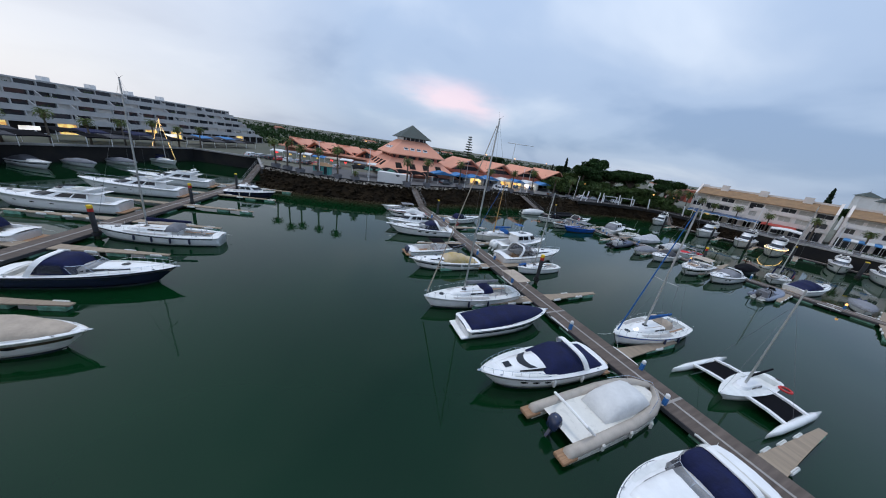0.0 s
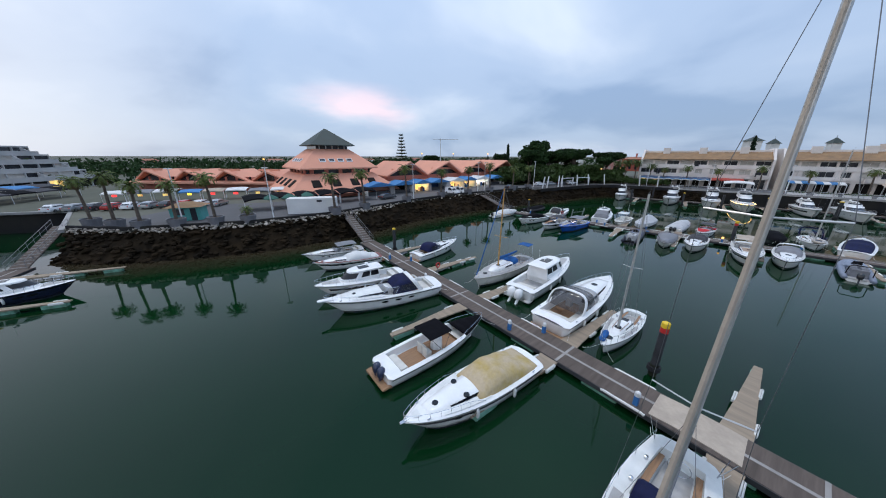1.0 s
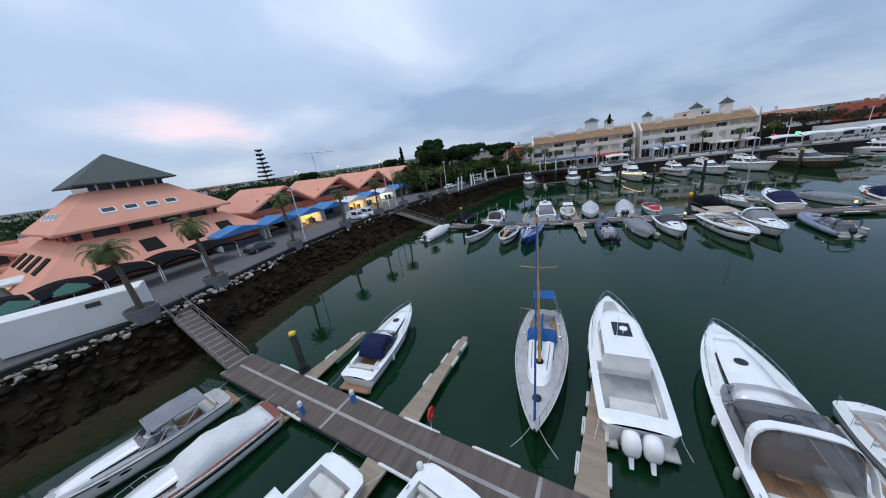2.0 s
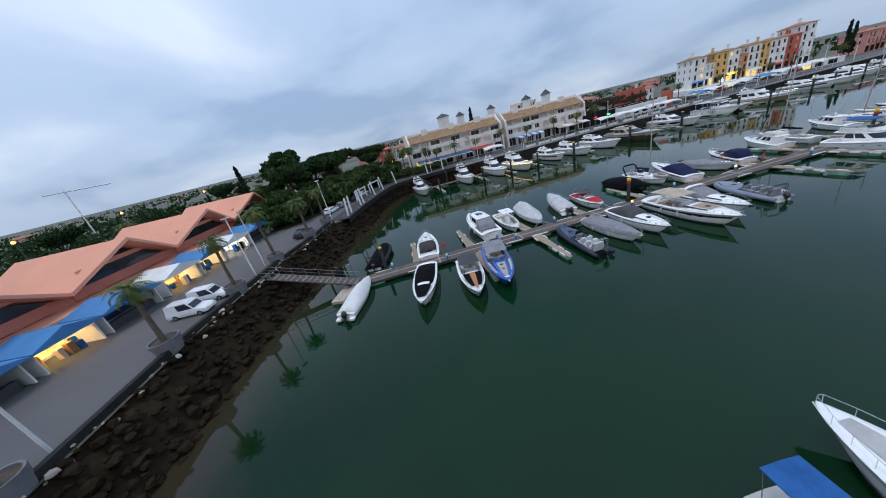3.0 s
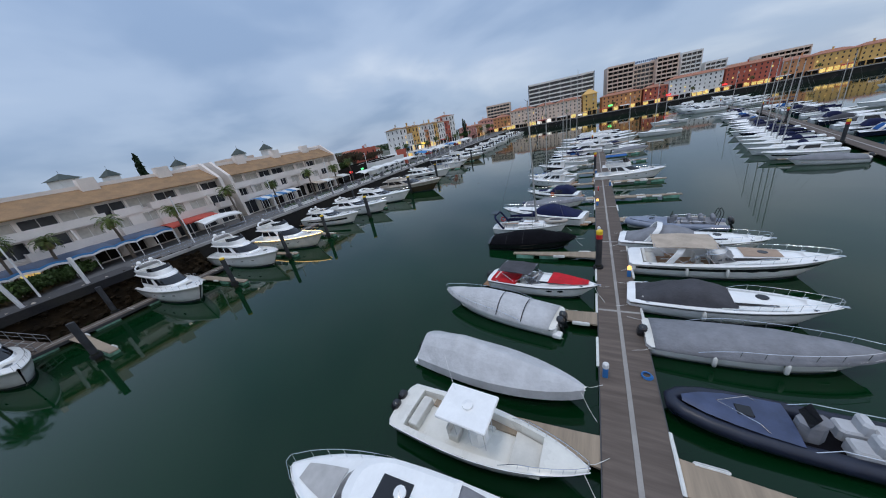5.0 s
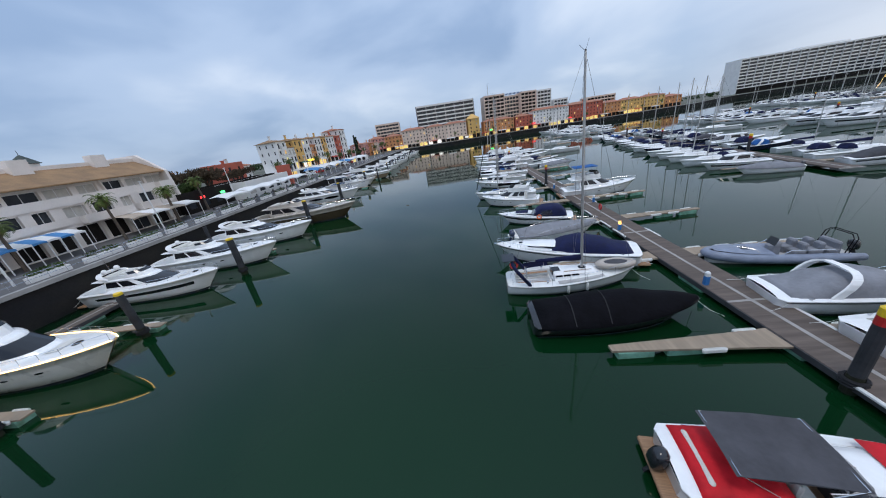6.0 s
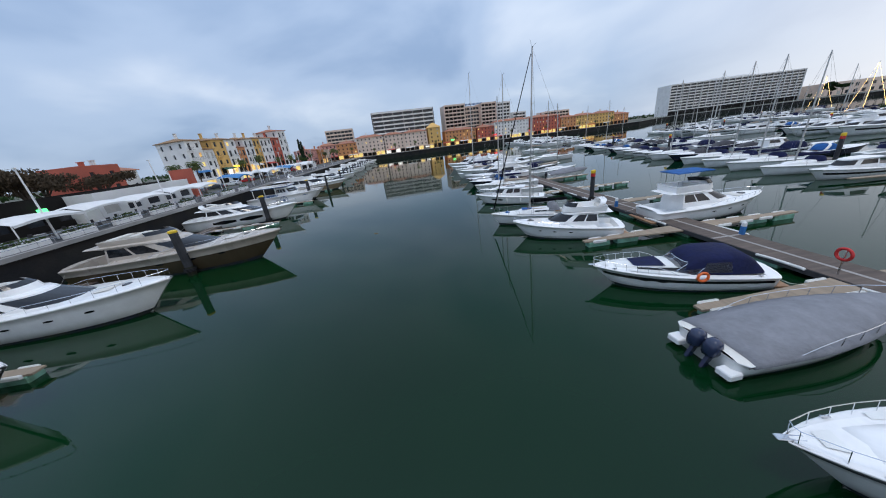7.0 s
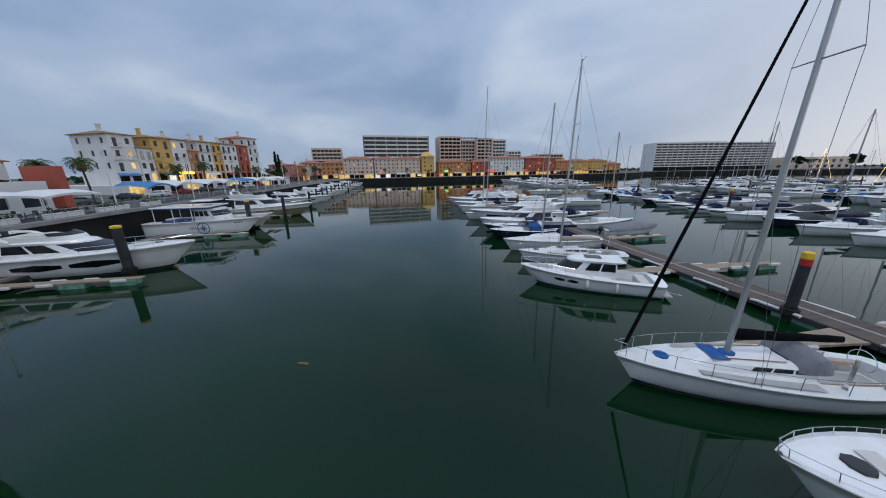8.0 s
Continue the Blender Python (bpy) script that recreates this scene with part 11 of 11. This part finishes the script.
# low woods and roofs on the far horizon
fr = random.Random(31)
for k in range(28):
    a = radians(20 + 12.8 * k + fr.uniform(-2, 2))
    R = fr.uniform(420, 620)
    x, y = 40 + R * math.cos(a), 20 + R * math.sin(a)
    if -300 < x < 330 and -520 < y < -60:
        continue
    house("distant low house among trees", x, y, math.degrees(a) - 90 + 0, fr.uniform(14, 30), 10, fr.choice((1, 2, 2)), 3.0, (WPLAS, CPLAS, PPLAS)[k % 3], RTILE, 2.2, 2, chimney=False)
verts, faces = [], []
for k in range(2600):
    a = fr.uniform(0, 2 * math.pi)
    R = fr.uniform(380, 1000)
    x, y = 40 + R * math.cos(a), 20 + R * math.sin(a)
    if (-320 < x < 300 and -540 < y < 110) or (x > 150 and -140 < y < 60 and R < 330):
        continue
    hh, rr_ = fr.uniform(2, 5.5), fr.uniform(2.5, 6)
    for _ in range(9):
        px, py, pz = x + fr.gauss(0, rr_ * 0.5), y + fr.gauss(0, rr_ * 0.5), QZ + hh * fr.uniform(0.1, 1.0)
        b = len(verts)
        s = fr.uniform(0.9, 2.2)
        e = Euler((fr.uniform(0, 6), fr.uniform(0, 6), fr.uniform(0, 6))).to_matrix()
        for q in ((s, 0, 0), (0, s * 0.7, 0), (-s, 0, 0), (0, -s * 0.7, 0.3)):
            verts.append(tuple(Vector((px, py, pz)) + e @ Vector(q)))
        faces.append((b, b + 1, b + 2, b + 3))
for k in range(1500):
    x, y = fr.uniform(-330, 130), fr.uniform(150, 430)
    if y < 185 and x > -30:
        continue
    hh, rr_ = fr.uniform(2.0, 4.5), fr.uniform(2.0, 4.5)
    for _ in range(12):
        px, py, pz = x + fr.gauss(0, rr_ * 0.5), y + fr.gauss(0, rr_ * 0.5), QZ + hh * fr.uniform(0.1, 1.0)
        b = len(verts)
        sz = fr.uniform(0.6, 1.5)
        e = Euler((fr.uniform(0, 6), fr.uniform(0, 6), fr.uniform(0, 6))).to_matrix()
        for q in ((sz, 0, 0), (0, sz * 0.7, 0), (-sz, 0, 0), (0, -sz * 0.7, 0.3)):
            verts.append(tuple(Vector((px, py, pz)) + e @ Vector(q)))
        faces.append((b, b + 1, b + 2, b + 3))
me = bpy.data.meshes.new("far_woods")
me.from_pydata(verts, [], faces)
me.materials.append(LEAFT)
tagged(new("far_woods", me), "distant dark green woods round the town", "woods", kind="stuff")

# pale stones along the top of the rocky bank
sr = random.Random(12)
cnt = 0
edge = offset_line(smooth_line, 0.0)
for i, p in enumerate(edge):
    for _ in range(2):
        if cnt >= 290 or p[0] > 50 or (p[0] > 2 and sr.random() < 0.72):
            break
        cnt += 1
        r = sr.uniform(0.14, 0.32)
        q = sr.uniform(0.0, 0.11)
        o = offset_line(edge[max(0, i - 1):i + 2], 0.15 - q * 7)[1 if i else 0]
        share("stone", meshes[sr.randrange(7)][0], riprap, pose(o[0] + sr.uniform(-0.4, 0.4), o[1], QZ + 0.25 - q * 5.0, 0, 0, sr.uniform(0, 360)) @ Matrix.Diagonal((r, r, r, 1)))
